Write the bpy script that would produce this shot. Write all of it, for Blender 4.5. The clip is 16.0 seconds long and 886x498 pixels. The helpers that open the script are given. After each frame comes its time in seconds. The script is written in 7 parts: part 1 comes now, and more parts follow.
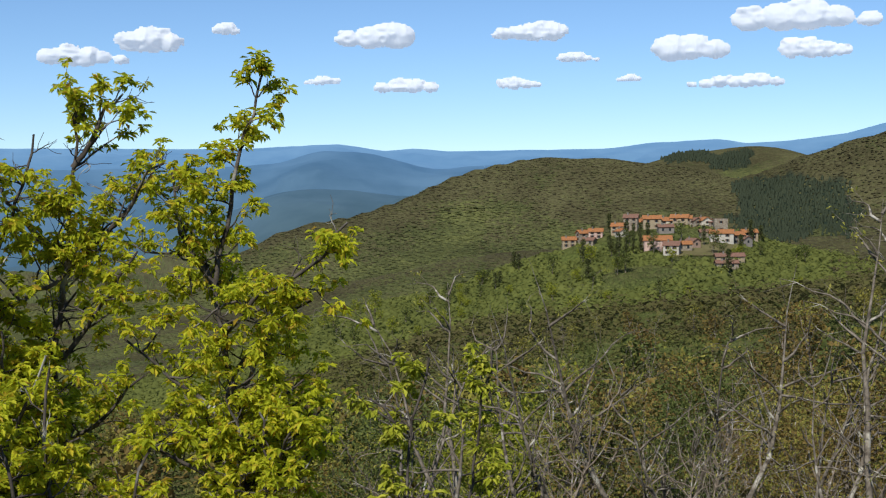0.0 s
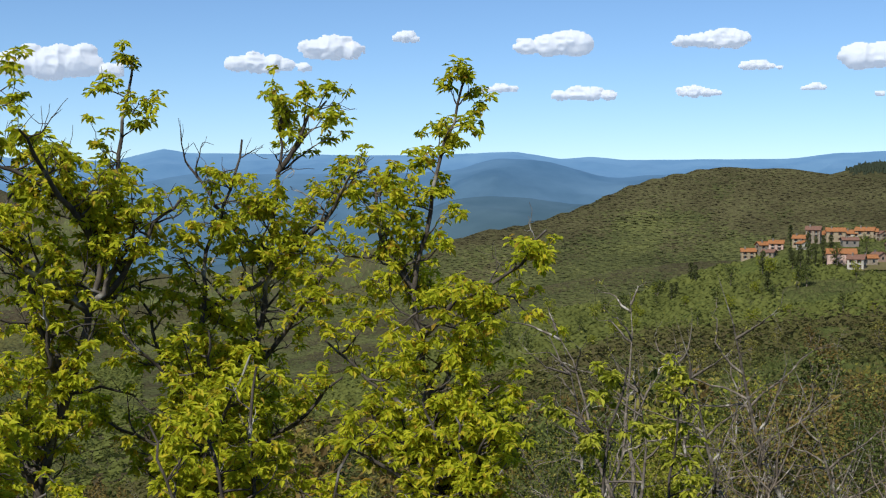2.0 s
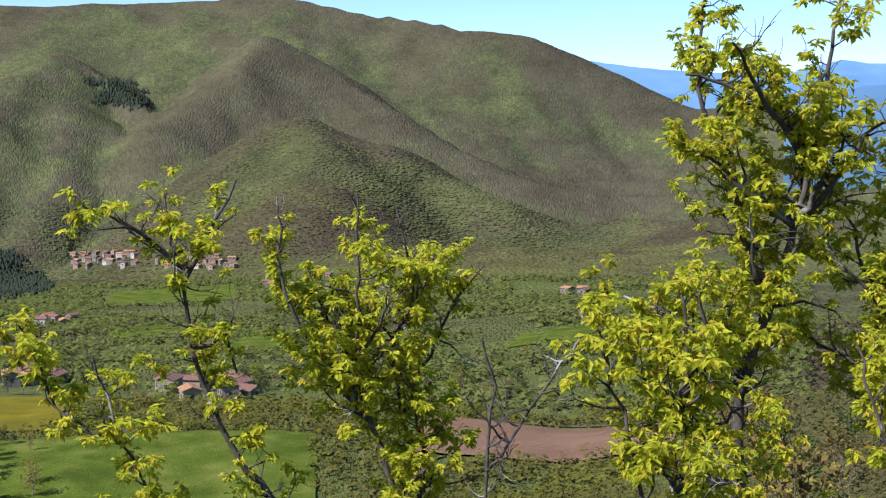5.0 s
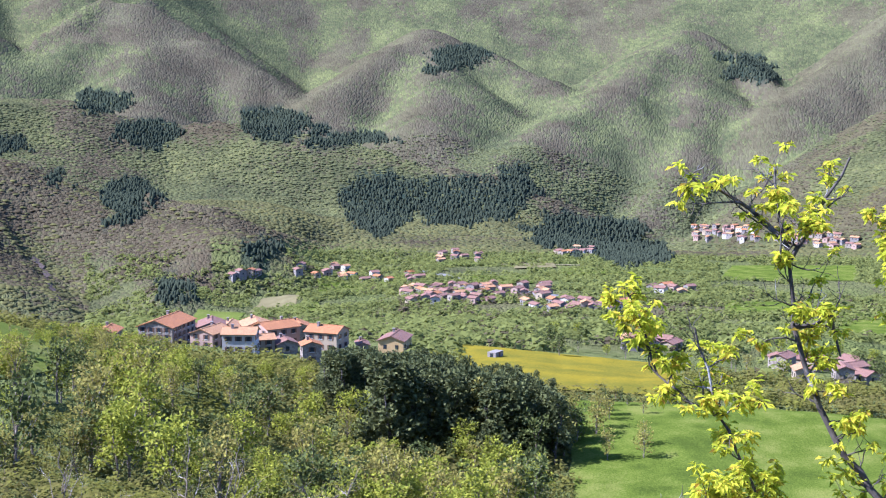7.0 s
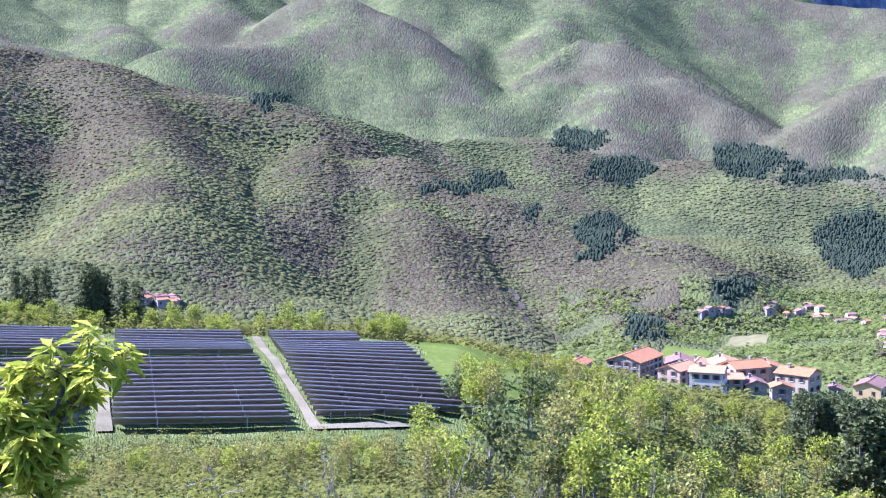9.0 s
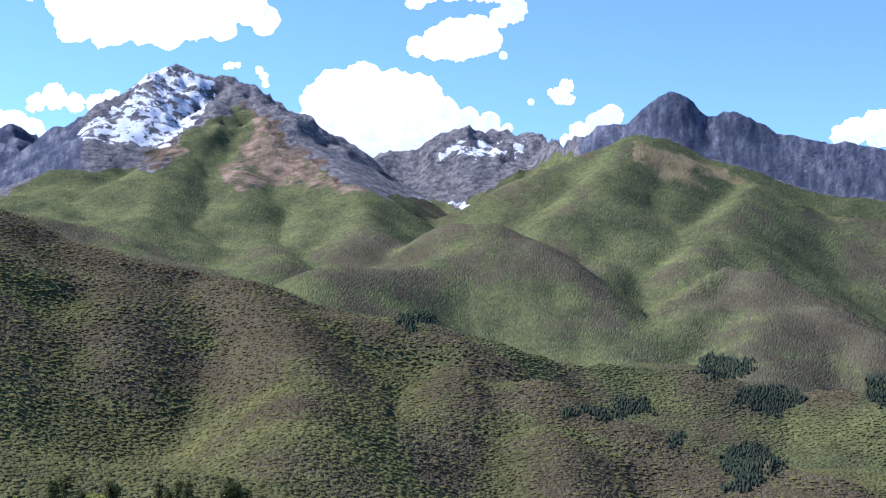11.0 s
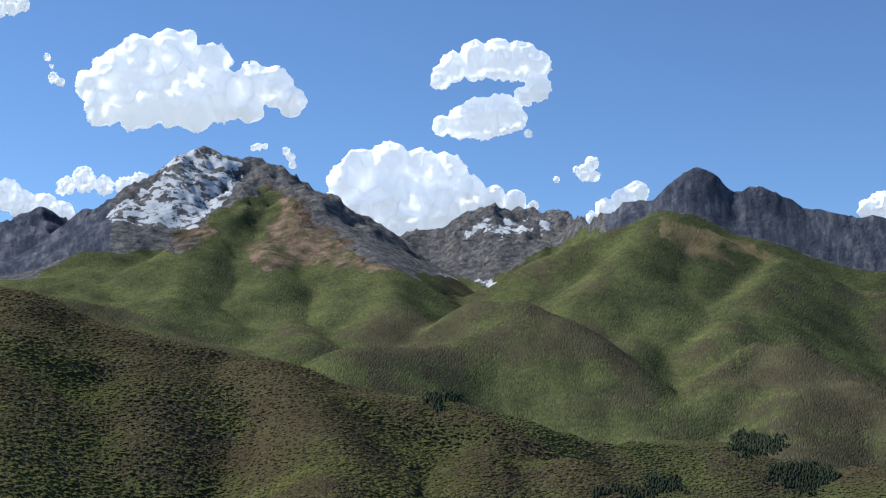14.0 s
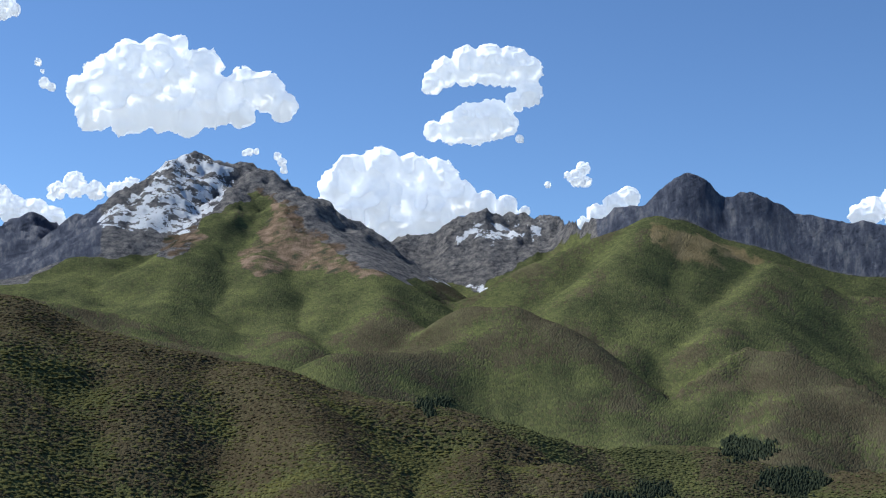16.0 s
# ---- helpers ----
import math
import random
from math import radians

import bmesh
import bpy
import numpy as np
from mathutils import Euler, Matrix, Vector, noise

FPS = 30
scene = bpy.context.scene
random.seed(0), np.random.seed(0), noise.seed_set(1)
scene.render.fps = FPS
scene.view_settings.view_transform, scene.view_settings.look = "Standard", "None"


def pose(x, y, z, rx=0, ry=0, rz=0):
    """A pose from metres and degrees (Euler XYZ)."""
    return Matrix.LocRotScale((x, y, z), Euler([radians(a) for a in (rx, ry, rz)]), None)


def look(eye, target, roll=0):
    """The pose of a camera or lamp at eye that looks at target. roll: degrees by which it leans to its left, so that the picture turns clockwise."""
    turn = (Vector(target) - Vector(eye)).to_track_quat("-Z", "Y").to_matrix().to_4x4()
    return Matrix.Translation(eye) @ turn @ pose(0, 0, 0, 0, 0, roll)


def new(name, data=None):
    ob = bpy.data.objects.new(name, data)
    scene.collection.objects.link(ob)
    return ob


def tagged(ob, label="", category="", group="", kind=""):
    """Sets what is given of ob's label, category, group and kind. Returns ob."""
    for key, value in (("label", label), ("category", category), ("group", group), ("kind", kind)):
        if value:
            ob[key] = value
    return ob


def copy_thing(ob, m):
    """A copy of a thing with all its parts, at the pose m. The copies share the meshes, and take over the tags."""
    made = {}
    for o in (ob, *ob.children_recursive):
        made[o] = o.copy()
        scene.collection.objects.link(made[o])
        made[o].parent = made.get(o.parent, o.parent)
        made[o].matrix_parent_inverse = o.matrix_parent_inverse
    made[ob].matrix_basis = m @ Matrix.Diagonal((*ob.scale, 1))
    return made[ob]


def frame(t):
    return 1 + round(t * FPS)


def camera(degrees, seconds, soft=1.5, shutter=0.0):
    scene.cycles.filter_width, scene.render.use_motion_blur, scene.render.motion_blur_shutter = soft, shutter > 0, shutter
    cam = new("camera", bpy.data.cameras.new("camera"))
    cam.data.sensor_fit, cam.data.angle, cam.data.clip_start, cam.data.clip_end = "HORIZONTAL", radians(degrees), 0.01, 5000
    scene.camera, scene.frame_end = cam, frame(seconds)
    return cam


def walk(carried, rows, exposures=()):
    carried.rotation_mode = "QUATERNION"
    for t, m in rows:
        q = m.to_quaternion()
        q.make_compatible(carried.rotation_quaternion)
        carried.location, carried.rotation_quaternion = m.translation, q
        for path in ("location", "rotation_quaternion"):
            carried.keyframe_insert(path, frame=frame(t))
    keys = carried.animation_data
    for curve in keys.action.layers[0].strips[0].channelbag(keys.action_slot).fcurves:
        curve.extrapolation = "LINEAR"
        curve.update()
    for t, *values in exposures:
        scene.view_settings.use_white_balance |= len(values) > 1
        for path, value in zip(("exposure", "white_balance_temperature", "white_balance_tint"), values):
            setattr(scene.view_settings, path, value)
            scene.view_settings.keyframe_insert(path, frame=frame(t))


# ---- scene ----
# ---------------------------------------------------------------- camera
EYE_Z = 1.6


def row(t, x, y, pitch, turn, roll):
    return t, pose(x, y, EYE_Z, 90 + pitch, 0, turn - 90) @ pose(0, 0, 0, 0, 0, roll)


PATH = [
    row(0, -0, 0, -2.273, 0, -0.582),
    row(0.5, -0.003, 0.032, -2.072, 1.348, -0.26),
    row(1, -0.007, 0.065, -2.192, 2.87, -0.085),
    row(1.5, -0.012, 0.117, -2.075, 4.363, 0.343),
    row(2, -0.018, 0.168, -1.926, 7.364, 0.214),
    row(2.5, -0.021, 0.199, -1.677, 10.836, 0.341),
    row(3, -0.027, 0.255, -1.46, 13.513, 0.302),
    row(3.5, -0.036, 0.344, -2.754, 18.306, 0.33),
    row(3.7, -0.042, 0.399, -3.092, 20.559, 0.354),
    row(5.8, -0.042, 0.4, -6.701, 45.063, -0.18),
    row(6, -0.031, 0.39, -6.776, 47.742, -0.091),
    row(6.5, -0.004, 0.364, -6.681, 55.114, 0.497),
    row(7, 0.023, 0.338, -6.729, 61.138, 0.151),
    row(7.5, 0.02, 0.34, -6.947, 67.362, -1.288),
    row(8, 0.02, 0.34, -6.767, 72.881, -1.361),
    row(8.5, 0.02, 0.34, -6.096, 77.446, -1.012),
    row(9, 0.02, 0.34, -5.108, 80.89, -0.612),
    row(9.5, 0.02, 0.34, -3.193, 82.833, 0.531),
    row(10, 0.02, 0.34, 0.12, 83.84, 0.52),
    row(10.2, 0.02, 0.34, 1.183, 84.466, 0.558),
    row(12.3, 0.02, 0.34, 7.036, 88.795, 0.61),
    row(12.5, 0.02, 0.34, 7.33, 88.607, 0.783),
    row(13, 0.02, 0.34, 7.627, 88.294, 0.327),
    row(13.5, 0.02, 0.34, 7.556, 88.478, 0.338),
    row(14, 0.02, 0.34, 7.556, 88.061, 0.223),
    row(14.5, 0.02, 0.34, 7.677, 87.306, 0.118),
    row(15, 0.02, 0.34, 7.495, 87.237, 0.034),
    row(15.5, 0.02, 0.34, 7.635, 87.201, 0.186),
    row(16, 0.02, 0.34, 7.779, 87.694, 0.187),
]

EXPOSURES = [(0.0, 0.38, 5750, 7), (3.5, 0.4, 5750, 7), (5.8, 1.54, 5020, 24), (7.5, 2.18, 4720, 27), (9.0, 2.56, 4510, 30), (9.5, 2.6, 4470, 33), (10.0, 2.58, 4410, 34), (10.2, 2.4, 4480, 33), (11.2, 1.2, 5100, 18), (12.2, 0.64, 5480, 8), (13.5, 0.56, 5480, 8), (16.0, 0.54, 5480, 8)]

cam = camera(36.18, 16.0, soft=1.2)
walk(cam, PATH, EXPOSURES)

# ---------------------------------------------------------------- light
SUN_AZ, SUN_EL = 160.0, 45.0
world = bpy.data.worlds.new("sky")
scene.world = world
world.use_nodes = True
wn = world.node_tree
sky = wn.nodes.new("ShaderNodeTexSky")
sky.sky_type = "NISHITA"
sky.sun_disc = False
sky.sun_elevation = radians(SUN_EL)
sky.sun_rotation = radians(90 - SUN_AZ)
sky.altitude = 1200
sky.air_density, sky.dust_density, sky.ozone_density = 0.85, 0.0, 3.2
wn.nodes["Background"].inputs["Strength"].default_value = 0.083
wn.links.new(sky.outputs[0], wn.nodes["Background"].inputs["Color"])

sun = new("sun", bpy.data.lights.new("sun", "SUN"))
sun.data.energy, sun.data.angle, sun.data.color = 4.0, radians(0.5), (1.0, 0.915, 0.765)
sa, se = radians(SUN_AZ), radians(SUN_EL)
sun.matrix_world = look((0, 0, 0), (-math.cos(sa) * math.cos(se), -math.sin(sa) * math.cos(se), -math.sin(se)))


# ---------------------------------------------------------------- small tools
def part(name, bm, material, parent, label=""):
    """One bmesh as one mesh object under a thing or a part."""
    me = bpy.data.meshes.new(name)
    bm.to_mesh(me)
    bm.free()
    me.materials.append(material)
    ob = new(name, me)
    ob.parent = parent
    if label:
        tagged(ob, label)
    return ob


def mesh_ob(name, verts, faces, material, smooth=True, uniform=0):
    """Vertices and faces (numpy, all with the same number of corners) as one object."""
    verts = np.asarray(verts, np.float32)
    faces = np.asarray(faces, np.int32)
    n, k = faces.shape
    me = bpy.data.meshes.new(name)
    me.vertices.add(len(verts))
    me.vertices.foreach_set("co", verts.ravel())
    me.loops.add(n * k)
    me.loops.foreach_set("vertex_index", faces.ravel())
    me.polygons.add(n)
    me.polygons.foreach_set("loop_start", np.arange(0, n * k, k, dtype=np.int32))
    me.polygons.foreach_set("loop_total", np.full(n, k, np.int32))
    me.polygons.foreach_set("use_smooth", np.full(n, smooth, bool))
    me.update()
    me.validate()
    me.materials.append(material)
    return new(name, me)


def hashed(ix, iy, seed):
    h = (ix.astype(np.int64) * 374761393 + iy.astype(np.int64) * 668265263 + seed * 2147483647) & 0xFFFFFFFF
    h = ((h ^ (h >> 13)) * 1274126177) & 0xFFFFFFFF
    return ((h ^ (h >> 16)) & 0xFFFF) / 65535.0


def vnoise(x, y, seed=0):
    """Smooth value noise, 0 to 1."""
    x, y = np.asarray(x, float), np.asarray(y, float)
    ix, iy = np.floor(x), np.floor(y)
    fx, fy = x - ix, y - iy
    fx, fy = fx * fx * (3 - 2 * fx), fy * fy * (3 - 2 * fy)
    a, b = hashed(ix, iy, seed), hashed(ix + 1, iy, seed)
    c, d = hashed(ix, iy + 1, seed), hashed(ix + 1, iy + 1, seed)
    return (a * (1 - fx) + b * fx) * (1 - fy) + (c * (1 - fx) + d * fx) * fy


def fbm(x, y, octaves=4, seed=0):
    total, amp, norm = 0.0, 1.0, 0.0
    for k in range(octaves):
        total = total + amp * vnoise(x * 2 ** k, y * 2 ** k, seed + k * 17)
        norm += amp
        amp *= 0.5
    return total / norm


def place(az, r, z=0.0):
    """World place from azimuth (degrees), distance and height."""
    return Vector((r * math.cos(radians(az)), r * math.sin(radians(az)), z))


# ---------------------------------------------------------------- materials
class Nodes:
    """A short way to write node materials."""

    def __init__(self, name, roughness=0.8, metallic=0.0):
        self.m = bpy.data.materials.new(name)
        self.m.use_nodes = True
        self.t = self.m.node_tree
        self.b = self.t.nodes["Principled BSDF"]
        self.b.inputs["Roughness"].default_value = roughness
        self.b.inputs["Metallic"].default_value = metallic
        self.b.inputs["Specular IOR Level"].default_value = 0.25
        self.pos = self.t.nodes.new("ShaderNodeNewGeometry").outputs["Position"]
        self.isl = self.pos.node.outputs["Random Per Island"]
        self.own = self.t.nodes.new("ShaderNodeTexCoord").outputs["Object"]

    def link(self, a, b):
        self.t.links.new(a, b)

    def put(self, socket, v):
        if isinstance(v, (int, float)):
            socket.default_value = v
        elif isinstance(v, tuple):
            socket.default_value = (*v, 1.0) if len(v) == 3 and socket.type == "RGBA" else v
        else:
            self.link(v, socket)

    def noise(self, scale, detail=3.0, co=None, rough=0.55):
        n = self.t.nodes.new("ShaderNodeTexNoise")
        n.inputs["Scale"].default_value, n.inputs["Detail"].default_value = scale, detail
        n.inputs["Roughness"].default_value = rough
        self.link(co or self.pos, n.inputs["Vector"])
        return n.outputs["Fac"]

    def cells(self, scale, out="Distance", co=None):
        n = self.t.nodes.new("ShaderNodeTexVoronoi")
        n.inputs["Scale"].default_value = scale
        self.link(co or self.pos, n.inputs["Vector"])
        return n.outputs[out]

    def ramp(self, fac, *stops):
        n = self.t.nodes.new("ShaderNodeValToRGB")
        while len(n.color_ramp.elements) < len(stops):
            n.color_ramp.elements.new(0.5)
        for e, (p, c) in zip(n.color_ramp.elements, stops):
            e.position, e.color = p, (*c, 1.0) if isinstance(c, tuple) else (c, c, c, 1.0)
        self.link(fac, n.inputs["Fac"])
        return n.outputs["Color"]

    def mix(self, fac, a, b, how="MIX"):
        n = self.t.nodes.new("ShaderNodeMix")
        n.data_type, n.blend_type = "RGBA", how
        self.put(n.inputs["Factor"], fac)
        self.put(n.inputs["A"], a)
        self.put(n.inputs["B"], b)
        return n.outputs["Result"]

    def math(self, op, a, b=0.0, c=0.0):
        n = self.t.nodes.new("ShaderNodeMath")
        n.operation = op
        for s, v in zip(n.inputs, (a, b, c)):
            self.put(s, v)
        return n.outputs[0]

    def xyz(self, co=None):
        n = self.t.nodes.new("ShaderNodeSeparateXYZ")
        self.link(co or self.pos, n.inputs[0])
        return n.outputs

    def span(self, v, lo, hi):
        n = self.t.nodes.new("ShaderNodeMapRange")
        n.inputs["From Min"].default_value, n.inputs["From Max"].default_value = lo, hi
        n.interpolation_type = "SMOOTHSTEP"
        self.put(n.inputs["Value"], v)
        return n.outputs["Result"]

    def random(self):
        return self.t.nodes.new("ShaderNodeObjectInfo").outputs["Random"]

    def bump(self, height, strength, distance):
        n = self.t.nodes.new("ShaderNodeBump")
        n.inputs["Strength"].default_value, n.inputs["Distance"].default_value = strength, distance
        self.link(height, n.inputs["Height"])
        self.link(n.outputs["Normal"], self.b.inputs["Normal"])

    def colour(self, c):
        self.put(self.b.inputs["Base Color"], c)
        return self

    def leafy(self, c, share=0.35):
        """Thin leaves: part of the light comes through."""
        self.put(self.b.inputs["Base Color"], c)
        tr = self.t.nodes.new("ShaderNodeBsdfTranslucent")
        self.put(tr.inputs["Color"], c)
        mx = self.t.nodes.new("ShaderNodeMixShader")
        mx.inputs["Fac"].default_value = share
        out = self.t.nodes["Material Output"]
        self.link(self.b.outputs[0], mx.inputs[1])
        self.link(tr.outputs[0], mx.inputs[2])
        self.link(mx.outputs[0], out.inputs["Surface"])
        return self


def foliage_material(name, tones, share=0.3, scale=0.012):
    """Woodland crowns: a tone for each tree and clump, drifting in patches over the slopes."""
    n = Nodes(name, 0.9)
    n.b.inputs["Specular IOR Level"].default_value = 0.0
    tree = n.noise(0.11, 1.0)
    mixed = n.math("ADD", n.math("MULTIPLY", n.isl, 0.15), n.math("ADD", n.math("MULTIPLY", tree, 0.3), n.math("MULTIPLY", n.noise(scale, 3.0), 0.7)))
    c = n.ramp(n.math("SUBTRACT", mixed, 0.07), *tones)
    n.leafy(c, share)
    return n.m


GREEN_TONES = ((0.1, (0.036, 0.039, 0.019)), (0.4, (0.062, 0.064, 0.027)), (0.65, (0.09, 0.091, 0.034)), (0.95, (0.132, 0.13, 0.044)))
BARE_TONES = ((0.1, (0.046, 0.036, 0.021)), (0.45, (0.066, 0.053, 0.031)), (0.75, (0.081, 0.069, 0.038)), (1.0, (0.096, 0.088, 0.042)))


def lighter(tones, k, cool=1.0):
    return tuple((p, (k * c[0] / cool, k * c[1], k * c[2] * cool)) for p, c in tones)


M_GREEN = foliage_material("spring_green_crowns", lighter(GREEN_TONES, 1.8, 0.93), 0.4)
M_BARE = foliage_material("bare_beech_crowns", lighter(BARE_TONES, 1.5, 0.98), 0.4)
# the same crowns cooler and paler: haze of distance put into the tones
M_GREEN_FAR = foliage_material("hazed_green_crowns", lighter(GREEN_TONES, 1.9, 1.03), 0.4)
M_BARE_FAR = foliage_material("hazed_beech_crowns", lighter(BARE_TONES, 1.6, 1.06), 0.4)
M_VALE = foliage_material("valley_tree_crowns", ((0.05, (0.085, 0.092, 0.032)), (0.35, (0.15, 0.165, 0.045)), (0.65, (0.215, 0.23, 0.06)), (1.0, (0.31, 0.31, 0.09))), 0.5, 0.03)
M_PINE = foliage_material("dark_pine_crowns", ((0.1, (0.032, 0.04, 0.026)), (0.6, (0.052, 0.062, 0.038)), (1.0, (0.078, 0.09, 0.05))), 0.25)
M_SCRUB = foliage_material("hillside_scrub", ((0.05, (0.06, 0.05, 0.021)), (0.3, (0.135, 0.115, 0.036)), (0.55, (0.14, 0.135, 0.026)), (0.8, (0.19, 0.195, 0.027)), (1.0, (0.29, 0.28, 0.045))), 0.35, 0.03)
M_THICKET = foliage_material("leafless_thicket", ((0.05, (0.075, 0.058, 0.034)), (0.35, (0.115, 0.092, 0.046)), (0.6, (0.13, 0.125, 0.04)), (0.85, (0.18, 0.19, 0.045)), (1.0, (0.21, 0.15, 0.05))), 0.4, 0.03)



def make_ground(name, round_hill=1700.0, up_hill=1.8, into_hill=0.75, swell=2.2, pale=1.0, cool=1.0):
    n = Nodes(name, 0.95)
    n.b.inputs["Specular IOR Level"].default_value = 0.0
    z = n.xyz()[2]
    x = n.xyz()[0]
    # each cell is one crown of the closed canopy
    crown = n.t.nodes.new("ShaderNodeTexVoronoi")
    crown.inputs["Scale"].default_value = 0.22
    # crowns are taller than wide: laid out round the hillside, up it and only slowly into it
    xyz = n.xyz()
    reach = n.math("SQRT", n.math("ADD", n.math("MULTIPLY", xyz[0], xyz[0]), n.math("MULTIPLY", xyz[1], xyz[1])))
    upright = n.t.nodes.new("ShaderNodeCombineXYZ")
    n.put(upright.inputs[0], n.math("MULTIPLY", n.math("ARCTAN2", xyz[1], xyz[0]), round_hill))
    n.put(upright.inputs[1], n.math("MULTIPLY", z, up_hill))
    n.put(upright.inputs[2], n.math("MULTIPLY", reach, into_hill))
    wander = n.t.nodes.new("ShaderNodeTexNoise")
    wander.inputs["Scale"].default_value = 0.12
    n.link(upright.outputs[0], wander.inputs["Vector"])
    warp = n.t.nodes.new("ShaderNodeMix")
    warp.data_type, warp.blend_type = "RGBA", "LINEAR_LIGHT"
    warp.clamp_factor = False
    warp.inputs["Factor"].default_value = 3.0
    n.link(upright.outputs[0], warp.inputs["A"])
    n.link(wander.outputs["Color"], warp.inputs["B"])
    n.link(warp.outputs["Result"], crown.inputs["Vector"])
    tree = n.xyz(crown.outputs["Color"])[0]
    fine = n.noise(0.5, 3.0, upright.outputs[0])
    tone = n.math("SUBTRACT", n.math("ADD", n.math("MULTIPLY", fine, 0.2), n.math("ADD", n.math("MULTIPLY", tree, 0.36), n.math("MULTIPLY", n.noise(0.012, 5.0), 1.15))), 0.375)
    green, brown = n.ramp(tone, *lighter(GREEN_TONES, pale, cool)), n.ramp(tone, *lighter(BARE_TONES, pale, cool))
    species = n.t.nodes.new("ShaderNodeAttribute")
    species.attribute_name = "bare_share"
    kind = n.xyz(crown.outputs["Color"])[1]
    wood = n.mix(n.span(n.math("ADD", species.outputs["Fac"], n.math("MULTIPLY", n.math("SUBTRACT", kind, 0.5), 0.9)), 0.15, 0.85), green, brown)
    dark = n.t.nodes.new("ShaderNodeAttribute")
    dark.attribute_name = "pine_share"
    fresh = n.t.nodes.new("ShaderNodeAttribute")
    fresh.attribute_name = "fresh_lit_share"
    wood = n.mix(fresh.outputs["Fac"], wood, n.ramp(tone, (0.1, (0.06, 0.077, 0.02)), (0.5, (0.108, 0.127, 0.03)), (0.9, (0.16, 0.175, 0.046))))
    wood = n.mix(n.math("MULTIPLY", dark.outputs["Fac"], n.span(kind, 0.1, 0.3)), wood, (0.024, 0.034, 0.024))
    # rough grass on the open slopes close by
    grass = n.ramp(n.noise(0.25, 5.0), (0.3, (0.075, 0.08, 0.028)), (0.5, (0.105, 0.12, 0.034)), (0.7, (0.15, 0.15, 0.055)))
    wood = n.mix(n.span(reach, 560, 460), wood, grass)
    # alpine meadow, scree, bare rock and snow high up
    def zone(key, lo=0.42, hi=0.58, wild=0.9, scale=0.012):
        at = n.t.nodes.new("ShaderNodeAttribute")
        at.attribute_name = key
        ragged = n.math("MULTIPLY", n.math("SUBTRACT", n.noise(scale, 6.0, rough=0.65), 0.5), wild)
        return n.math("MULTIPLY", n.span(n.math("ADD", at.outputs["Fac"], ragged), lo, hi), n.span(at.outputs["Fac"], 0.02, 0.15))

    straw = n.ramp(n.noise(0.02, 5.0), (0.3, (0.12, 0.095, 0.045)), (0.7, (0.25, 0.19, 0.1)))
    rock = n.ramp(n.noise(0.045, 9.0, rough=0.76), (0.34, (0.05, 0.051, 0.06)), (0.47, (0.155, 0.148, 0.15)), (0.6, (0.31, 0.285, 0.26)))
    rust = n.ramp(n.noise(0.022, 8.0, rough=0.7), (0.36, (0.05, 0.055, 0.035)), (0.47, (0.14, 0.1, 0.065)), (0.64, (0.27, 0.19, 0.135)))
    stony = zone("rock_share")
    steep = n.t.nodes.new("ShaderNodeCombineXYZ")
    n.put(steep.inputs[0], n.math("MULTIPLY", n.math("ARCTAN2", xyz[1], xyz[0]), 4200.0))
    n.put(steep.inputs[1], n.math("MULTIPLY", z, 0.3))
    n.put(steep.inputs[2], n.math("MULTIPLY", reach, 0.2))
    # bluish rock: the shade on the far walls put into colour
    wall_shade = n.ramp(n.noise(0.035, 10.0, steep.outputs[0], 0.68), (0.34, (0.065, 0.072, 0.1)), (0.5, (0.12, 0.128, 0.165)), (0.66, (0.27, 0.265, 0.28)))
    rock = n.mix(zone("wall_shade_share", 0.4, 0.7), rock, wall_shade)
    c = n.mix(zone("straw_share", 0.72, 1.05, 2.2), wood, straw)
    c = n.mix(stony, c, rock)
    c = n.mix(zone("rust_share", 0.6, 1.0, 2.6, 0.02), c, rust)
    c = n.mix(zone("snow_share", 0.9, 1.0, 3.4, 0.024), c, (0.88, 0.89, 0.92))
    n.colour(c)
    dome = n.math("MULTIPLY", n.math("POWER", crown.outputs["Distance"], 2.0), -swell)
    low = n.math("MULTIPLY", n.math("SUBTRACT", 1.0, stony), n.math("MULTIPLY", dome, n.span(reach, 460, 600)))
    crags = n.math("MULTIPLY", stony, n.math("MULTIPLY", n.math("SUBTRACT", n.noise(0.03, 9.0, rough=0.72), 0.5), 60.0))
    n.bump(n.math("ADD", n.math("ADD", low, crags), n.math("MULTIPLY", fine, 1.2)), 0.85, 1.0)
    return n.m


def make_distance():
    n = Nodes("hazed_ridges_glow", 1.0)
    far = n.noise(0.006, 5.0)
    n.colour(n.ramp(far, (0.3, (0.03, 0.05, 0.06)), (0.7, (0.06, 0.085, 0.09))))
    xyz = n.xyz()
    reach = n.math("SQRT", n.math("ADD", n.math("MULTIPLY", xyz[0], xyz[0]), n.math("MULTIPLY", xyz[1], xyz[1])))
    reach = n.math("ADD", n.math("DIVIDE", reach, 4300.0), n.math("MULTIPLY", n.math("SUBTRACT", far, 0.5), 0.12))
    # aerial haze painted as blue glow, stronger with distance
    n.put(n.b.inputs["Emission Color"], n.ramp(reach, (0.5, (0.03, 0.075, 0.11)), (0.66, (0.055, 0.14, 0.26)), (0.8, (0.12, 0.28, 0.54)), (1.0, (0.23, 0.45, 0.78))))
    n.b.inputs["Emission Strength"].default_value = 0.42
    return n.m


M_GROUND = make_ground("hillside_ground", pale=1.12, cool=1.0)
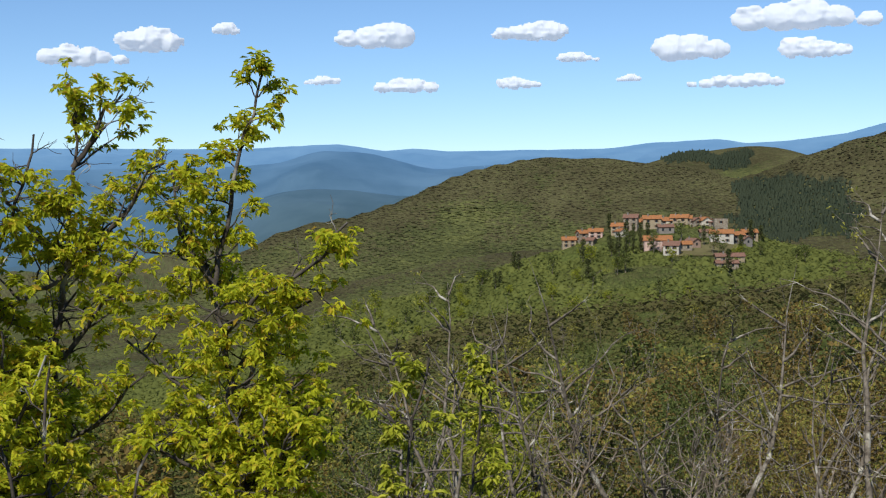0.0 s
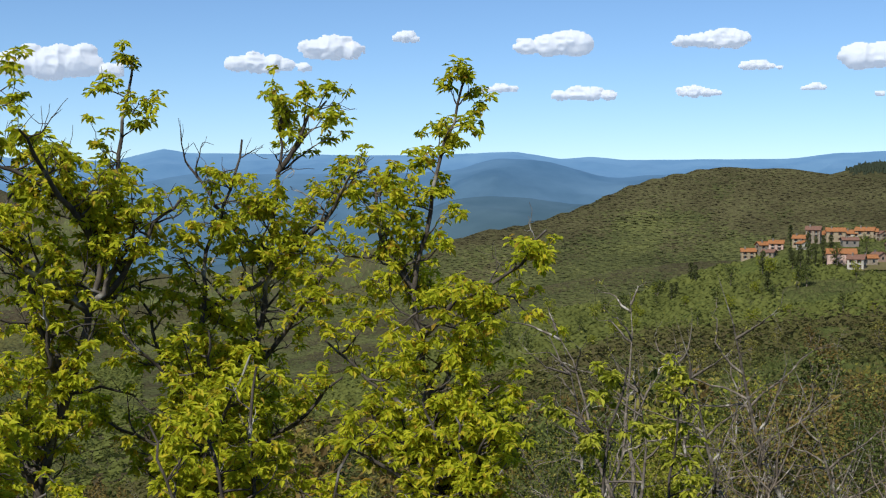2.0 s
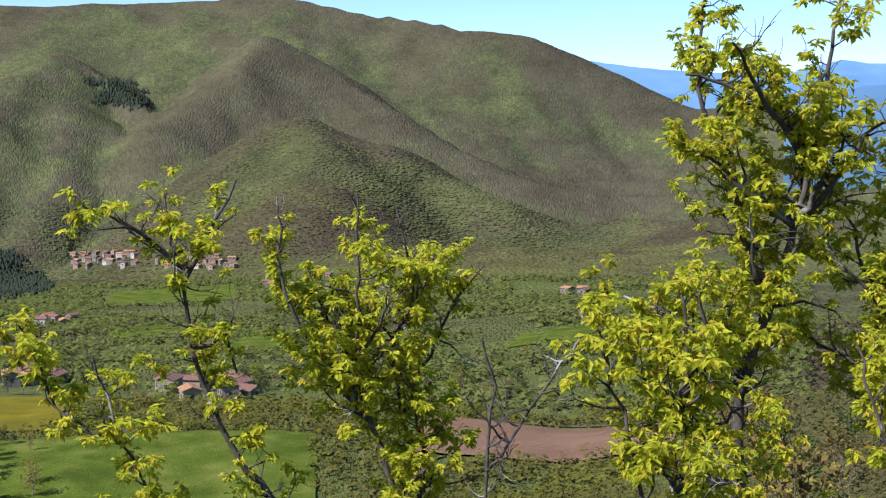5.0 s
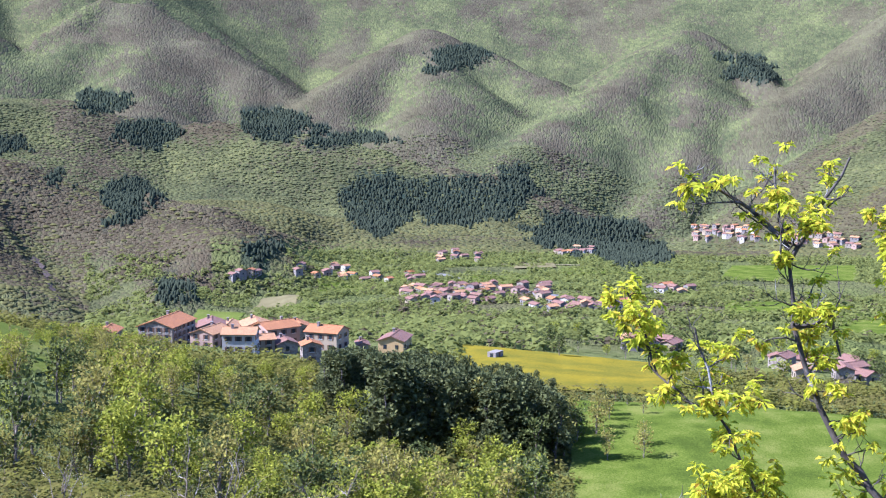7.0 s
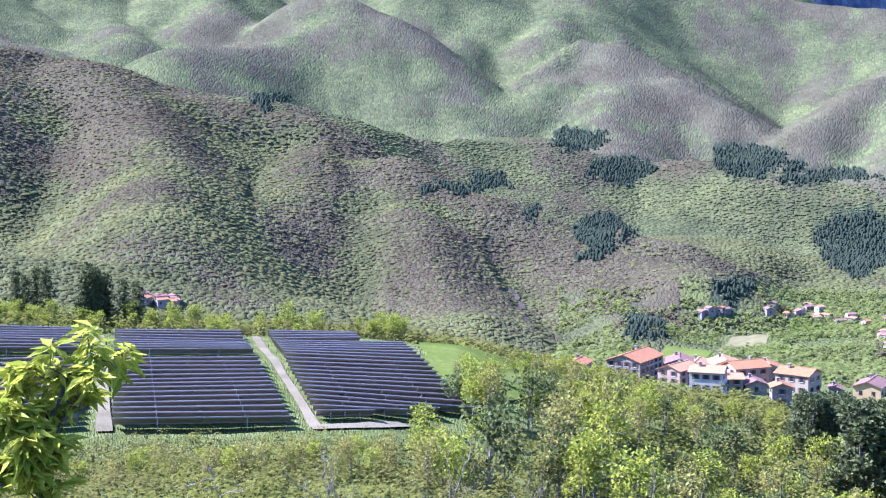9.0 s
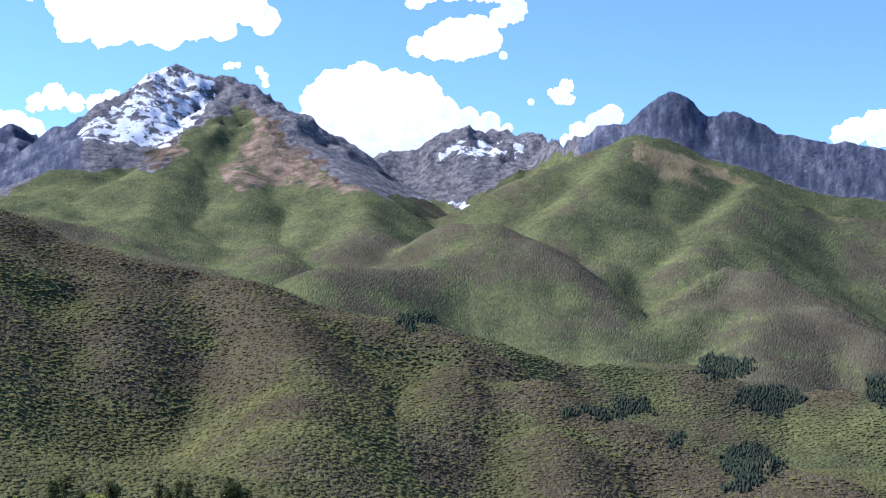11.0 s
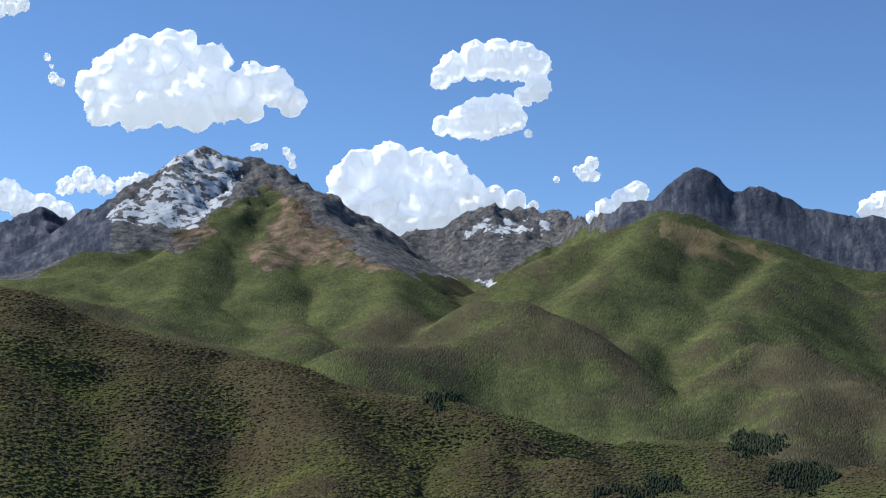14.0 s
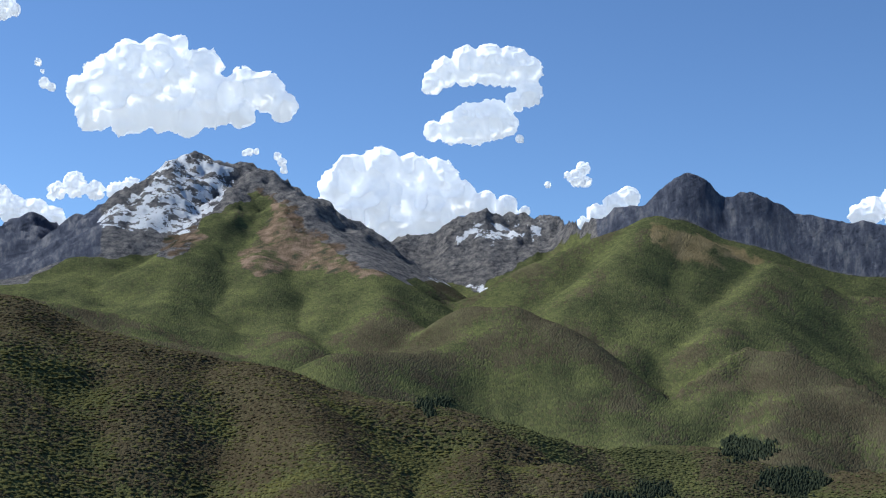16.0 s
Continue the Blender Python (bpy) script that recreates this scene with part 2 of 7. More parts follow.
# paler, cooler copy for the mountains, with aerial haze mixed into the colour
M_FAR_GROUND = make_ground("hazed_mountain_ground", 3000.0, 1.15, 0.2, 1.7, 1.24, 1.05)
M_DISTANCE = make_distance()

# ---------------------------------------------------------------- the lie of the land
# Ridge and valley lines, from the viewpoint outwards: azimuth, distance, elevation seen from the eye (degrees)
BROW = [(-30, 14, -24), (20, 14, -27), (60, 14, -30), (110, 14, -28), (150, 14, -8), (240, 14, 8), (300, 14, 2)]
SLOPE = [(-30, 60, -13), (0, 60, -15), (20, 60, -21), (60, 60, -24), (75, 60, -22), (110, 60, -21), (150, 60, -8), (240, 60, 8), (300, 60, 2)]
FOOT = [(-30, 150, -8.5), (0, 150, -10.8), (12, 150, -13), (25, 180, -18), (40, 225, -18.2), (56, 235, -17.6), (62, 220, -18.2), (75, 170, -16.5), (84, 180, -14.2), (110, 180, -13.8), (150, 150, -6), (240, 150, 9), (300, 150, 3)]
BENCH = [(-30, 300, -3.6), (-18, 300, -3.7), (-8.7, 300, -4.9), (-1.6, 300, -5.6), (5.4, 290, -7.9), (12, 280, -9.6), (20, 280, -13), (30, 300, -14.6), (43, 310, -13.3), (56, 320, -13), (65, 330, -12.8), (74, 310, -11.6), (80, 300, -9.6), (85, 310, -8.9), (95, 315, -8.4), (110, 320, -7.6), (150, 320, -3), (240, 300, 9), (300, 300, 4)]
LIP = [(-30, 520, -5.2), (-10, 520, -5.6), (-3, 520, -6.2), (5, 500, -7.6), (12, 480, -9.4), (20, 450, -11.5), (30, 400, -13), (46, 430, -12), (52, 455, -11.4), (60, 460, -10.75), (66, 450, -10.7), (72, 440, -10.5), (76, 400, -10.3), (80, 370, -9.3), (85, 360, -8.6), (90, 360, -8.3), (95, 360, -7.9), (100, 360, -7.3), (110, 360, -6.8), (150, 400, -1), (240, 500, 9), (300, 500, 4)]
VILLAGE = [(-30, 800, -3), (-18, 800, -2.9), (-16.6, 800, -2.6), (-14.4, 800, -2.15), (-12.8, 800, -1.62), (-11.5, 800, -1.4), (-10, 800, -1.25), (-7.5, 790, -1.3), (-6.3, 785, -1.7), (-5.2, 780, -2.2), (-2.8, 770, -3.0), (-0.4, 760, -4.0), (2, 750, -4.3), (5.4, 740, -5.0), (10, 740, -7), (18, 720, -9.2), (30, 690, -9.1), (40, 760, -9.9), (55, 820, -9.6), (65, 860, -9.9), (72, 850, -10.1), (80, 720, -10), (90, 640, -9.5), (110, 600, -8), (150, 700, 0), (240, 800, 8), (300, 800, 3)]
VALE = [(-30, 1100, -4), (-10, 1100, -4.2), (0, 1080, -5.3), (8, 1050, -6.5), (18, 1100, -7.4), (27, 1250, -6.6), (38, 1350, -6.7), (47, 1450, -6.9), (55, 1450, -7.0), (63, 1400, -7.2), (68, 1250, -7.8), (72, 1120, -8.8), (78, 960, -9.3), (85, 900, -8.6), (92, 900, -7.6), (100, 900, -6.6), (110, 900, -5.8), (150, 1000, 2), (240, 1200, 8), (300, 1200, 3)]
NEAR_HILL = [(-30, 1350, -1.5), (-10, 1400, -1.8), (0, 1400, -2.6), (8, 1350, -4.5), (18, 1400, -5.8), (30, 1550, -5.6), (40, 1600, -5.2), (50, 1600, -6.7), (58, 1560, -6.2), (63, 1540, -6.0), (66, 1450, -6.5), (68, 1350, -5.9), (71, 1380, -4.55), (75.7, 1420, -3.55), (81, 1500, -2.3), (84, 1560, -0.1), (86, 1580, 0.6), (88.2, 1620, 1.1), (91.5, 1650, 2.05), (95.3, 1700, 3.1), (99.5, 1720, 3.95), (102.3, 1740, 4.8), (104.6, 1750, 5.5), (106.8, 1760, 5.85), (112, 1780, 6.4), (150, 1700, 5), (240, 1700, 7), (300, 1600, 2)]
HILL = [(-30, 1700, 2.9), (-18.1, 1750, 2.6), (-16.2, 1780, 1.98), (-14.4, 1800, 1.42), (-12.2, 1900, 0.5), (-9.8, 1900, 1.25), (-7.5, 1920, 1.5), (-4.2, 1950, 1.68), (-2.3, 1900, 1.4), (-0.4, 1850, 0.9), (1.5, 1800, 0), (3.4, 1750, -0.7), (5.3, 1700, -0.95), (6.7, 1680, -1.25), (7.9, 1660, -1.95), (12, 1700, -3.8), (18, 1750, -4.2), (31, 1850, -4.1), (35.2, 1950, -2.45), (38.8, 2020, -0.8), (41.1, 2060, 0.15), (42.3, 2060, -0.05), (44.7, 2000, -1.95), (46.1, 1950, -3.4), (48, 1850, -5.4)]
HILL += [(51.7, 1800, -6.3), (54.8, 1800, -5.0), (57.2, 1800, -4.1), (58.4, 1820, -3.3), (61.7, 1860, -3.05), (63.6, 1900, -2.25), (66.9, 1950, -1.75), (69.7, 2000, -1.15), (72.5, 2080, -1.3), (76.5, 2100, -0.25), (79, 2100, -0.2), (81, 2060, -0.4), (84, 2000, 0.4), (88, 2000, 1.4), (95, 2050, 2.6), (112, 2100, 5), (150, 2100, 7), (240, 2100, 7), (300, 2000, 2)]
SPURS = [(-30, 2500, 1.2), (-15.5, 2500, 1.3), (-14.4, 2500, 1.75), (-13.1, 2500, 1.98), (-10.8, 2500, 1.65), (-9.6, 2500, 1.58), (-8, 2500, 1.1), (-4, 2500, 0.9), (1.5, 2600, -0.08), (4.3, 2600, 0.33), (6.2, 2600, 0.33), (7.2, 2600, 0.15), (9, 2600, -0.6), (12, 2550, -1.6), (18, 2500, -2.8), (27, 2400, -3.2), (30.7, 2350, -2.9), (34.1, 2450, -1.5), (37.6, 2550, 0.6), (40, 2650, 2.0), (42.3, 2700, 3.3), (43.5, 2650, 2.5), (45.1, 2550, 0.9), (47.1, 2450, 0.1)]
SPURS += [(49.6, 2700, 2.2), (51.2, 2750, 2.7), (53.7, 2600, 1.1), (56, 2450, -0.3), (57.2, 2550, 0.6), (59.6, 2650, 1.8), (62, 2700, 2.6), (64.6, 2600, 1.3), (67.2, 2450, -0.5), (68.5, 2550, 0.95), (70.8, 2700, 2.55), (73.1, 2750, 3.7), (75.4, 2750, 3.8), (77.8, 2600, 2.05), (79.8, 2450, 0.5), (81.5, 2650, 2.9), (83.4, 2750, 3.55), (85.8, 2800, 4.45), (88.2, 2750, 4.05), (90.6, 2700, 3.45), (92, 2650, 2.6), (97.2, 2700, 3.4), (112, 2700, 6), (150, 2700, 7), (240, 2700, 6), (300, 2600, 1)]
HIGH = [(-30, 3300, 1.7), (-5, 3300, 1.2), (-1.4, 3300, 1.25), (0.5, 3300, 1.05), (1.5, 3300, 1.4), (3.1, 3300, 1.83), (5.3, 3300, 1.98), (6.7, 3300, 1.4), (10, 3300, 1.25), (18, 3300, 1.2), (23, 3250, 0.3), (25, 3200, 0.3), (27.3, 3200, 1.48), (28.9, 3200, 2.22), (30.3, 3200, 2.84), (31.9, 3200, 3.4), (34.2, 3200, 3.64), (36.4, 3250, 4.1), (38.6, 3300, 4.28), (42, 3350, 5)]
HIGH += [(46, 3350, 4.7), (50, 3350, 4.5), (55, 3350, 4.2), (58, 3300, 3.7), (62, 3350, 4.5), (66.4, 3400, 5.0), (67.9, 3400, 5.4), (71.2, 3400, 5.8), (72.4, 3400, 6.4), (73.5, 3420, 7.1), (75.2, 3450, 7.75), (77.5, 3450, 8.7), (79.2, 3450, 9.1), (81.5, 3450, 8.3), (83.2, 3400, 7.6), (84.6, 3400, 7.0), (86.3, 3400, 5.9), (88.2, 3400, 5.4), (90.8, 3450, 5.4), (95, 3500, 6.9), (98, 3500, 7.2), (102, 3450, 6.5), (107, 3400, 5.8), (112, 3400, 6), (150, 3400, 6), (240, 3400, 5), (300, 3300, 1)]
PEAKS = [(-30, 4300, 3.2), (-18.1, 4300, 2.77), (-16.6, 4300, 2.38), (-14.4, 4300, 2.1), (-12.6, 4300, 2.05), (-11.5, 4300, 2.23), (-8.7, 4300, 2.12), (-7.1, 4300, 1.91), (-0.4, 4300, 1.85), (1.1, 4300, 2.0), (2.4, 4300, 1.9), (4.3, 4300, 2.2), (8.6, 4300, 2.05), (18, 4300, 2.07), (19, 4300, 2.25), (21, 4300, 1.7), (25, 4300, 1.8), (28.5, 4300, 2.2), (32, 4300, 2.8), (40, 4300, 4.2), (57, 4300, 4.5), (62, 4300, 5.5), (66.4, 3690, 7.87), (68.1, 3690, 8.04), (69, 3690, 8.5), (72.9, 3690, 9.05)]
PEAKS += [(73.8, 3690, 9.5), (74.7, 3690, 10), (75.9, 3690, 9.9), (76.6, 3690, 10.62), (77.5, 3690, 10.93), (78.3, 3690, 10.43), (79.1, 3690, 9.5), (80.3, 3690, 9.5), (81.8, 3900, 8.7), (82.7, 4400, 9.06), (84.4, 4400, 9.06), (85.8, 4400, 9.29), (87.5, 4400, 8.8), (88, 4400, 8.32), (90.9, 4400, 7.9), (92.1, 4300, 8.37), (93.6, 4250, 9.52), (95, 4200, 10.3), (95.8, 4200, 11), (97, 4200, 11.06), (98.2, 4200, 11.5), (99.5, 4200, 10.7)]
PEAKS += [(101.1, 4250, 9.25), (101.8, 4250, 9.15), (102.1, 4250, 8.6), (103, 4250, 8.2), (104, 4250, 8.4), (104.8, 4250, 8.75), (106.9, 4250, 8.0), (112, 4250, 8), (150, 4200, 6), (240, 4200, 5), (300, 4200, 2)]
RIDGES = [BROW, SLOPE, FOOT, BENCH, LIP, VILLAGE, VALE, NEAR_HILL, HILL, SPURS, HIGH, PEAKS]


def along(line, az):
    a = np.array([p[0] for p in line] + [line[0][0] + 360.0], float)
    r = np.array([p[1] for p in line] + [line[0][1]], float)
    e = np.array([p[2] for p in line] + [line[0][2]], float)
    return np.interp(az, a, r), np.interp(az, a, e)


def rounded(v, soft):
    """Takes the corners off a line."""
    k = np.exp(-0.5 * (np.arange(-6, 7) / 2.5) ** 2)
    return np.convolve(np.pad(v, 6, mode="edge"), k / k.sum(), "valid") if soft else v


AZ = np.concatenate([np.arange(-30, 24, 0.2), np.arange(24, 113, 0.135), np.arange(113.2, 329.5, 2.4), [330.0]])
RAD = np.concatenate([[0.0, 1.5], np.geomspace(3, 1150, 120), np.arange(1175, 3301, 25.0), np.arange(3318, 4440, 16.0), [4520, 4650, 4850]])


KNOTS, DAMP = [], []

# crests of spurs that run down from the ridges: distance at the top, at the foot, fall to the sides, azimuth and elevation
SPUR_CRESTS = [
    (2750, 2000, 0.66, (51.12, 2.59), (52.54, 1.55), (54.43, 0.15), (56.79, -1.48), (59.36, -2.98)),
    (2750, 1950, 0.61, (51.12, 2.59), (50.66, 0.61), (51.16, -2.22), (52.14, -4.82)),
    (2700, 2350, 0.66, (61.91, 2.54), (63.48, 1.74), (65.7, 0.16)),
    (2700, 2400, 0.66, (61.91, 2.54), (59.47, 1.65), (57.21, 0.61), (55.6, -0.2)),
    (2700, 2150, 0.61, (61.91, 2.54), (61.5, 1.0), (61.9, -1.2)),
    (2060, 1750, 0.66, (41.22, 0.01), (43.08, -1.28), (44.73, -2.7), (45.44, -4.13)),
    (2060, 1850, 0.66, (41.22, 0.01), (37.95, -1.04), (35.62, -2.43), (33.34, -3.33)),
    (2060, 1650, 0.61, (41.22, 0.01), (40.4, -1.6), (40.9, -3.6)),
    (2700, 2350, 0.71, (42.65, 3.38), (43.58, 2.23), (45.46, 0.84), (46.88, -0.33)),
    (2750, 2350, 0.66, (73.79, 3.36), (75.68, 2.24), (77.8, 1.12), (79.43, 0.24)),
    (2750, 2400, 0.66, (73.79, 3.36), (71.49, 2.16), (69.17, 0.95), (67.55, -0.38)),
    (2750, 2250, 0.61, (73.79, 3.36), (73.6, 2.0), (74.4, 0.6), (73.6, -0.6)),
    (1540, 1020, 0.72, (85.70, -0.49), (86.77, -1.24), (87.99, -2.92), (90.02, -5.01), (91.45, -6.58)),
    (1480, 1180, 0.66, (82.67, -0.86), (79.39, -2.70), (75.60, -4.48), (72.03, -5.66), (70.14, -5.96)),
    (1480, 1000, 0.70, (83.03, -1.20), (82.73, -3.34), (81.84, -5.50), (79.73, -7.46)),
    (1620, 1150, 0.70, (91.33, 1.49), (92.75, -0.42), (93.93, -2.11), (96.43, -4.51)),
    (1420, 1010, 0.70, (77.02, -3.81), (76.09, -5.62), (73.96, -7.31), (72.29, -8.51)),
    (1680, 1100, 0.70, (99.78, 4.01), (97.98, 1.40), (96.83, -0.91), (97.48, -3.46), (99.25, -5.50)),
    (1640, 1100, 0.70, (95.27, 3.08), (93.40, 1.00), (92.45, -0.88), (92.90, -3.24)),
    (1740, 1250, 0.70, (105.58, 5.68), (106.52, 2.60), (106.79, -0.97)),
    (1700, 1250, 0.70, (101.75, 4.30), (100.32, 2.47), (100.69, -0.06), (101.72, -2.83)),
    (2850, 2650, 0.66, (86.41, 5.44), (84.97, 5.44), (83.07, 4.73), (81.9, 3.78)),
    (2850, 2450, 0.66, (84.97, 5.56), (86.17, 4.25), (89.03, 3.52), (91.65, 3.62)),
    (3450, 2850, 0.71, (78.76, 9.22), (80.2, 7.55), (81.88, 5.91), (82.37, 4.02)),
    (3400, 2750, 0.66, (77.15, 8.2), (77.65, 6.1), (79.3, 4.71), (80.73, 3.31)),
    (3400, 2850, 0.66, (73.97, 7.08), (75.6, 5.6), (76.55, 3.99)),
    (4150, 2900, 0.6, (95.6, 10.79), (96.99, 9.34), (98.36, 7.88), (99.24, 5.98), (100.12, 4.55)),
    (4150, 2950, 0.62, (95.6, 10.79), (93.9, 9.65), (91.95, 8.02), (90.49, 6.85), (90.0, 5.18)),
    (4150, 2800, 0.6, (95.6, 10.79), (95.32, 8.91), (95.52, 7.48), (94.76, 5.13), (93.79, 3.95)),
    (4200, 3550, 0.7, (98.46, 11.4), (100.07, 10.17), (101.41, 8.71), (103.82, 6.53)),
    (3500, 2750, 0.66, (103.0, 6.4), (102.2, 5.2), (102.8, 4.0)),
]


def add_spurs(X, Y, Z):
    for top, foot, fall, *pts in SPUR_CRESTS:
        r = np.linspace(top, foot, len(pts))
        line = np.array([(*place(a, q)[:2], EYE_Z + q * math.tan(radians(e))) for (a, e), q in zip(pts, r)])
        best = np.full(Z.shape, -1e6)
        wob = (fbm(X / 260, Y / 260, 3, 21) - 0.5) * 60
        for a, b in zip(line, line[1:]):
            d = b[:2] - a[:2]
            t = np.clip(((X - a[0]) * d[0] + (Y - a[1]) * d[1]) / (d @ d), 0, 1)
            off = np.hypot(X - a[0] - t * d[0], Y - a[1] - t * d[1])
            side = np.sqrt(off * off + 40.0 ** 2) - 40.0
            best = np.maximum(best, a[2] + t * (b[2] - a[2]) - fall * side + wob * np.clip(off / 200, 0, 1))
        k = 34.0
        h = np.clip(0.5 + 0.5 * (best - Z) / k, 0, 1)
        Z[:] = Z + (best - Z) * h
    return Z


def wear_down(X, Y, Z, cell=17.0, steps=22):
    """Running water: cuts branching gullies into the slopes. Returns the change of height and how damp each place is."""
    x0, x1, y0, y1 = -1800.0, 4300.0, -1100.0, 4500.0
    gx, gy = np.arange(x0, x1, cell), np.arange(y0, y1, cell)
    px, py = np.meshgrid(gx, gy, indexing="ij")
    r = np.clip(np.hypot(px, py), 1, RAD[-1] - 1)
    az = np.clip(np.degrees(np.arctan2(py, px)), -29.9, 112.9)
    j = np.clip(np.searchsorted(AZ, az) - 1, 0, len(AZ) - 2)
    i = np.clip(np.searchsorted(RAD, r) - 1, 0, len(RAD) - 2)
    u, v = (az - AZ[j]) / (AZ[j + 1] - AZ[j]), (r - RAD[i]) / (RAD[i + 1] - RAD[i])
    start = (Z[j, i] * (1 - u) + Z[j + 1, i] * u) * (1 - v) + (Z[j, i + 1] * (1 - u) + Z[j + 1, i + 1] * u) * v
    start = start + (fbm(px / 170, py / 170, 4, 5) - 0.5) * 62
    z = start.copy()
    nx, ny = z.shape
    flat = np.arange(nx * ny).reshape(nx, ny)
    steps8 = [(a, b) for a in (-1, 0, 1) for b in (-1, 0, 1) if a or b]
    area = None
    for _ in range(steps):
        best = np.zeros_like(z)
        to = flat.copy()
        far = np.ones_like(z)
        for a, b in steps8:
            sa, sb = slice(max(0, -a), nx - max(0, a)), slice(max(0, -b), ny - max(0, b))
            ta, tb = slice(max(0, a), nx - max(0, -a)), slice(max(0, b), ny - max(0, -b))
            d = cell * math.hypot(a, b)
            fall = (z[sa, sb] - z[ta, tb]) / d
            better = fall > best[sa, sb]
            best[sa, sb] = np.where(better, fall, best[sa, sb])
            to[sa, sb] = np.where(better, flat[ta, tb], to[sa, sb])
            far[sa, sb] = np.where(better, d, far[sa, sb])
        order = np.argsort(z.ravel()).tolist()
        into = to.ravel().tolist()
        water = [1.0] * len(into)
        for k in reversed(order):
            if into[k] != k:
                water[into[k]] += water[k]
        area = np.array(water).reshape(nx, ny)
        cut = (0.011 * (np.minimum(area, 1500) * cell * cell) ** 0.46 / far).ravel().tolist()
        level = z.ravel().tolist()
        for k in order:
            if into[k] != k:
                level[k] = (level[k] + cut[k] * level[into[k]]) / (1 + cut[k])
        z = np.array(level).reshape(nx, ny)
        q = np.pad(z, 1, mode="edge")
        z = z + 0.04 * (q[2:, 1:-1] + q[:-2, 1:-1] + q[1:-1, 2:] + q[1:-1, :-2] - 4 * z)
    change = z - start
    damp = np.log(area)
    for _ in range(3):
        q = np.pad(damp, 1, mode="edge")
        damp = (q[1:-1, 1:-1] * 2 + q[2:, 1:-1] + q[:-2, 1:-1] + q[1:-1, 2:] + q[1:-1, :-2]) / 6

    def back(field):
        fx, fy = np.clip((X - x0) / cell, 0, nx - 1.01), np.clip((Y - y0) / cell, 0, ny - 1.01)
        ix, iy = fx.astype(int), fy.astype(int)
        fx, fy = fx - ix, fy - iy
        return (field[ix, iy] * (1 - fx) + field[ix + 1, iy] * fx) * (1 - fy) + (field[ix, iy + 1] * (1 - fx) + field[ix + 1, iy + 1] * fx) * fy

    return back(change), back(damp)


def lay_of_land():
    knots_r, knots_z = [np.zeros_like(AZ)], [np.zeros_like(AZ)]
    for i, line in enumerate(RIDGES):
        r, e = along(line, AZ)
        soft = i < len(RIDGES) - 1
        r, e = rounded(r, True), rounded(e, soft)
        knots_r.append(r)
        knots_z.append(EYE_Z + r * np.tan(np.radians(e)))
        if i >= 7 and i < len(RIDGES) - 1:      # the far side of a ridge falls off before the next one rises
            r2, e2 = along(RIDGES[i + 1], AZ)
            gap = 0.28 * (r2 - r)
            knots_r.append(r + gap)
            fall = 0.22 - 0.5 * np.clip((AZ - 89.5) / 4, 0, 1) * (AZ < 113) * (i >= 9)
            knots_z.append(knots_z[-1] - fall * gap)
    knots_r.append(np.full_like(AZ, 4850.0))
    knots_z.append(knots_z[-1] - 140.0)
    KR, KZ = np.array(knots_r), np.array(knots_z)
    KNOTS.extend((KR, KZ))
    Z = np.empty((len(AZ), len(RAD)))
    for j in range(len(AZ)):
        z = np.interp(RAD, KR[:, j], KZ[:, j])
        Z[j] = z
    # relief: gullies and spurs, calmer on the benches and close to the crests
    A = np.radians(AZ)[:, None]
    X, Y = RAD[None] * np.cos(A), RAD[None] * np.sin(A)
    near = np.ones_like(Z)
    for i in range(1, len(KR)):
        w = 0.025 * KR[i][:, None] + 1
        near = np.minimum(near, 0.07 + 0.93 * np.clip(np.abs(RAD[None] - KR[i][:, None]) / (3 * w), 0, 1))
    # spurs run down the slopes, water cuts them
    bend = (fbm(X / 400, Y / 400, 3, 15) - 0.5) * 1.6
    far = np.clip((RAD[None] - 850) / 900, 0, 1)
    away = np.clip((AZ[:, None] - 20) / 5, 0, 1) + np.clip((along(HILL, AZ)[0][:, None] - RAD[None]) / 200, 0, 1)
    far = far * np.clip(away, 0.12, 1)
    Z -= 58 * near * np.clip((RAD[None] - 980) / 120, 0, 1) * np.clip((1560 - RAD[None]) / 60, 0, 1) * np.clip((AZ[:, None] - 70) / 4, 0, 1) * (AZ[:, None] < 113)
    Z -= 42 * near * np.clip((RAD[None] - 1550) / 250, 0, 1) * np.clip((AZ[:, None] - 24) / 4, 0, 1) * (AZ[:, None] < 113)
    add_spurs(X, Y, Z)
    change, damp = wear_down(X, Y, Z)
    floor_r = along(VALE, AZ)[0][:, None]
    worn = np.clip((RAD[None] - floor_r) / 160, 0, 1) * np.clip((113 - AZ[:, None]) / 2, 0, 1) * (AZ[:, None] > -30)
    Z += (change + (fbm(X / 170, Y / 170, 4, 5) - 0.5) * 40 * near) * worn * (0.3 + 0.7 * near)
    DAMP.append(np.clip((damp - 0.8) / 3.2, 0, 1) * worn)
    blue = np.clip((25 - AZ[:, None]) / 4, 0, 1) * (AZ[:, None] > -30) * np.clip((RAD[None] - 2150) / 200, 0, 1)
    Z += blue * near * (1 - np.abs(2 * fbm(A * 9 + bend, RAD[None] / 420 + bend, 5, 71) - 1) * 1.7 - 0.45) * 36
    Z += far * (fbm(X / 70, Y / 70, 3, 63) - 0.5) * 7
    mid = np.clip((RAD[None] - 20) / 200, 0, 1) * (1 - far)
    Z += mid * near * (fbm(X / 60, Y / 60, 3, 3) - 0.5) * 5 + np.clip(RAD[None] / 12, 0, 1) * (fbm(X / 4, Y / 4, 3, 2) - 0.5) * 0.5
    crag = np.clip((RAD[None] - 3500) / 400, 0, 1) * np.clip((Z - 420) / 200, 0, 1)
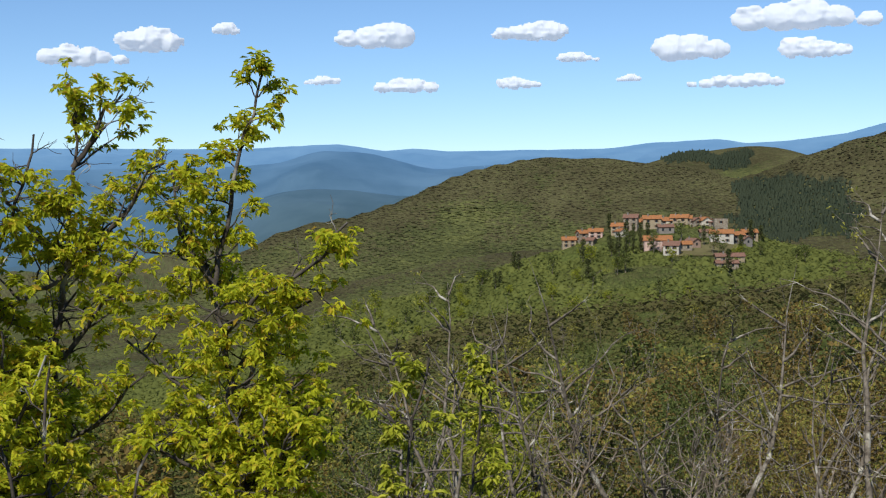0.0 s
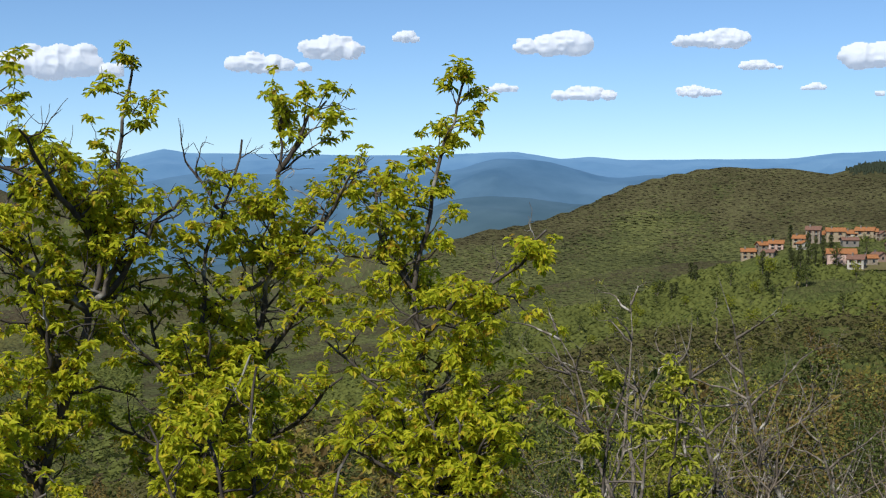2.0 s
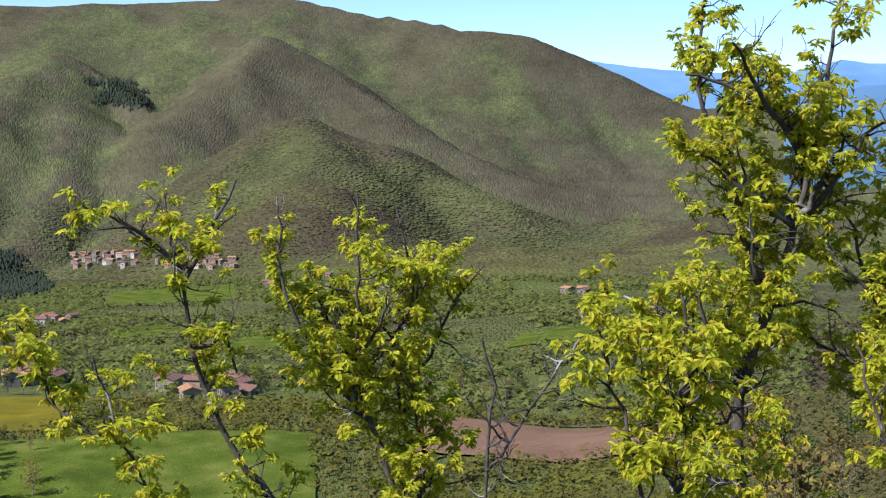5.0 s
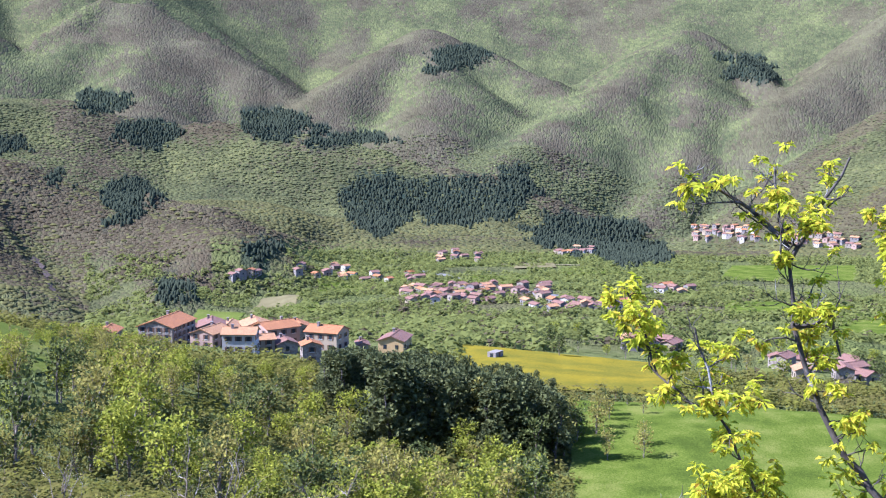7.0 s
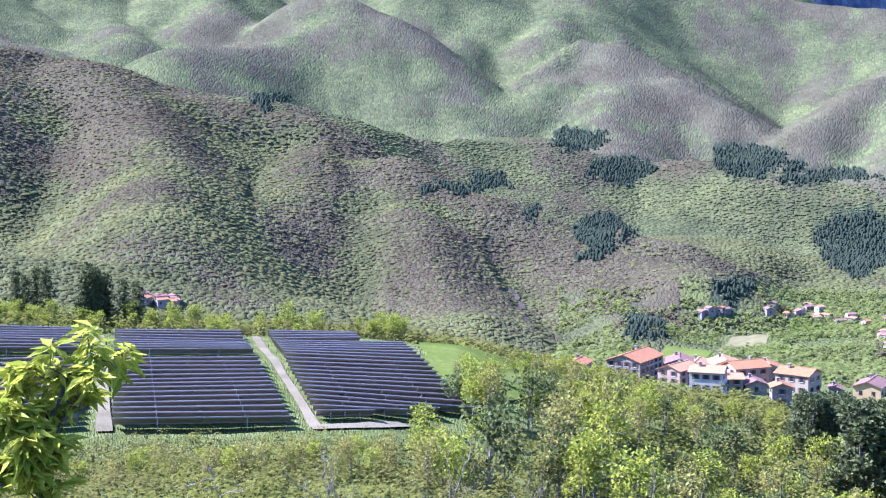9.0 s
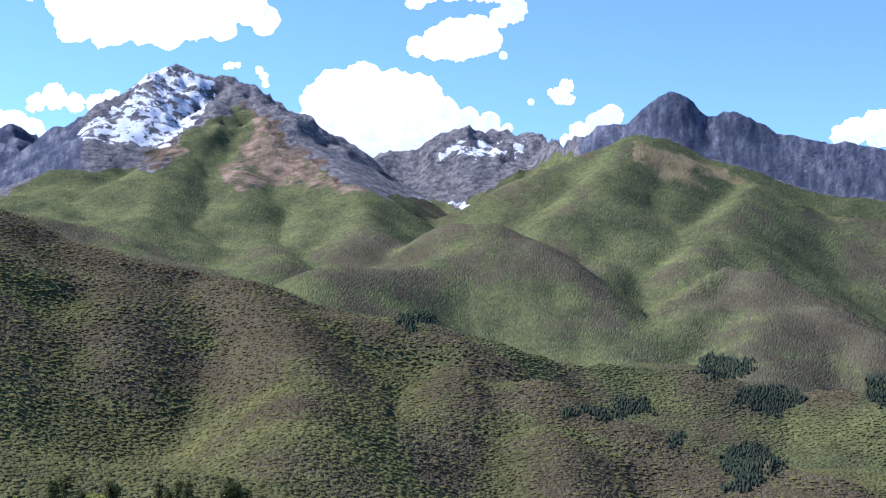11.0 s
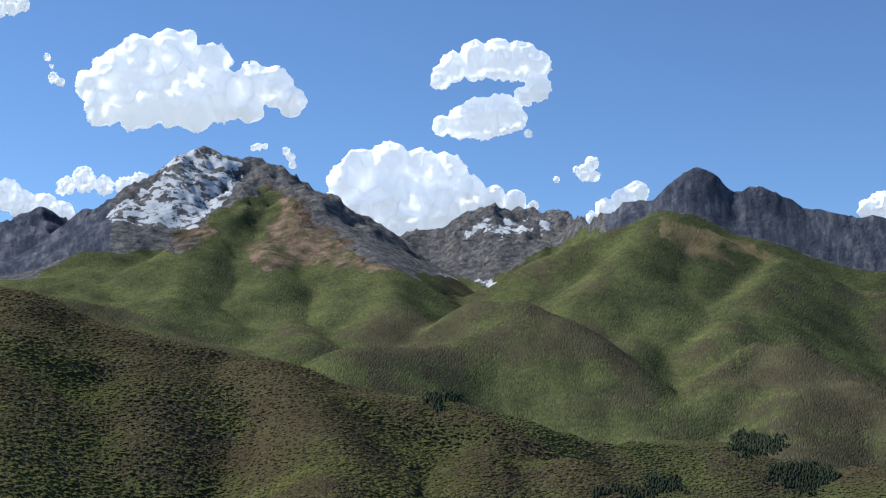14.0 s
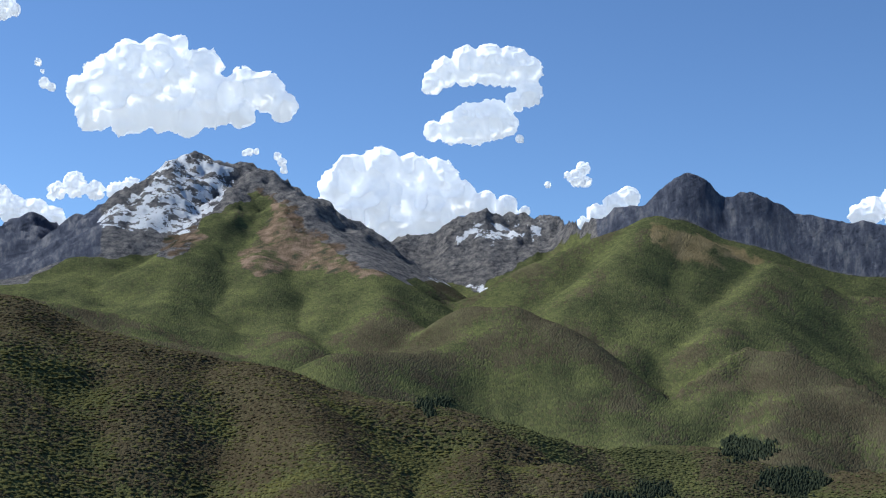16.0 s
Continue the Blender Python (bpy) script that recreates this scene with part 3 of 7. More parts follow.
    Z += crag * ((1 - np.abs(2 * fbm(X / 120, Y / 120, 6, 31) - 1) * 1.5) - 0.6) * 48
    Z += crag * (1 - np.abs(2 * fbm(X / 42, Y / 42, 4, 37) - 1) * 2) * 15
    Z[-1] = Z[0]
    return X, Y, Z


GX, GY, GZ = lay_of_land()


def height(x, y):
    """Height of the ground at a place, from the sheet itself."""
    r = np.hypot(x, y)
    az = np.degrees(np.arctan2(y, x))
    az = np.where(az < -30, az + 360, az)
    j = np.clip(np.searchsorted(AZ, az) - 1, 0, len(AZ) - 2)
    i = np.clip(np.searchsorted(RAD, r) - 1, 0, len(RAD) - 2)
    u = (az - AZ[j]) / (AZ[j + 1] - AZ[j])
    v = (r - RAD[i]) / (RAD[i + 1] - RAD[i])
    return (GZ[j, i] * (1 - u) + GZ[j + 1, i] * u) * (1 - v) + (GZ[j, i + 1] * (1 - u) + GZ[j + 1, i + 1] * u) * v


def on_ground(az, r, lift=0.0):
    p = place(az, r)
    p.z = float(height(np.array(p.x), np.array(p.y))) + lift
    return p


# highest sight line over all nearer ground, to know which slopes face the viewpoint
SIGHT = np.maximum.accumulate(np.degrees(np.arctan2(GZ - EYE_Z, np.maximum(RAD[None], 1.0))), axis=1)


# ---------------------------------------------------------------- pine stands, as patches (azimuth, elevation, half width, half height)
PINES = [(75.48, -0.47, 0.98, 0.53), (73.36, -1.85, 1.21, 0.58), (68.28, -1.42, 1.36, 0.58), (65.09, -2.0, 1.9, 0.3), (74.26, -4.3, 1.15, 0.8), (74.4, -5.1, 0.7, 0.4), (63.9, -4.7, 1.6, 1.2), (60.2, -4.5, 2.5, 1.05), (58.1, -3.76, 0.9, 0.45), (55.2, -5.9, 2.3, 0.75), (52.9, -6.7, 1.5, 0.5), (79.12, -2.22, 0.7, 0.32), (80.96, -2.33, 0.8, 0.2), (88.14, 1.29, 0.5, 0.2), (77.33, -3.59, 0.33, 0.32), (68.8, -6.75, 0.6, 0.62), (72.6, -8.2, 0.7, 0.5), (48.5, 0.93, 1.1, 0.5), (60.46, 1.3, 1.3, 0.45), (-11.24, 1.46, 1.6, 0.3), (-14.6, -0.5, 2.6, 1.2)]


def inside(az, el, patches):
    hit = np.zeros(len(az), bool)
    az, el = az + (fbm(az * 1.4, el * 2.8, 4, 91) - 0.5) * 2.0, el + (fbm(az * 1.3, el * 2.6, 4, 95) - 0.5) * 1.0
    for a, e, wa, we in patches:
        hit |= ((az - a) / wa) ** 2 + ((el - e) / we) ** 2 < 1
    return hit


def rise(az, r, z):
    """How far up its own slope a place lies: 0 in the valley, 1 on the crest."""
    KR, KZ = KNOTS
    top, low = KZ.copy(), KZ.copy()
    for k in range(len(KZ) - 2, -1, -1):
        top[k] = np.where(KZ[k] >= KZ[k + 1], KZ[k], top[k + 1])
    for k in range(1, len(KZ)):
        low[k] = np.where(KZ[k] <= KZ[k - 1], KZ[k], low[k - 1])
    j = np.clip(np.searchsorted(AZ, az), 0, len(AZ) - 1)
    k = np.clip((KR[:, j] < r[None]).sum(0) - 1, 0, len(KR) - 2)
    up = KZ[k + 1, j] > KZ[k, j]
    hi = np.where(up, top[k + 1, j], KZ[k, j])
    lo = np.where(up, low[k, j], KZ[k + 1, j])
    return np.clip((z - lo) / np.maximum(hi - lo, 5.0), 0, 1.2)


def sunny(x, y):
    """How far the ground leans towards the sun lamp's azimuth, -1 to 1."""
    e = 60.0
    gx = (height(x + e, y) - height(x - e, y)) / (2 * e)
    gy = (height(x, y + e) - height(x, y - e)) / (2 * e)
    lean = -(gx * math.cos(radians(160)) + gy * math.sin(radians(160)))
    return np.clip(lean / 0.4, -1, 1)


def dampness(x, y):
    """0 on the dry spurs, 1 along the streams."""
    r, az = np.hypot(x, y), np.degrees(np.arctan2(y, x))
    az = np.where(az < -30, az + 360, az)
    j = np.clip(np.searchsorted(AZ, az), 0, len(AZ) - 1)
    i = np.clip(np.searchsorted(RAD, r), 0, len(RAD) - 1)
    return DAMP[0][j, i]


def bare_share(x, y, z, az, r, el):
    """Share of trees still bare: more towards the crests, less in the damp gullies and the valley."""
    b = 0.02 + 0.66 * rise(az, r, z) ** 1.1 - 0.55 * dampness(x, y) + (fbm(x / 360, y / 360, 3, 77) - 0.5) * 1.5 + (fbm(x / 70, y / 70, 4, 78) - 0.5) * 1.7
    b = b + np.where(az < 24, 0.36, np.where((az < 45) & (r > 2950), 0.35, 0.0)) + 0.26 * np.clip((az - 72) / 8, 0, 1) * (r > 1000) * (r < 1950) + 0.3 * np.clip((az - 88) / 8, 0, 1) * (r > 1300) * (r < 1950)
    broad = 0.34 + 0.3 * rise(az, r, z) - 0.6 * dampness(x, y) + (fbm(x / 420, y / 420, 3, 79) - 0.5) * 1.3 + (fbm(x / 60, y / 60, 4, 78) - 0.5) * 1.3
    b = np.where((r > 1950) & (r < 2950) & (az > 24), broad + np.where(az < 45, 0.3, 0.0), b)
    b = np.where((r > 2900) & (az > 72), b - 0.4, b)
    vale = (r < 1450) & (az > 20) & (el < -6.6) & (az < 76)
    b = np.where(vale | ((r < 800) & (az < 20)), b - 0.4, b)
    return np.clip((b - 0.1) * 1.9, 0.04, 0.96)


# what lies bare on the high mountains: outlines in azimuth and elevation
RUST_FACE = [(95.7, 10.68), (94.4, 9.76), (93.2, 8.84), (91.5, 7.55), (90.1, 6.14), (91.5, 6.60), (93.4, 6.77), (95.6, 6.59), (96.6, 7.46), (95.4, 7.96), (95.2, 9.15)]
ROCK_FACE = [(107.7, 9.10), (104.9, 10.40), (103.1, 10.04), (98.1, 13.52), (95.7, 12.80), (93.5, 10.85), (91.3, 9.58), (87.7, 10.21), (85.8, 10.92), (81.9, 10.17), (80.0, 10.84), (78.4, 10.34), (79.4, 8.99), (81.7, 8.27), (83.8, 7.41), (85.5, 6.58), (86.2, 6.03), (87.9, 6.39), (89.8, 6.42), (91.0, 6.84), (92.5, 7.83), (94.2, 8.99), (95.5, 10.21), (97.3, 8.91), (98.8, 7.41), (101.2, 7.22), (103.6, 6.97), (105.4, 5.92), (107.5, 5.61)]
ROCK_WALL = [(81.0, 7.0), (81.2, 10.16), (77.31, 12.5), (62, 10.8), (62, 4.0), (73.97, 5.5), (79.0, 8.5)]
SNOW_FACE = [(102.1, 8.51), (101.2, 9.54), (99.7, 10.84), (98.5, 11.59), (97.3, 11.21), (96.0, 10.97), (97.0, 9.81), (97.6, 8.43), (99.8, 7.96), (101.2, 8.22)]
SNOW_BOWL = [(87.7, 8.35), (86.2, 9.01), (84.2, 8.77), (82.9, 8.88), (83.8, 8.24), (86.0, 7.94), (87.6, 7.77)]
SCREE_BASE = [(100.0, 7.72), (97.3, 8.91), (97.4, 8.34), (98.6, 7.41), (99.6, 7.27)]
SADDLE_SNOW = [(88.4, 6.62), (85.5, 6.34), (85.8, 5.91), (87.9, 6.29)]
STRAW_TOP = [(79.3, 8.99), (78.1, 8.85), (76.0, 8.12), (73.8, 6.99), (75.4, 7.21), (74.8, 6.38), (77.8, 6.75), (79.0, 7.99)]


def within(az, el, outline):
    hit = np.zeros(az.shape, bool)
    for (a0, e0), (a1, e1) in zip(outline, outline[1:] + outline[:1]):
        cross = (e0 > el) != (e1 > el)
        hit ^= cross & (az < a0 + (el - e0) / (e1 - e0 if e1 != e0 else 1e-9) * (a1 - a0))
    return hit


def spread(v, n):
    """Softens a map of the land."""
    for _ in range(n):
        q = np.pad(v, 1, mode="edge")
        v = (q[1:-1, 1:-1] * 2 + q[2:, 1:-1] + q[:-2, 1:-1] + q[1:-1, 2:] + q[1:-1, :-2]) / 6
    return v


def build_ground():
    na, nr = GX.shape
    verts = np.stack([GX, GY, GZ], -1).reshape(-1, 3)
    j, i = np.meshgrid(np.arange(na - 1), np.arange(nr - 1), indexing="ij")
    a = (j * nr + i).ravel()
    faces = np.stack([a, a + 1, a + nr + 1, a + nr], 1)
    jj, ii = j.ravel(), i.ravel()
    rad, az = RAD[ii], AZ[jj]
    hill = along(HILL, AZ)[0][jj] + 60
    hill = np.where(az < -7.5, 2620, hill)
    beyond = ((rad > hill) & (az < 8.5)) | ((rad > 2300) & (az >= 8.5) & (az < 21)) | ((rad > 3420) & (az >= 21) & (az < 40))
    x, y, z = verts.T
    r = np.hypot(x, y)
    azv = np.repeat(AZ, nr)
    elv = np.degrees(np.arctan2(z - EYE_Z, np.maximum(r, 1)))
    maps = {"bare_share": bare_share(x, y, z, azv, r, elv), "pine_share": inside(azv, elv, PINES).astype(float) * (r > 600)}
    open_slope = (azv < 16) & (azv > -16) & (r > 430) & (r < 840)
    maps["fresh_lit_share"] = np.where(open_slope, np.clip(1.1 - 1.2 * np.abs(fbm(x / 130, y / 130, 3, 41) - 0.5) * 2, 0, 1), 0.0)
    maps["fresh_lit_share"] = np.maximum(maps["fresh_lit_share"], np.where((azv < 24) & (r >= 840), 0.18, 0.0))
    dell = (r < 1500) & (r > 430) & (azv > 20) & (elv < -6.4) & (azv < 71 + 4 * (fbm(x / 60, y / 60, 3, 44) - 0.5))
    maps["fresh_lit_share"] = np.maximum(maps["fresh_lit_share"], np.where(dell, 0.75 * np.clip(fbm(x / 90, y / 90, 4, 43) * 2 - 0.45, 0, 1), 0.0))
    # sunward slopes greened: earlier leaf, and their lit side put into the colour
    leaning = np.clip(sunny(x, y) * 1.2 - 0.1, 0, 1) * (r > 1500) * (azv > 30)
    maps["fresh_lit_share"] = np.maximum(maps["fresh_lit_share"], 0.09 * leaning)
    high = r > 2900
    def bare(outlines, soft, also=True):
        hit = np.zeros(len(r), bool)
        for outline in outlines:
            hit |= within(azv + (fbm(x / 90, y / 90, 4, 81) - 0.5) * 2.2, elv + (fbm(x / 90, y / 90, 4, 82) - 0.5) * 0.9, outline)
        return spread((hit & high & also).astype(float).reshape(na, nr), soft).ravel()
    maps["rock_share"] = np.maximum(bare([ROCK_FACE], 2), bare([ROCK_WALL], 1, r > 3560))
    # where the far walls carry painted shade
    maps["wall_shade_share"] = spread(((r > 3560) & ((azv < 81.2) | (azv > 102.0)) & (azv > 40)).astype(float).reshape(na, nr), 3).ravel()
    maps["rust_share"] = bare([RUST_FACE, SCREE_BASE], 2)
    maps["snow_share"] = bare([SNOW_FACE, SNOW_BOWL, SADDLE_SNOW], 1)
    maps["straw_share"] = bare([STRAW_TOP], 2, r < 3560)
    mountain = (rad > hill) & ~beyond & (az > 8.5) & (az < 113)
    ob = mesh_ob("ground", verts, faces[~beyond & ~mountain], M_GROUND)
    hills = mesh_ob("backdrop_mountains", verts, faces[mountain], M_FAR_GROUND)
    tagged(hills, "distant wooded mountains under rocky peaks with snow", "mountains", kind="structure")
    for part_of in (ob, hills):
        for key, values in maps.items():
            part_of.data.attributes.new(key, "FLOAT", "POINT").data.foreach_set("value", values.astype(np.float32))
    tagged(ob, "wooded valley and mountain land with bare rock and snow on its peaks", "ground", kind="structure")
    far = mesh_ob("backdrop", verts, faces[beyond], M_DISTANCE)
    tagged(far, "wooded ridges far off under the horizon, blue with painted haze", "distant ridges", kind="structure")


build_ground()

def tufts(name, x, y, z, size, tall, k, material, rng, label="", category="woods", kind="stuff", clump=0.85):
    """Many tree crowns in one mesh, each a loose dome of k leafy clumps."""
    n = len(x)
    a = rng.uniform(0, 2 * np.pi, (n, k))
    up = rng.uniform(-0.15, 1.0, (n, k))
    flat = np.sqrt(np.maximum(0.0, 1 - up * up))
    d = np.stack([np.cos(a) * flat, np.sin(a) * flat, up], -1)
    s = size[:, None, None]
    stretch = np.stack([np.ones(n), np.ones(n), tall], -1)[:, None]
    c = np.stack([x, y, z], -1)[:, None] + d * s * rng.uniform(0.65, 1.0, (n, k, 1)) * stretch
    nrm = d * 0.6 + np.array((0, 0, 0.6)) + rng.normal(0, 0.22, (n, k, 3))
    nrm /= np.linalg.norm(nrm, axis=-1, keepdims=True)
    e1 = np.cross(nrm, rng.normal(0, 1, (n, k, 3)))
    e1 /= np.maximum(np.linalg.norm(e1, axis=-1, keepdims=True), 1e-6)
    e2 = np.cross(nrm, e1)
    s = s * rng.uniform(0.45, 0.95, (n, k, 1)) * clump
    tri = np.stack([c + e1 * s, c - e1 * s * 0.5 + e2 * s * 0.87, c - e1 * s * 0.5 - e2 * s * 0.87], 2)
    faces = np.arange(n * k * 3).reshape(-1, 3)
    ob = mesh_ob(name, tri.reshape(-1, 3), faces, material, smooth=False)
    return tagged(ob, label, category, kind=kind)


def scatter(r0, r1, spacing, rng, a0=-29.0, a1=112.0):
    """Jittered places over a ring of land, at an even spacing over the ground."""
    xs, ys = [], []
    r = r0
    while r < r1:
        step = spacing(r)
        n = int(radians(a1 - a0) * r / step)
        a = np.radians(a0) + (np.arange(n) + rng.uniform(-0.45, 0.45, n) + 0.5) * step / r
        rr = r + rng.uniform(-0.5, 0.5, n) * step
        xs.append(rr * np.cos(a))
        ys.append(rr * np.sin(a))
        r += step * 0.9
    return np.concatenate(xs), np.concatenate(ys)


def seen_from(x, y, z):
    """True where the ground faces the viewpoint and nothing nearer covers it."""
    r = np.hypot(x, y)
    az = np.degrees(np.arctan2(y, x))
    el = np.degrees(np.arctan2(z - EYE_Z, r))
    j = np.clip(np.searchsorted(AZ, np.where(az < -30, az + 360, az)), 0, len(AZ) - 1)
    i = np.clip(np.searchsorted(RAD, r) - 3, 0, len(RAD) - 1)
    return az, el, el > SIGHT[j, i] - 0.25


def canopy(name, x, y, z, size, tall, material, rng, label, category="woods", taper=0.72, sides=4):
    """Closed woodland in one mesh: an uneven leafy head for each tree."""
    n = len(x)
    t = (np.arange(sides) / sides * 2 * np.pi)[None] + rng.uniform(0, 6.28, (n, 1)) + rng.normal(0, 0.15, (n, sides))
    rings = []
    for radius, up in ((1.0, -0.35), (taper, 0.52)):
        q = radius * rng.uniform(0.72, 1.25, (n, sides))
        rings.append(np.stack([q * np.cos(t), q * np.sin(t), up + rng.normal(0, 0.09, (n, sides))], -1))
    tip = np.concatenate([rng.normal(0, 0.14, (n, 1, 2)), rng.uniform(0.88, 1.08, (n, 1, 1))], -1)
    v = np.concatenate([*rings, tip], 1)
    v = v * np.stack([size, size, size * tall], -1)[:, None] + np.stack([x, y, z], -1)[:, None]
    k = np.arange(sides)
    k2 = (k + 1) % sides
    f = np.concatenate([np.stack([k, k2, k2 + sides], 1), np.stack([k, k2 + sides, k + sides], 1), np.stack([k + sides, k2 + sides, np.full(sides, 2 * sides)], 1)])
    faces = (f[None] + (np.arange(n) * (2 * sides + 1))[:, None, None]).reshape(-1, 3)
    return tagged(mesh_ob(name, v.reshape(-1, 3), faces, material), label, category, kind="stuff")


def build_far_woods():
    rng = np.random.default_rng(11)
    names = {"green": "spring_woods", "bare": "bare_woods"}
    labels = {"green": "woodland in fresh spring green over the hillsides", "bare": "brown woodland still bare over the upper slopes"}
    # loose trees of the valley floor and of the slope under the hilltop village
    x, y = scatter(430, 1450, lambda r: 5.6 + 0 * r, rng)
    z = height(x, y)
    r = np.hypot(x, y)
    az, el, seen = seen_from(x, y, z + 5)
    vale = (r < 1450) & (az > 20) & (el < -6.6) & (az < 76)
    hilltop = (az < 16) & (az > -16) & (r < 840)
    rest = (r < 900) & ~vale & ~hilltop
    keep = (seen | (rng.random(len(x)) < 0.06)) & ~in_fields(az, r) & ~inside(az, el, PINES)
    keep &= (vale & (rng.random(len(x)) < 0.85 * (fbm(x / 60, y / 60, 3, 51) > 0.43))) | rest
    bare = rng.random(len(x)) < bare_share(x, y, z, az, r, el) * np.where(vale | hilltop, 0.12, 1.0)
    size = 5.6 * rng.uniform(0.3, 0.75, len(x)) ** np.where(vale, 0.8, 1.0) * np.where(vale, 1.0, np.clip(1 - (r - 550) / 900, 0.55, 1.0))
    for key, mask in (("bare", keep & bare), ("green", keep & ~bare)):
        tall = rng.uniform(0.5, 0.9, mask.sum()) * np.where(vale[mask], rng.uniform(0.9, 2.0, mask.sum()), 0.85)
        tufts(names[key], x[mask], y[mask], z[mask] + size[mask] * tall * 0.1, size[mask], tall, 12, {"green": M_VALE, "bare": M_BARE}[key], rng, labels[key], clump=0.58)
    # closed woods on the hill of the village
    x, y = scatter(420, 840, lambda r: 4.3 + 0 * r, rng, -22, 17)
    z = height(x, y)
    r = np.hypot(x, y)
    az, el, seen = seen_from(x, y, z + 4)
    keep = seen & ~in_fields(az, r) & (fbm(x / 45, y / 45, 3, 52) > 0.36)
    s = 4.3 * rng.uniform(0.3, 0.8, len(x))
    canopy("spring_woods", x[keep], y[keep], z[keep], s[keep], rng.uniform(0.4, 0.9, keep.sum()), M_VALE, rng, labels["green"])
    tufts("spring_woods", x[keep], y[keep], z[keep], s[keep] * 1.1, rng.uniform(0.5, 1.4, keep.sum()), 10, M_VALE, rng, labels["green"], clump=0.42)
    # closed woods on the hillsides
    for ring, (r0, r1, spacing) in enumerate(((880, 1750, lambda r: 3.8 + r * 0.0012), (1750, 2080, lambda r: 5.6 + 0 * r))):
        x, y = scatter(r0, r1, spacing, rng)
        z = height(x, y)
        r = np.hypot(x, y)
        az, el, seen = seen_from(x, y, z + 4)
        beyond = ((r > np.where(az < -7.5, 2620, along(HILL, az)[0] + 60)) & (az < 8.5)) | ((r > 2300) & (az >= 8.5) & (az < 21)) | ((r > 3420) & (az < 40))
        vale = (r < 1450) & (az > 20) & (el < -6.6) & (az < 76)
        line = 480 + (fbm(x / 170, y / 170, 4, 8) - 0.5) * 240
        open_rock = np.zeros(len(x), bool)
        for outline in (RUST_FACE, ROCK_FACE, STRAW_TOP):
            open_rock |= within(az, el, outline) & (r > 2900)
        keep = ~beyond & seen & ~vale & (z < line) & ~in_fields(az, r) & ~inside(az, el, PINES) & (~open_rock | (rng.random(len(x)) < 0.08)) & (rng.random(len(x)) < 0.9)
        share = bare_share(x, y, z, az, r, el)
        bare = rng.random(len(x)) < share * np.where(az > 40, 0.82, 1.0)
        size = spacing(r) * rng.uniform(0.42, 0.82, len(x))
        for key, mask in (("bare", keep & bare & (rng.random(len(x)) < 0.85)), ("green", keep & ~bare)):
            s = size[mask] * (0.8 if key == "bare" else 1.0)
            tall = rng.uniform(0.19, 0.34, mask.sum())
            tall = tall * np.where(az[mask] < 24, 0.42, 1.0) * (0.7 if key == "bare" else 1.0)
            for side in (az[mask] < 24, az[mask] >= 24):
                if not side.any():
                    continue
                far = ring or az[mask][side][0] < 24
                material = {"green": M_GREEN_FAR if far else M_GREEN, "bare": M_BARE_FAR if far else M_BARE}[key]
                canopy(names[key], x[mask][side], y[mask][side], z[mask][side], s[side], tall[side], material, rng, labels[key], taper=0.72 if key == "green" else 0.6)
    # pine plantations: close-set, pointed
    x, y = scatter(850, 3300, lambda r: 2.6 + r * 0.0011, rng)
    z = height(x, y)
    az, el, seen = seen_from(x, y, z + 4)
    keep = seen & inside(az + rng.normal(0, 0.1, len(x)), el + rng.normal(0, 0.06, len(x)), PINES)
    x, y, z = x[keep], y[keep], z[keep]
    s = (1.2 + np.hypot(x, y) * 0.0006) * rng.uniform(0.75, 1.2, len(x))
    canopy("pine_woods", x, y, z + 0.6 * s, s, rng.uniform(1.2, 2.2, len(x)), M_PINE, rng, "dark stands of pine on the slopes", "pine woods", 0.6)


# open ground that stays free of wood: azimuth from, to, distance from, to
CLEAR = [(41, 55.5, 226, 318), (51.2, 60.4, 334, 462), (25, 37, 296, 390), (26.8, 32.6, 640, 730), (69.2, 72.3, 895, 1022), (67.2, 69.4, 985, 1090), (44, 49.5, 1150, 1330), (-12.4, -9.3, 670, 800), (-9.4, -5, 715, 800), (79.2, 101.8, 198, 328), (63, 75.6, 398, 470)]


def in_fields(az, r):
    hit = np.zeros(len(az), bool)
    for a0, a1, r0, r1 in CLEAR:
        hit |= (az > a0) & (az < a1) & (r > r0) & (r < r1)
    return hit


build_far_woods()


def build_scrub():
    """Low growth over the near slopes."""
    rng = np.random.default_rng(12)
    for r0, r1, gap, clumps, leaf in ((40, 110, 2.2, 34, 0.24), (110, 250, 2.8, 44, 0.215), (250, 430, 4.0, 28, 0.3)):
        x, y = scatter(r0, r1, lambda r: gap + 0 * r, rng)
        z = height(x, y)
        r, az = np.hypot(x, y), np.degrees(np.arctan2(y, x))
        keep = ~in_fields(az, r) & ~((az > 76) & (az < 82) & (r > 225) & (r < 372) & (rng.random(len(x)) < 0.85))
        keep &= (fbm(x / 14, y / 14, 3, 61) > 0.36) & ((r > 110) | (az < 28))
        x, y, z, az = x[keep], y[keep], z[keep], az[keep]
        s = gap * rng.uniform(0.35, 0.85, len(x))
        tall = rng.uniform(0.8, 1.7, len(x))
        dull = az + rng.normal(0, 3, len(x)) < 24
        for mask, material, label in ((dull, M_THICKET, "brown leafless thicket over the near slope"), (~dull, M_SCRUB, "dense low spring scrub over the near slope")):
            tufts("hillside_scrub", x[mask], y[mask], z[mask] + 0.1 * s[mask], s[mask], tall[mask], clumps, material, rng, label, "scrub", clump=leaf)


build_scrub()


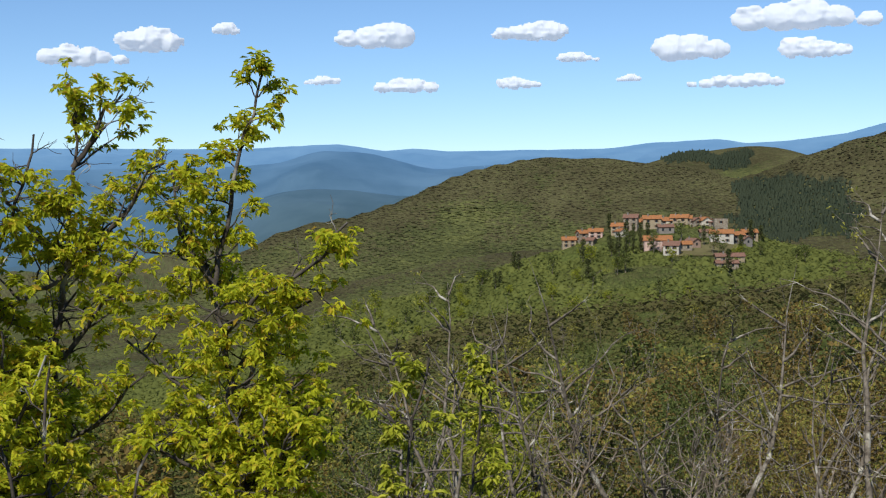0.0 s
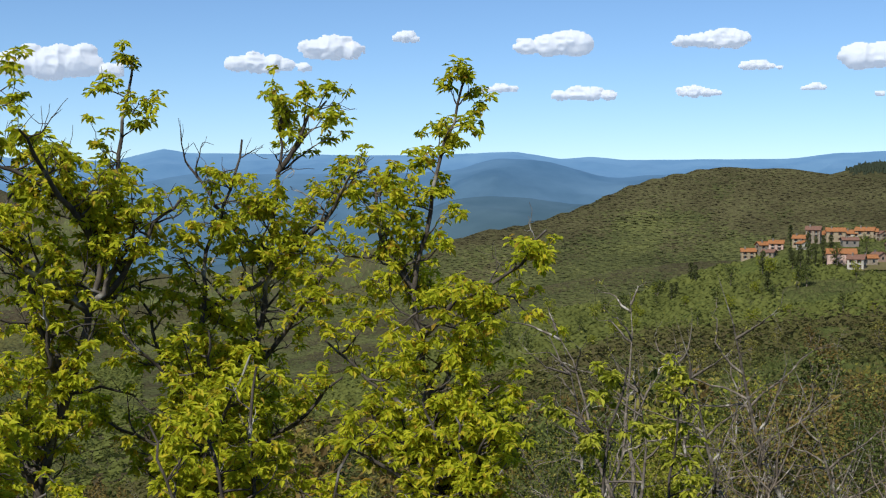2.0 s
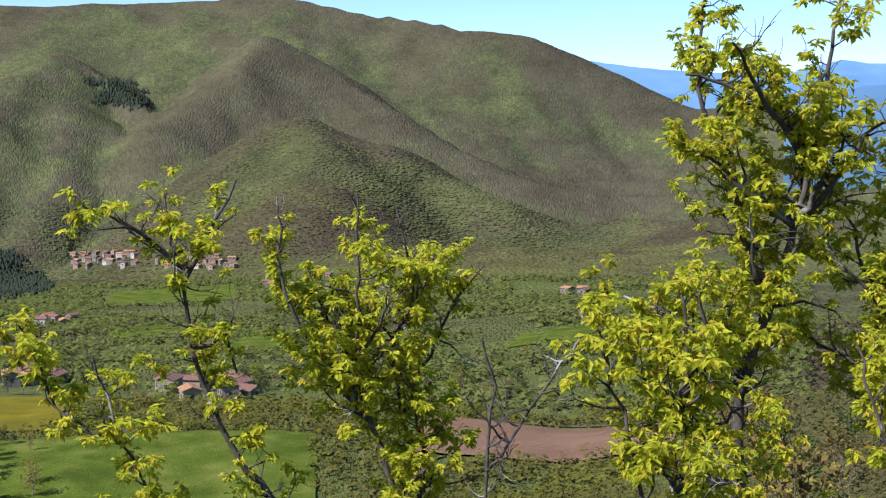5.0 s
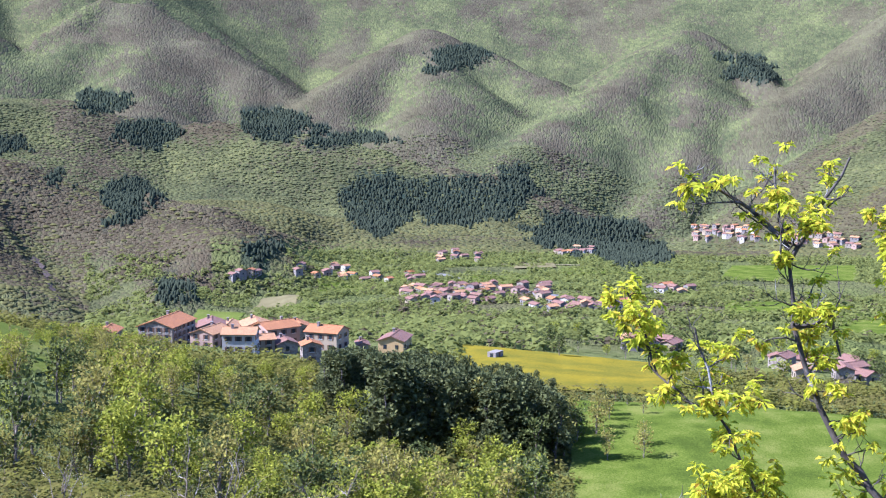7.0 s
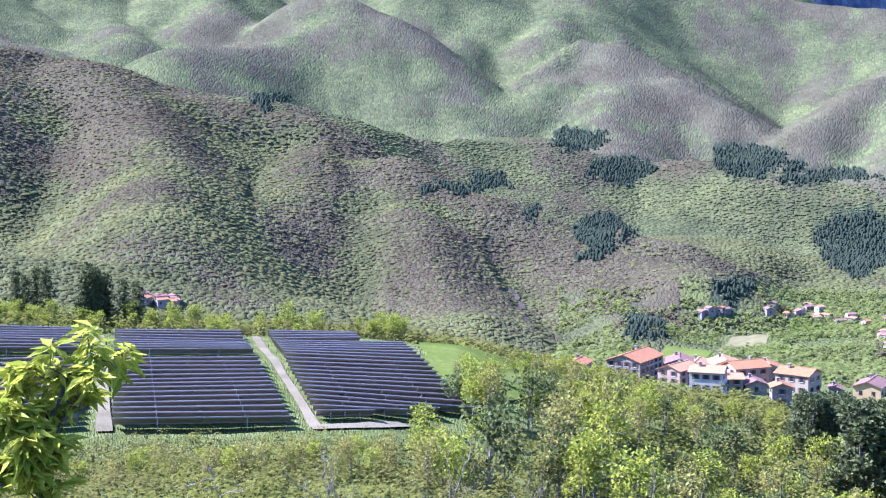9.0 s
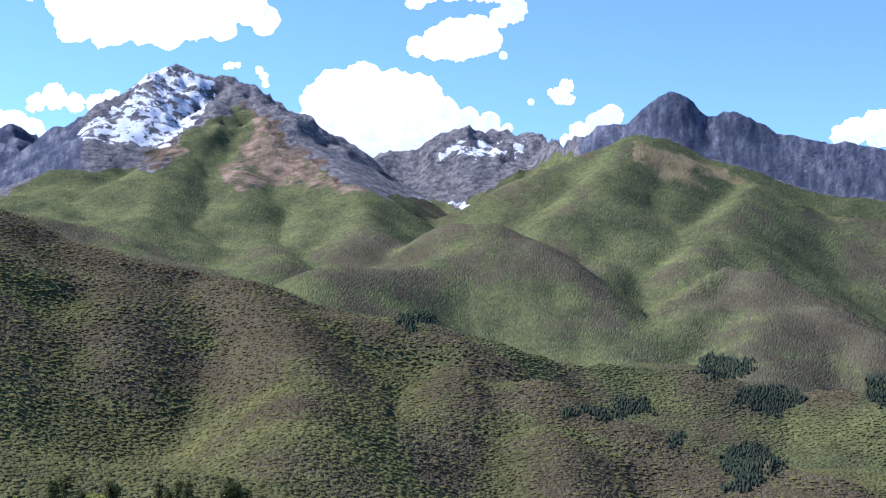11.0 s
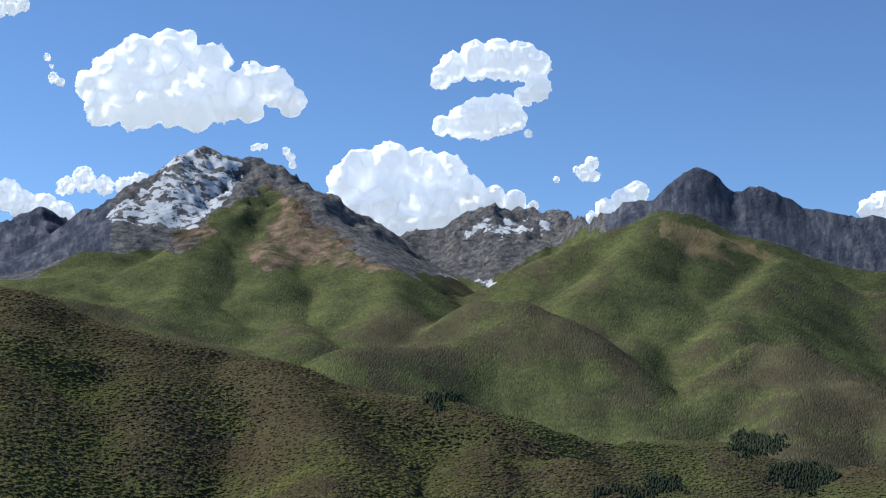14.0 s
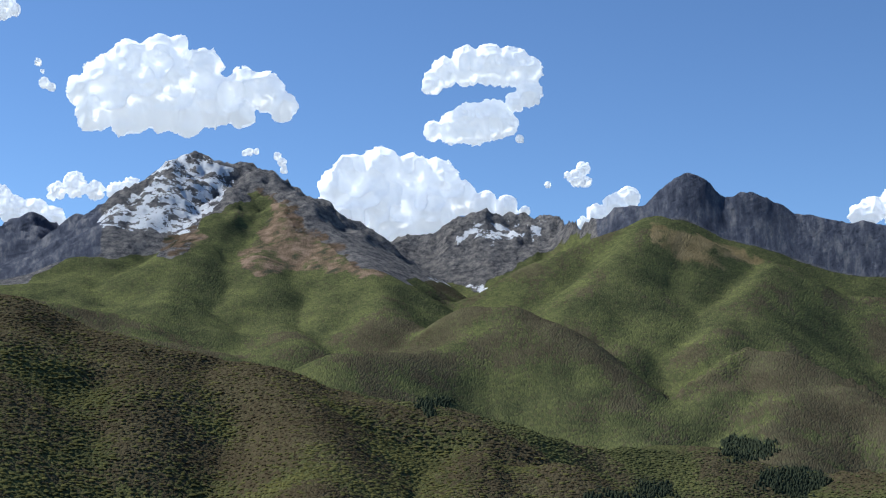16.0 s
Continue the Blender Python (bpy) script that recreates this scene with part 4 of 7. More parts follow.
def ray_to(az, el, r_from=120.0, r_to=4200.0):
    """Where a sight line first meets the ground."""
    r = np.arange(r_from, r_to, 2.0)
    x, y = r * math.cos(radians(az)), r * math.sin(radians(az))
    e = np.degrees(np.arctan2(height(x, y) - EYE_Z, r))
    i = int(np.argmax(e >= el)) if (e >= el).any() else int(np.argmax(e))
    return Vector((x[i], y[i], float(height(x[i:i + 1], y[i:i + 1])[0])))


# ---------------------------------------------------------------- fields and tracks
def field_material(name, tones, scale, furrow=0.0, turn=0.0):
    n = Nodes(name, 0.95)
    n.b.inputs["Specular IOR Level"].default_value = 0.0
    big, small = n.noise(scale, 4.0), n.noise(scale * 25, 3.0)
    n.colour(n.ramp(n.math("ADD", n.math("MULTIPLY", big, 0.65), n.math("MULTIPLY", small, 0.35)), *tones))
    h = small
    if furrow:
        w = n.t.nodes.new("ShaderNodeTexWave")
        w.inputs["Scale"].default_value, w.inputs["Distortion"].default_value = furrow, 1.5
        mp = n.t.nodes.new("ShaderNodeMapping")
        mp.inputs["Rotation"].default_value[2] = radians(turn)
        n.link(n.pos, mp.inputs["Vector"])
        n.link(mp.outputs[0], w.inputs["Vector"])
        h = n.math("ADD", small, w.outputs["Fac"])
    n.bump(h, 0.7, 0.35)
    return n.m


M_MEADOW = field_material("spring_meadow", ((0.38, (0.05, 0.07, 0.01)), (0.5, (0.085, 0.112, 0.014)), (0.62, (0.14, 0.15, 0.03))), 0.09)
M_YELLOW = field_material("flowering_field", ((0.3, (0.085, 0.095, 0.014)), (0.46, (0.14, 0.12, 0.014)), (0.62, (0.21, 0.16, 0.012))), 0.05)
M_SOIL = field_material("ploughed_soil", ((0.3, (0.15, 0.085, 0.05)), (0.7, (0.27, 0.165, 0.1))), 0.03, 0.35, 20)
M_DRY = field_material("dry_terrace_grass", ((0.3, (0.1, 0.085, 0.036)), (0.7, (0.18, 0.155, 0.075))), 0.05)
M_GRAVEL = field_material("pale_gravel", ((0.3, (0.11, 0.088, 0.05)), (0.7, (0.22, 0.18, 0.115))), 0.1)
M_PASTURE = field_material("rough_pasture", ((0.35, (0.06, 0.082, 0.014)), (0.52, (0.1, 0.118, 0.022)), (0.68, (0.15, 0.145, 0.045))), 0.03)
M_SCREE = field_material("landslip_earth", ((0.3, (0.075, 0.055, 0.042)), (0.7, (0.16, 0.125, 0.1))), 0.08)
M_ASPHALT = field_material("grey_road", ((0.3, (0.12, 0.112, 0.1)), (0.7, (0.2, 0.19, 0.175))), 0.2)


def patch(name, corners, material, label, category, lift=0.5, n=48):
    """A field between four corners (azimuth, distance), lying on the ground."""
    (a, b, c, d) = [np.array(place(*p)) for p in corners]
    u, v = np.meshgrid(np.linspace(0, 1, n), np.linspace(0, 1, n), indexing="ij")
    u, v = u[..., None], v[..., None]
    p = a * (1 - u) * (1 - v) + b * u * (1 - v) + c * u * v + d * (1 - u) * v
    mid = 4 * (v * (1 - v))[..., 0] * (vnoise(p[..., 0] / 9, p[..., 1] / 9, 4) - 0.5) * 3.0
    p[..., 0] += mid * ((u < 0.02) | (u > 0.98))[..., 0]
    p[..., 2] = height(p[..., 0], p[..., 1]) + lift
    k = np.arange(n * n).reshape(n, n)
    f = np.stack([k[:-1, :-1], k[1:, :-1], k[1:, 1:], k[:-1, 1:]], -1).reshape(-1, 4)
    if np.cross((b - a)[:2], (d - a)[:2]) < 0:
        f = f[:, ::-1]
    return tagged(mesh_ob(name, p.reshape(-1, 3), f, material), label, category, kind="structure")


def strip(name, pts, width, material, label, category, lift=0.35, ragged=0.3):
    """A road or track along places (azimuth, distance)."""
    line = [np.array(place(*p))[:2] for p in pts]
    out = []
    for a, b in zip(line, line[1:]):
        m = max(2, int(np.hypot(*(b - a)) / 4))
        out += [a + (b - a) * k / m for k in range(m)]
    out = np.array(out + [line[-1]])
    d = np.gradient(out, axis=0)
    side = np.stack([-d[:, 1], d[:, 0]], 1) / np.maximum(np.hypot(*d.T), 1e-6)[:, None]
    wob = (width / 2 * (1 + ragged * (vnoise(np.arange(len(out)) / 3.0, np.zeros(len(out)), 6) - 0.5)))[:, None]
    l, r = out + side * wob, out - side * wob
    xy = np.concatenate([l, r])
    z = height(xy[:, 0], xy[:, 1]) + lift
    m = len(out)
    k = np.arange(m - 1)
    f = np.stack([k, k + m, k + m + 1, k + 1], 1)
    return tagged(mesh_ob(name, np.column_stack([xy, z]), f, material), label, category, kind="structure")


patch("field_yellow", [(60.3, 346), (51.2, 336), (51.3, 452), (60.3, 460)], M_YELLOW, "field of yellow flowers running down to the valley", "field")
patch("field_green", [(55.6, 224), (40.8, 224), (40.8, 320), (55.6, 320)], M_MEADOW, "bright green meadow below the oaks", "field")
patch("field_ploughed", [(36.5, 300), (25.5, 300), (25.5, 380), (36.5, 385)], M_SOIL, "ploughed reddish brown field", "field")
patch("field_valley", [(32.6, 640), (27.4, 650), (26.8, 730), (32.0, 705)], M_MEADOW, "green meadow on the valley floor", "field")
patch("field_pasture", [(81.5, 225), (75.5, 285), (77.5, 372), (82, 330)], M_PASTURE, "rough green pasture beside the solar field", "field")
patch("field_terrace", [(72.2, 905), (69.8, 905), (69.5, 985), (71.5, 985)], M_PASTURE, "green terraced meadow above the houses", "field")
patch("field_terrace_upper", [(69.4, 990), (67.4, 1000), (67.2, 1090), (68.8, 1080)], M_DRY, "dry yellow terraces on the slope", "field")
patch("field_far", [(49.5, 1150), (44.0, 1150), (44.0, 1320), (49.0, 1330)], M_MEADOW, "green meadows on the far valley floor", "field")
patch("field_village", [(-12.2, 690), (-9.5, 672), (-10.2, 735), (-12.3, 742)], M_DRY, "dry grass terrace below the hilltop village", "field")
for k, (az, r, wa, dr, m) in enumerate(((58.6, 1130, 1.3, 45, M_MEADOW), (62.8, 1180, 0.9, 40, M_PASTURE), (65.4, 1130, 1.0, 40, M_MEADOW), (54.8, 1210, 1.2, 40, M_MEADOW), (57.2, 1290, 0.9, 35, M_DRY), (51.8, 1000, 1.2, 45, M_PASTURE), (47.6, 900, 1.6, 50, M_MEADOW), (43.0, 820, 1.6, 55, M_MEADOW), (38.0, 760, 1.8, 50, M_PASTURE), (60.4, 1330, 0.8, 30, M_PASTURE), (67.2, 960, 0.9, 35, M_PASTURE))):
    patch(f"field_strip_{k + 1}", [(az + wa, r - dr), (az - wa, r - dr * 0.8), (az - wa * 0.8, r + dr), (az + wa * 1.1, r + dr * 0.9)], m, "small field among the trees of the valley floor", "field", 1.2, 16)
strip("track_middle", [(88.9, 318), (88.4, 285), (87.4, 240), (86.4, 205)], 1.8, M_GRAVEL, "pale gravel track between the solar blocks", "track")
strip("track_west", [(95.3, 318), (95.2, 270), (95.2, 205)], 2.4, M_GRAVEL, "white gravel track between the solar blocks", "track")
strip("track_front", [(86.6, 205), (84.5, 206), (82.6, 212)], 3.2, M_GRAVEL, "pale gravel track in front of the solar rows", "track")
strip("road_valley", [(62.0, 1250), (60.9, 1180), (59.6, 1120), (58.0, 1010), (55.6, 960), (53.4, 980)], 9.0, M_ASPHALT, "pale road through the valley village", "road", 0.6)
strip("road_hairpin", [(56.6, 1420), (57.3, 1370), (57.0, 1330), (58.6, 1310), (54.2, 1290)], 8.0, M_GRAVEL, "pale cutting of a road on the slope", "road", 0.8)
strip("road_lane", [(36, 395), (30, 392), (24, 390)], 4.0, M_GRAVEL, "lane beside the ploughed field", "track")


def slip(name, sights, width, label, lift):
    """A bare strip of earth on a wooded slope, given by sight lines."""
    pts = []
    rng = random.Random(8)
    for (a0, e0), (a1, e1) in zip(sights, sights[1:]):
        for f in (0.0, 0.33, 0.66):
            az, el = a0 + (a1 - a0) * f + rng.uniform(-0.09, 0.09), e0 + (e1 - e0) * f
            p = ray_to(az, el, 600)
            pts.append((az, math.hypot(p.x, p.y)))
    strip(name, pts, width, M_SCREE, label, "landslip", lift, 1.7)


slip("landslip", [(78.0, -6.9), (77.75, -7.3), (77.55, -7.7), (77.3, -8.2), (76.9, -8.85)], 5.0, "bare earth of a landslip among the trees", 0.8)


# ---------------------------------------------------------------- solar field
def panel_material():
    n = Nodes("solar_panel_back", 0.65)
    n.colour(n.ramp(n.noise(0.8, 3.0), (0.3, (0.23, 0.19, 0.165)), (0.7, (0.32, 0.265, 0.23))))
    return n.m


M_PANEL = panel_material()
M_ALU = Nodes("galvanised_steel", 0.5, 0.6).colour((0.3, 0.3, 0.3)).m


def box(bm, x0, x1, y0, y1, z0, z1):
    v = [bm.verts.new(p) for p in ((x0, y0, z0), (x1, y0, z0), (x1, y1, z0), (x0, y1, z0), (x0, y0, z1), (x1, y0, z1), (x1, y1, z1), (x0, y1, z1))]
    for q in ((3, 2, 1, 0), (4, 5, 6, 7), (0, 1, 5, 4), (1, 2, 6, 5), (2, 3, 7, 6), (3, 0, 4, 7)):
        bm.faces.new([v[i] for i in q])


def slab(bm, a, b, c, d, thick):
    """A plate on four corners, with thickness downwards along its normal."""
    a, b, c, d = map(Vector, (a, b, c, d))
    n = (b - a).cross(d - a).normalized() * thick
    top = [bm.verts.new(p) for p in (a, b, c, d)]
    low = [bm.verts.new(p - n) for p in (a, b, c, d)]
    bm.faces.new(top)
    bm.faces.new(low[::-1])
    for i in range(4):
        j = (i + 1) % 4
        bm.faces.new((top[j], top[i], low[i], low[j]))


def solar_row(x0, x1, y):
    """One row of panels that faces away over the valley, on steel posts."""
    h0, h1 = (float(height(np.array([x]), np.array([y]))[0]) for x in (x0, x1))
    m = 0.5 * (h0 + h1)
    base = tagged(new("solar_panel_row"), "long row of dark solar panels on steel posts in grass", "solar panels", "rows of the solar field")
    base.location = ((x0 + x1) / 2, y, m)
    w = (x1 - x0) / 2
    t = (h1 - h0) / 2
    k = max(2, int(2 * w / 6.4))
    for i in range(k):
        bm = bmesh.new()
        a, b = -w + 2 * w * i / k + 0.04, -w + 2 * w * (i + 1) / k - 0.04
        slab(bm, (a, -1.55, 2.25 + t * a / w), (b, -1.55, 2.25 + t * b / w), (b, 1.6, 0.75 + t * b / w), (a, 1.6, 0.75 + t * a / w), 0.06)
        part("panel", bm, M_PANEL, base)
    for yy, zz in ((-1.62, 2.28), (1.66, 0.72)):
        bm = bmesh.new()
        slab(bm, (-w, yy - 0.05, zz - t), (w, yy - 0.05, zz + t), (w, yy + 0.05, zz + t), (-w, yy + 0.05, zz - t), 0.16)
        part("rail", bm, M_ALU, base, "pale aluminium edge")
    for i in range(max(2, int(w / 5))):
        x = -w + 2 * w * (i + 0.5) / max(2, int(w / 5))
        bm = bmesh.new()
        box(bm, x - 0.07, x + 0.07, -0.5, -0.36, -1.0 + t * x / w, 1.75 + t * x / w)
        part("post", bm, M_ALU, base)


def build_solar():
    for k in range(25):
        y = 206 + k * 4.5
        f = (y - 204) / 110
        # block beside the pasture, with its stepped corners
        xa, xb = 13.5 - 4.5 * f, (14 + (y - 204) * 1.3 if y < 224 else 40.4 - 2.2 * (y - 224) / 70)
        if y > 296:
            xb = 29.0
        if xb - xa > 4:
            solar_row(xa, xb, y)
        # middle block, with an aisle
        if not 268.5 < y < 277:
            solar_row(-17.4 - 8 * f, 9.3 - 6.5 * f, y)
            solar_row(-58 - 2 * f, -22.5 - 9 * f, y + 2)


build_solar()

# ---------------------------------------------------------------- houses
def plaster(name, a, b):
    n = Nodes(name, 0.9)
    big, fine = n.noise(0.5, 4.0, n.own), n.noise(6.0, 4.0, n.own)
    c = n.mix(n.span(big, 0.35, 0.7), a, b)
    n.colour(n.mix(n.math("MULTIPLY", fine, 0.3), c, (0.25, 0.22, 0.19)))
    n.bump(fine, 0.3, 0.03)
    return n.m


def stone_wall():
    n = Nodes("rubble_stone_wall", 0.95)
    n.colour(n.mix(n.span(n.cells(2.2, "Distance", n.own), 0.05, 0.3), (0.17, 0.14, 0.11), n.ramp(n.cells(2.2, "Color", n.own), (0.2, (0.17, 0.135, 0.1)), (0.8, (0.3, 0.25, 0.19)))))
    n.bump(n.cells(2.2, "Distance", n.own), 0.5, 0.06)
    return n.m


def tiles(name, a, b):
    n = Nodes(name, 0.85)
    w = n.t.nodes.new("ShaderNodeTexWave")
    w.inputs["Scale"].default_value = 2.4
    n.link(n.own, w.inputs["Vector"])
    blotch = n.noise(1.1, 4.0, n.own)
    fine = n.noise(9.0, 2.0, n.own)
    c = n.mix(n.span(n.math("ADD", n.math("MULTIPLY", blotch, 0.6), n.math("MULTIPLY", fine, 0.4)), 0.3, 0.7), a, b)
    n.colour(n.mix(n.math("MULTIPLY", n.span(w.outputs["Fac"], 0.25, 0.0), 0.5), c, (0.09, 0.045, 0.03)))
    n.bump(w.outputs["Fac"], 0.6, 0.06)
    return n.m


WALLS = {"white": plaster("white_plaster", (0.5, 0.45, 0.38), (0.4, 0.36, 0.3)), "cream": plaster("cream_plaster", (0.34, 0.26, 0.16), (0.27, 0.21, 0.13)),
         "yellow": plaster("ochre_plaster", (0.48, 0.32, 0.12), (0.39, 0.26, 0.1)), "pink": plaster("pink_plaster", (0.36, 0.235, 0.17), (0.29, 0.19, 0.14)),
         "ivory": plaster("ivory_plaster", (0.6, 0.53, 0.42), (0.48, 0.42, 0.33)), "rose": plaster("rose_plaster", (0.56, 0.38, 0.31), (0.45, 0.3, 0.25)),
         "grey": plaster("grey_plaster", (0.22, 0.19, 0.16), (0.16, 0.14, 0.12)), "stone": stone_wall()}
ROOFS = {"red": tiles("terracotta_tiles", (0.4, 0.17, 0.06), (0.3, 0.125, 0.046)), "pale": tiles("sunbleached_tiles", (0.44, 0.24, 0.105), (0.34, 0.175, 0.078)), "brown": tiles("weathered_tiles", (0.18, 0.1, 0.07), (0.24, 0.125, 0.085))}
M_GLASS = Nodes("dark_window_glass", 0.12).colour((0.025, 0.03, 0.035)).m
M_SHUTTER = Nodes("brown_shutter", 0.7).colour((0.11, 0.06, 0.035)).m
M_FRAME = Nodes("pale_window_surround", 0.8).colour((0.5, 0.47, 0.42)).m


def gable_shell(bm, w, d, h, rise):
    a = [bm.verts.new(p) for p in ((-w, -d, -3), (w, -d, -3), (w, d, -3), (-w, d, -3), (-w, -d, h), (w, -d, h), (w, d, h), (-w, d, h), (-w, 0, h + rise), (w, 0, h + rise))]
    for q in ((0, 1, 5, 4), (2, 3, 7, 6), (1, 2, 6, 9, 5), (3, 0, 4, 8, 7), (4, 5, 9, 8), (6, 7, 8, 9), (3, 2, 1, 0)):
        bm.faces.new([a[i] for i in q])


def house(at, turn, w, d, h, wall, roof, label, rise=None, rows=2, cols=3, chimney=True, name="house", group="", flat=False, blind_back=False):
    """A plastered or stone house under a tiled roof. w, d: full length along the ridge and depth."""
    base = tagged(new(name), label, "house" if name == "house" else name.replace("_", " "), group)
    base.matrix_world = pose(at.x, at.y, at.z, 0, 0, turn)
    w, d = w / 2, d / 2
    rise = (0.36 * d) if rise is None else rise
    bm = bmesh.new()
    if flat:
        box(bm, -w, w, -d, d, -3, h)
    else:
        gable_shell(bm, w, d, h, rise)
    part("wall", bm, WALLS[wall], base)
    o = 0.55
    if not flat:
        bm = bmesh.new()
        k = rise / d
        for s in (-1, 1):
            q = [(-w - o, s * (d + o), h - o * k + 0.16), (w + o, s * (d + o), h - o * k + 0.16), (w + o, 0, h + rise + 0.16), (-w - o, 0, h + rise + 0.16)]
            slab(bm, *(q if s < 0 else q[::-1]), 0.2)
        slab(bm, (-w - o, -0.22, h + rise + 0.22), (w + o, -0.22, h + rise + 0.22), (w + o, 0.22, h + rise + 0.22), (-w - o, 0.22, h + rise + 0.22), 0.2)
        top = part("roof", bm, ROOFS[roof], base)
        if chimney:
            bm = bmesh.new()
            cx = w * 0.45
            box(bm, cx - 0.35, cx + 0.35, d * 0.25 - 0.35, d * 0.25 + 0.35, h + rise * 0.5, h + rise + 0.9)
            box(bm, cx - 0.5, cx + 0.5, d * 0.25 - 0.5, d * 0.25 + 0.5, h + rise + 0.9, h + rise + 1.05)
            part("chimney", bm, WALLS["grey"], top)
    for side, half, run in ((0, d, w), (1, w, d), (2, d, w), (3, w, d)):
        n = cols if side % 2 == 0 else max(1, cols - 1)
        facing = radians(turn - 90 + 90 * side)
        if blind_back and math.cos(facing) * at.x + math.sin(facing) * at.y > 0.72 * math.hypot(at.x, at.y):
            continue
        for i in range(n):
            for j in range(rows):
                u = (-1 + 2 * (i + 0.5) / n) * run * 0.92
                zc = h * (j + 0.55) / rows
                ww, hh = 0.55, 0.7
                door = j == 0 and i == n // 2 and side == 0
                if door:
                    hh, zc = 1.05, 1.05
                m = Matrix.Rotation(side * math.pi / 2, 4, "Z")
                bm = bmesh.new()
                box(bm, u - ww, u + ww, -half - 0.05, -half + 0.1, zc - hh, zc + hh)
                bm.transform(m)
                win = part("door" if door else "window", bm, M_SHUTTER if door else M_GLASS, base)
                if not door and rows > 1:
                    for s in (-1, 1):
                        bm = bmesh.new()
                        box(bm, u + s * (ww + 0.26) - 0.25, u + s * (ww + 0.26) + 0.25, -half - 0.09, -half + 0.02, zc - hh, zc + hh)
                        bm.transform(m)
                        part("shutter", bm, M_SHUTTER, win)
                    bm = bmesh.new()
                    box(bm, u - ww - 0.15, u + ww + 0.15, -half - 0.16, -half + 0.02, zc - hh - 0.14, zc - hh)
                    bm.transform(m)
                    part("sill", bm, M_FRAME, win)
    return base


NEAR_HOUSES = [
    (72.8, 436, 48, 17.7, 11.6, 6.4, "stone", "red", "large stone barn with a long red tiled roof", 3, 5),
    (75.2, 425, 60, 9.3, 6.5, 2.9, "cream", "red", "low cream house behind bright shrubs", 1, 3),
    (70.95, 452, 70, 13.0, 8.4, 5.9, "grey", "brown", "grey plastered house with a weathered tile roof", 2, 4),
    (71.0, 424, 40, 11.2, 7.9, 4.6, "pink", "pale", "pale pink house with a sunbleached roof", 2, 3),
    (69.1, 448, 75, 12.1, 9.3, 6.3, "cream", "pale", "cream house with a broad pale tile roof", 2, 4),
    (69.75, 408, 150, 9.8, 8.4, 6.3, "white", "pale", "white house with brown shutters on a grassy bank", 2, 3),
    (68.25, 440, 10, 12.1, 9.3, 6.3, "pink", "red", "pink house with its gable to the lane", 2, 3),
    (67.3, 470, 75, 10.2, 7.4, 5.5, "stone", "red", "stone house under a red roof behind its neighbours", 2, 3),
    (66.1, 435, 130, 11.2, 9.3, 6.3, "cream", "red", "square cream house with a red roof", 2, 3),
    (66.8, 398, 75, 5.6, 5.6, 5.9, "stone", "red", "narrow stone tower house beside the pine wood", 2, 1),
    (63.2, 437, 50, 12.1, 8.4, 4.6, "yellow", "brown", "ochre yellow house beyond the pines", 1, 3),
    (67.9, 420, 80, 8.4, 6.5, 3.4, "stone", "brown", "low stone outbuilding among the houses", 1, 2),
    (68.9, 418, 170, 7.4, 6.5, 4.2, "cream", "pale", "small cream house with a pale roof", 2, 2),
    (64.6, 438, 70, 7.4, 3.7, 2.2, "grey", "brown", "grey lean-to shed by the lane", 1, 2),
    (70.2, 470, 60, 11.2, 8.4, 5.0, "white", "pale", "white house at the back of the hamlet", 2, 3),
    (72.0, 452, 75, 9.3, 7.4, 5.0, "cream", "brown", "cream house beside the barn", 2, 3),
]
for az, r, turn, w, d, h, wall, roof, label, rows, cols in NEAR_HOUSES:
    house(on_ground(az, r), turn, w, d, h, wall, roof, label, rows=rows, cols=cols, group="houses of the hamlet")

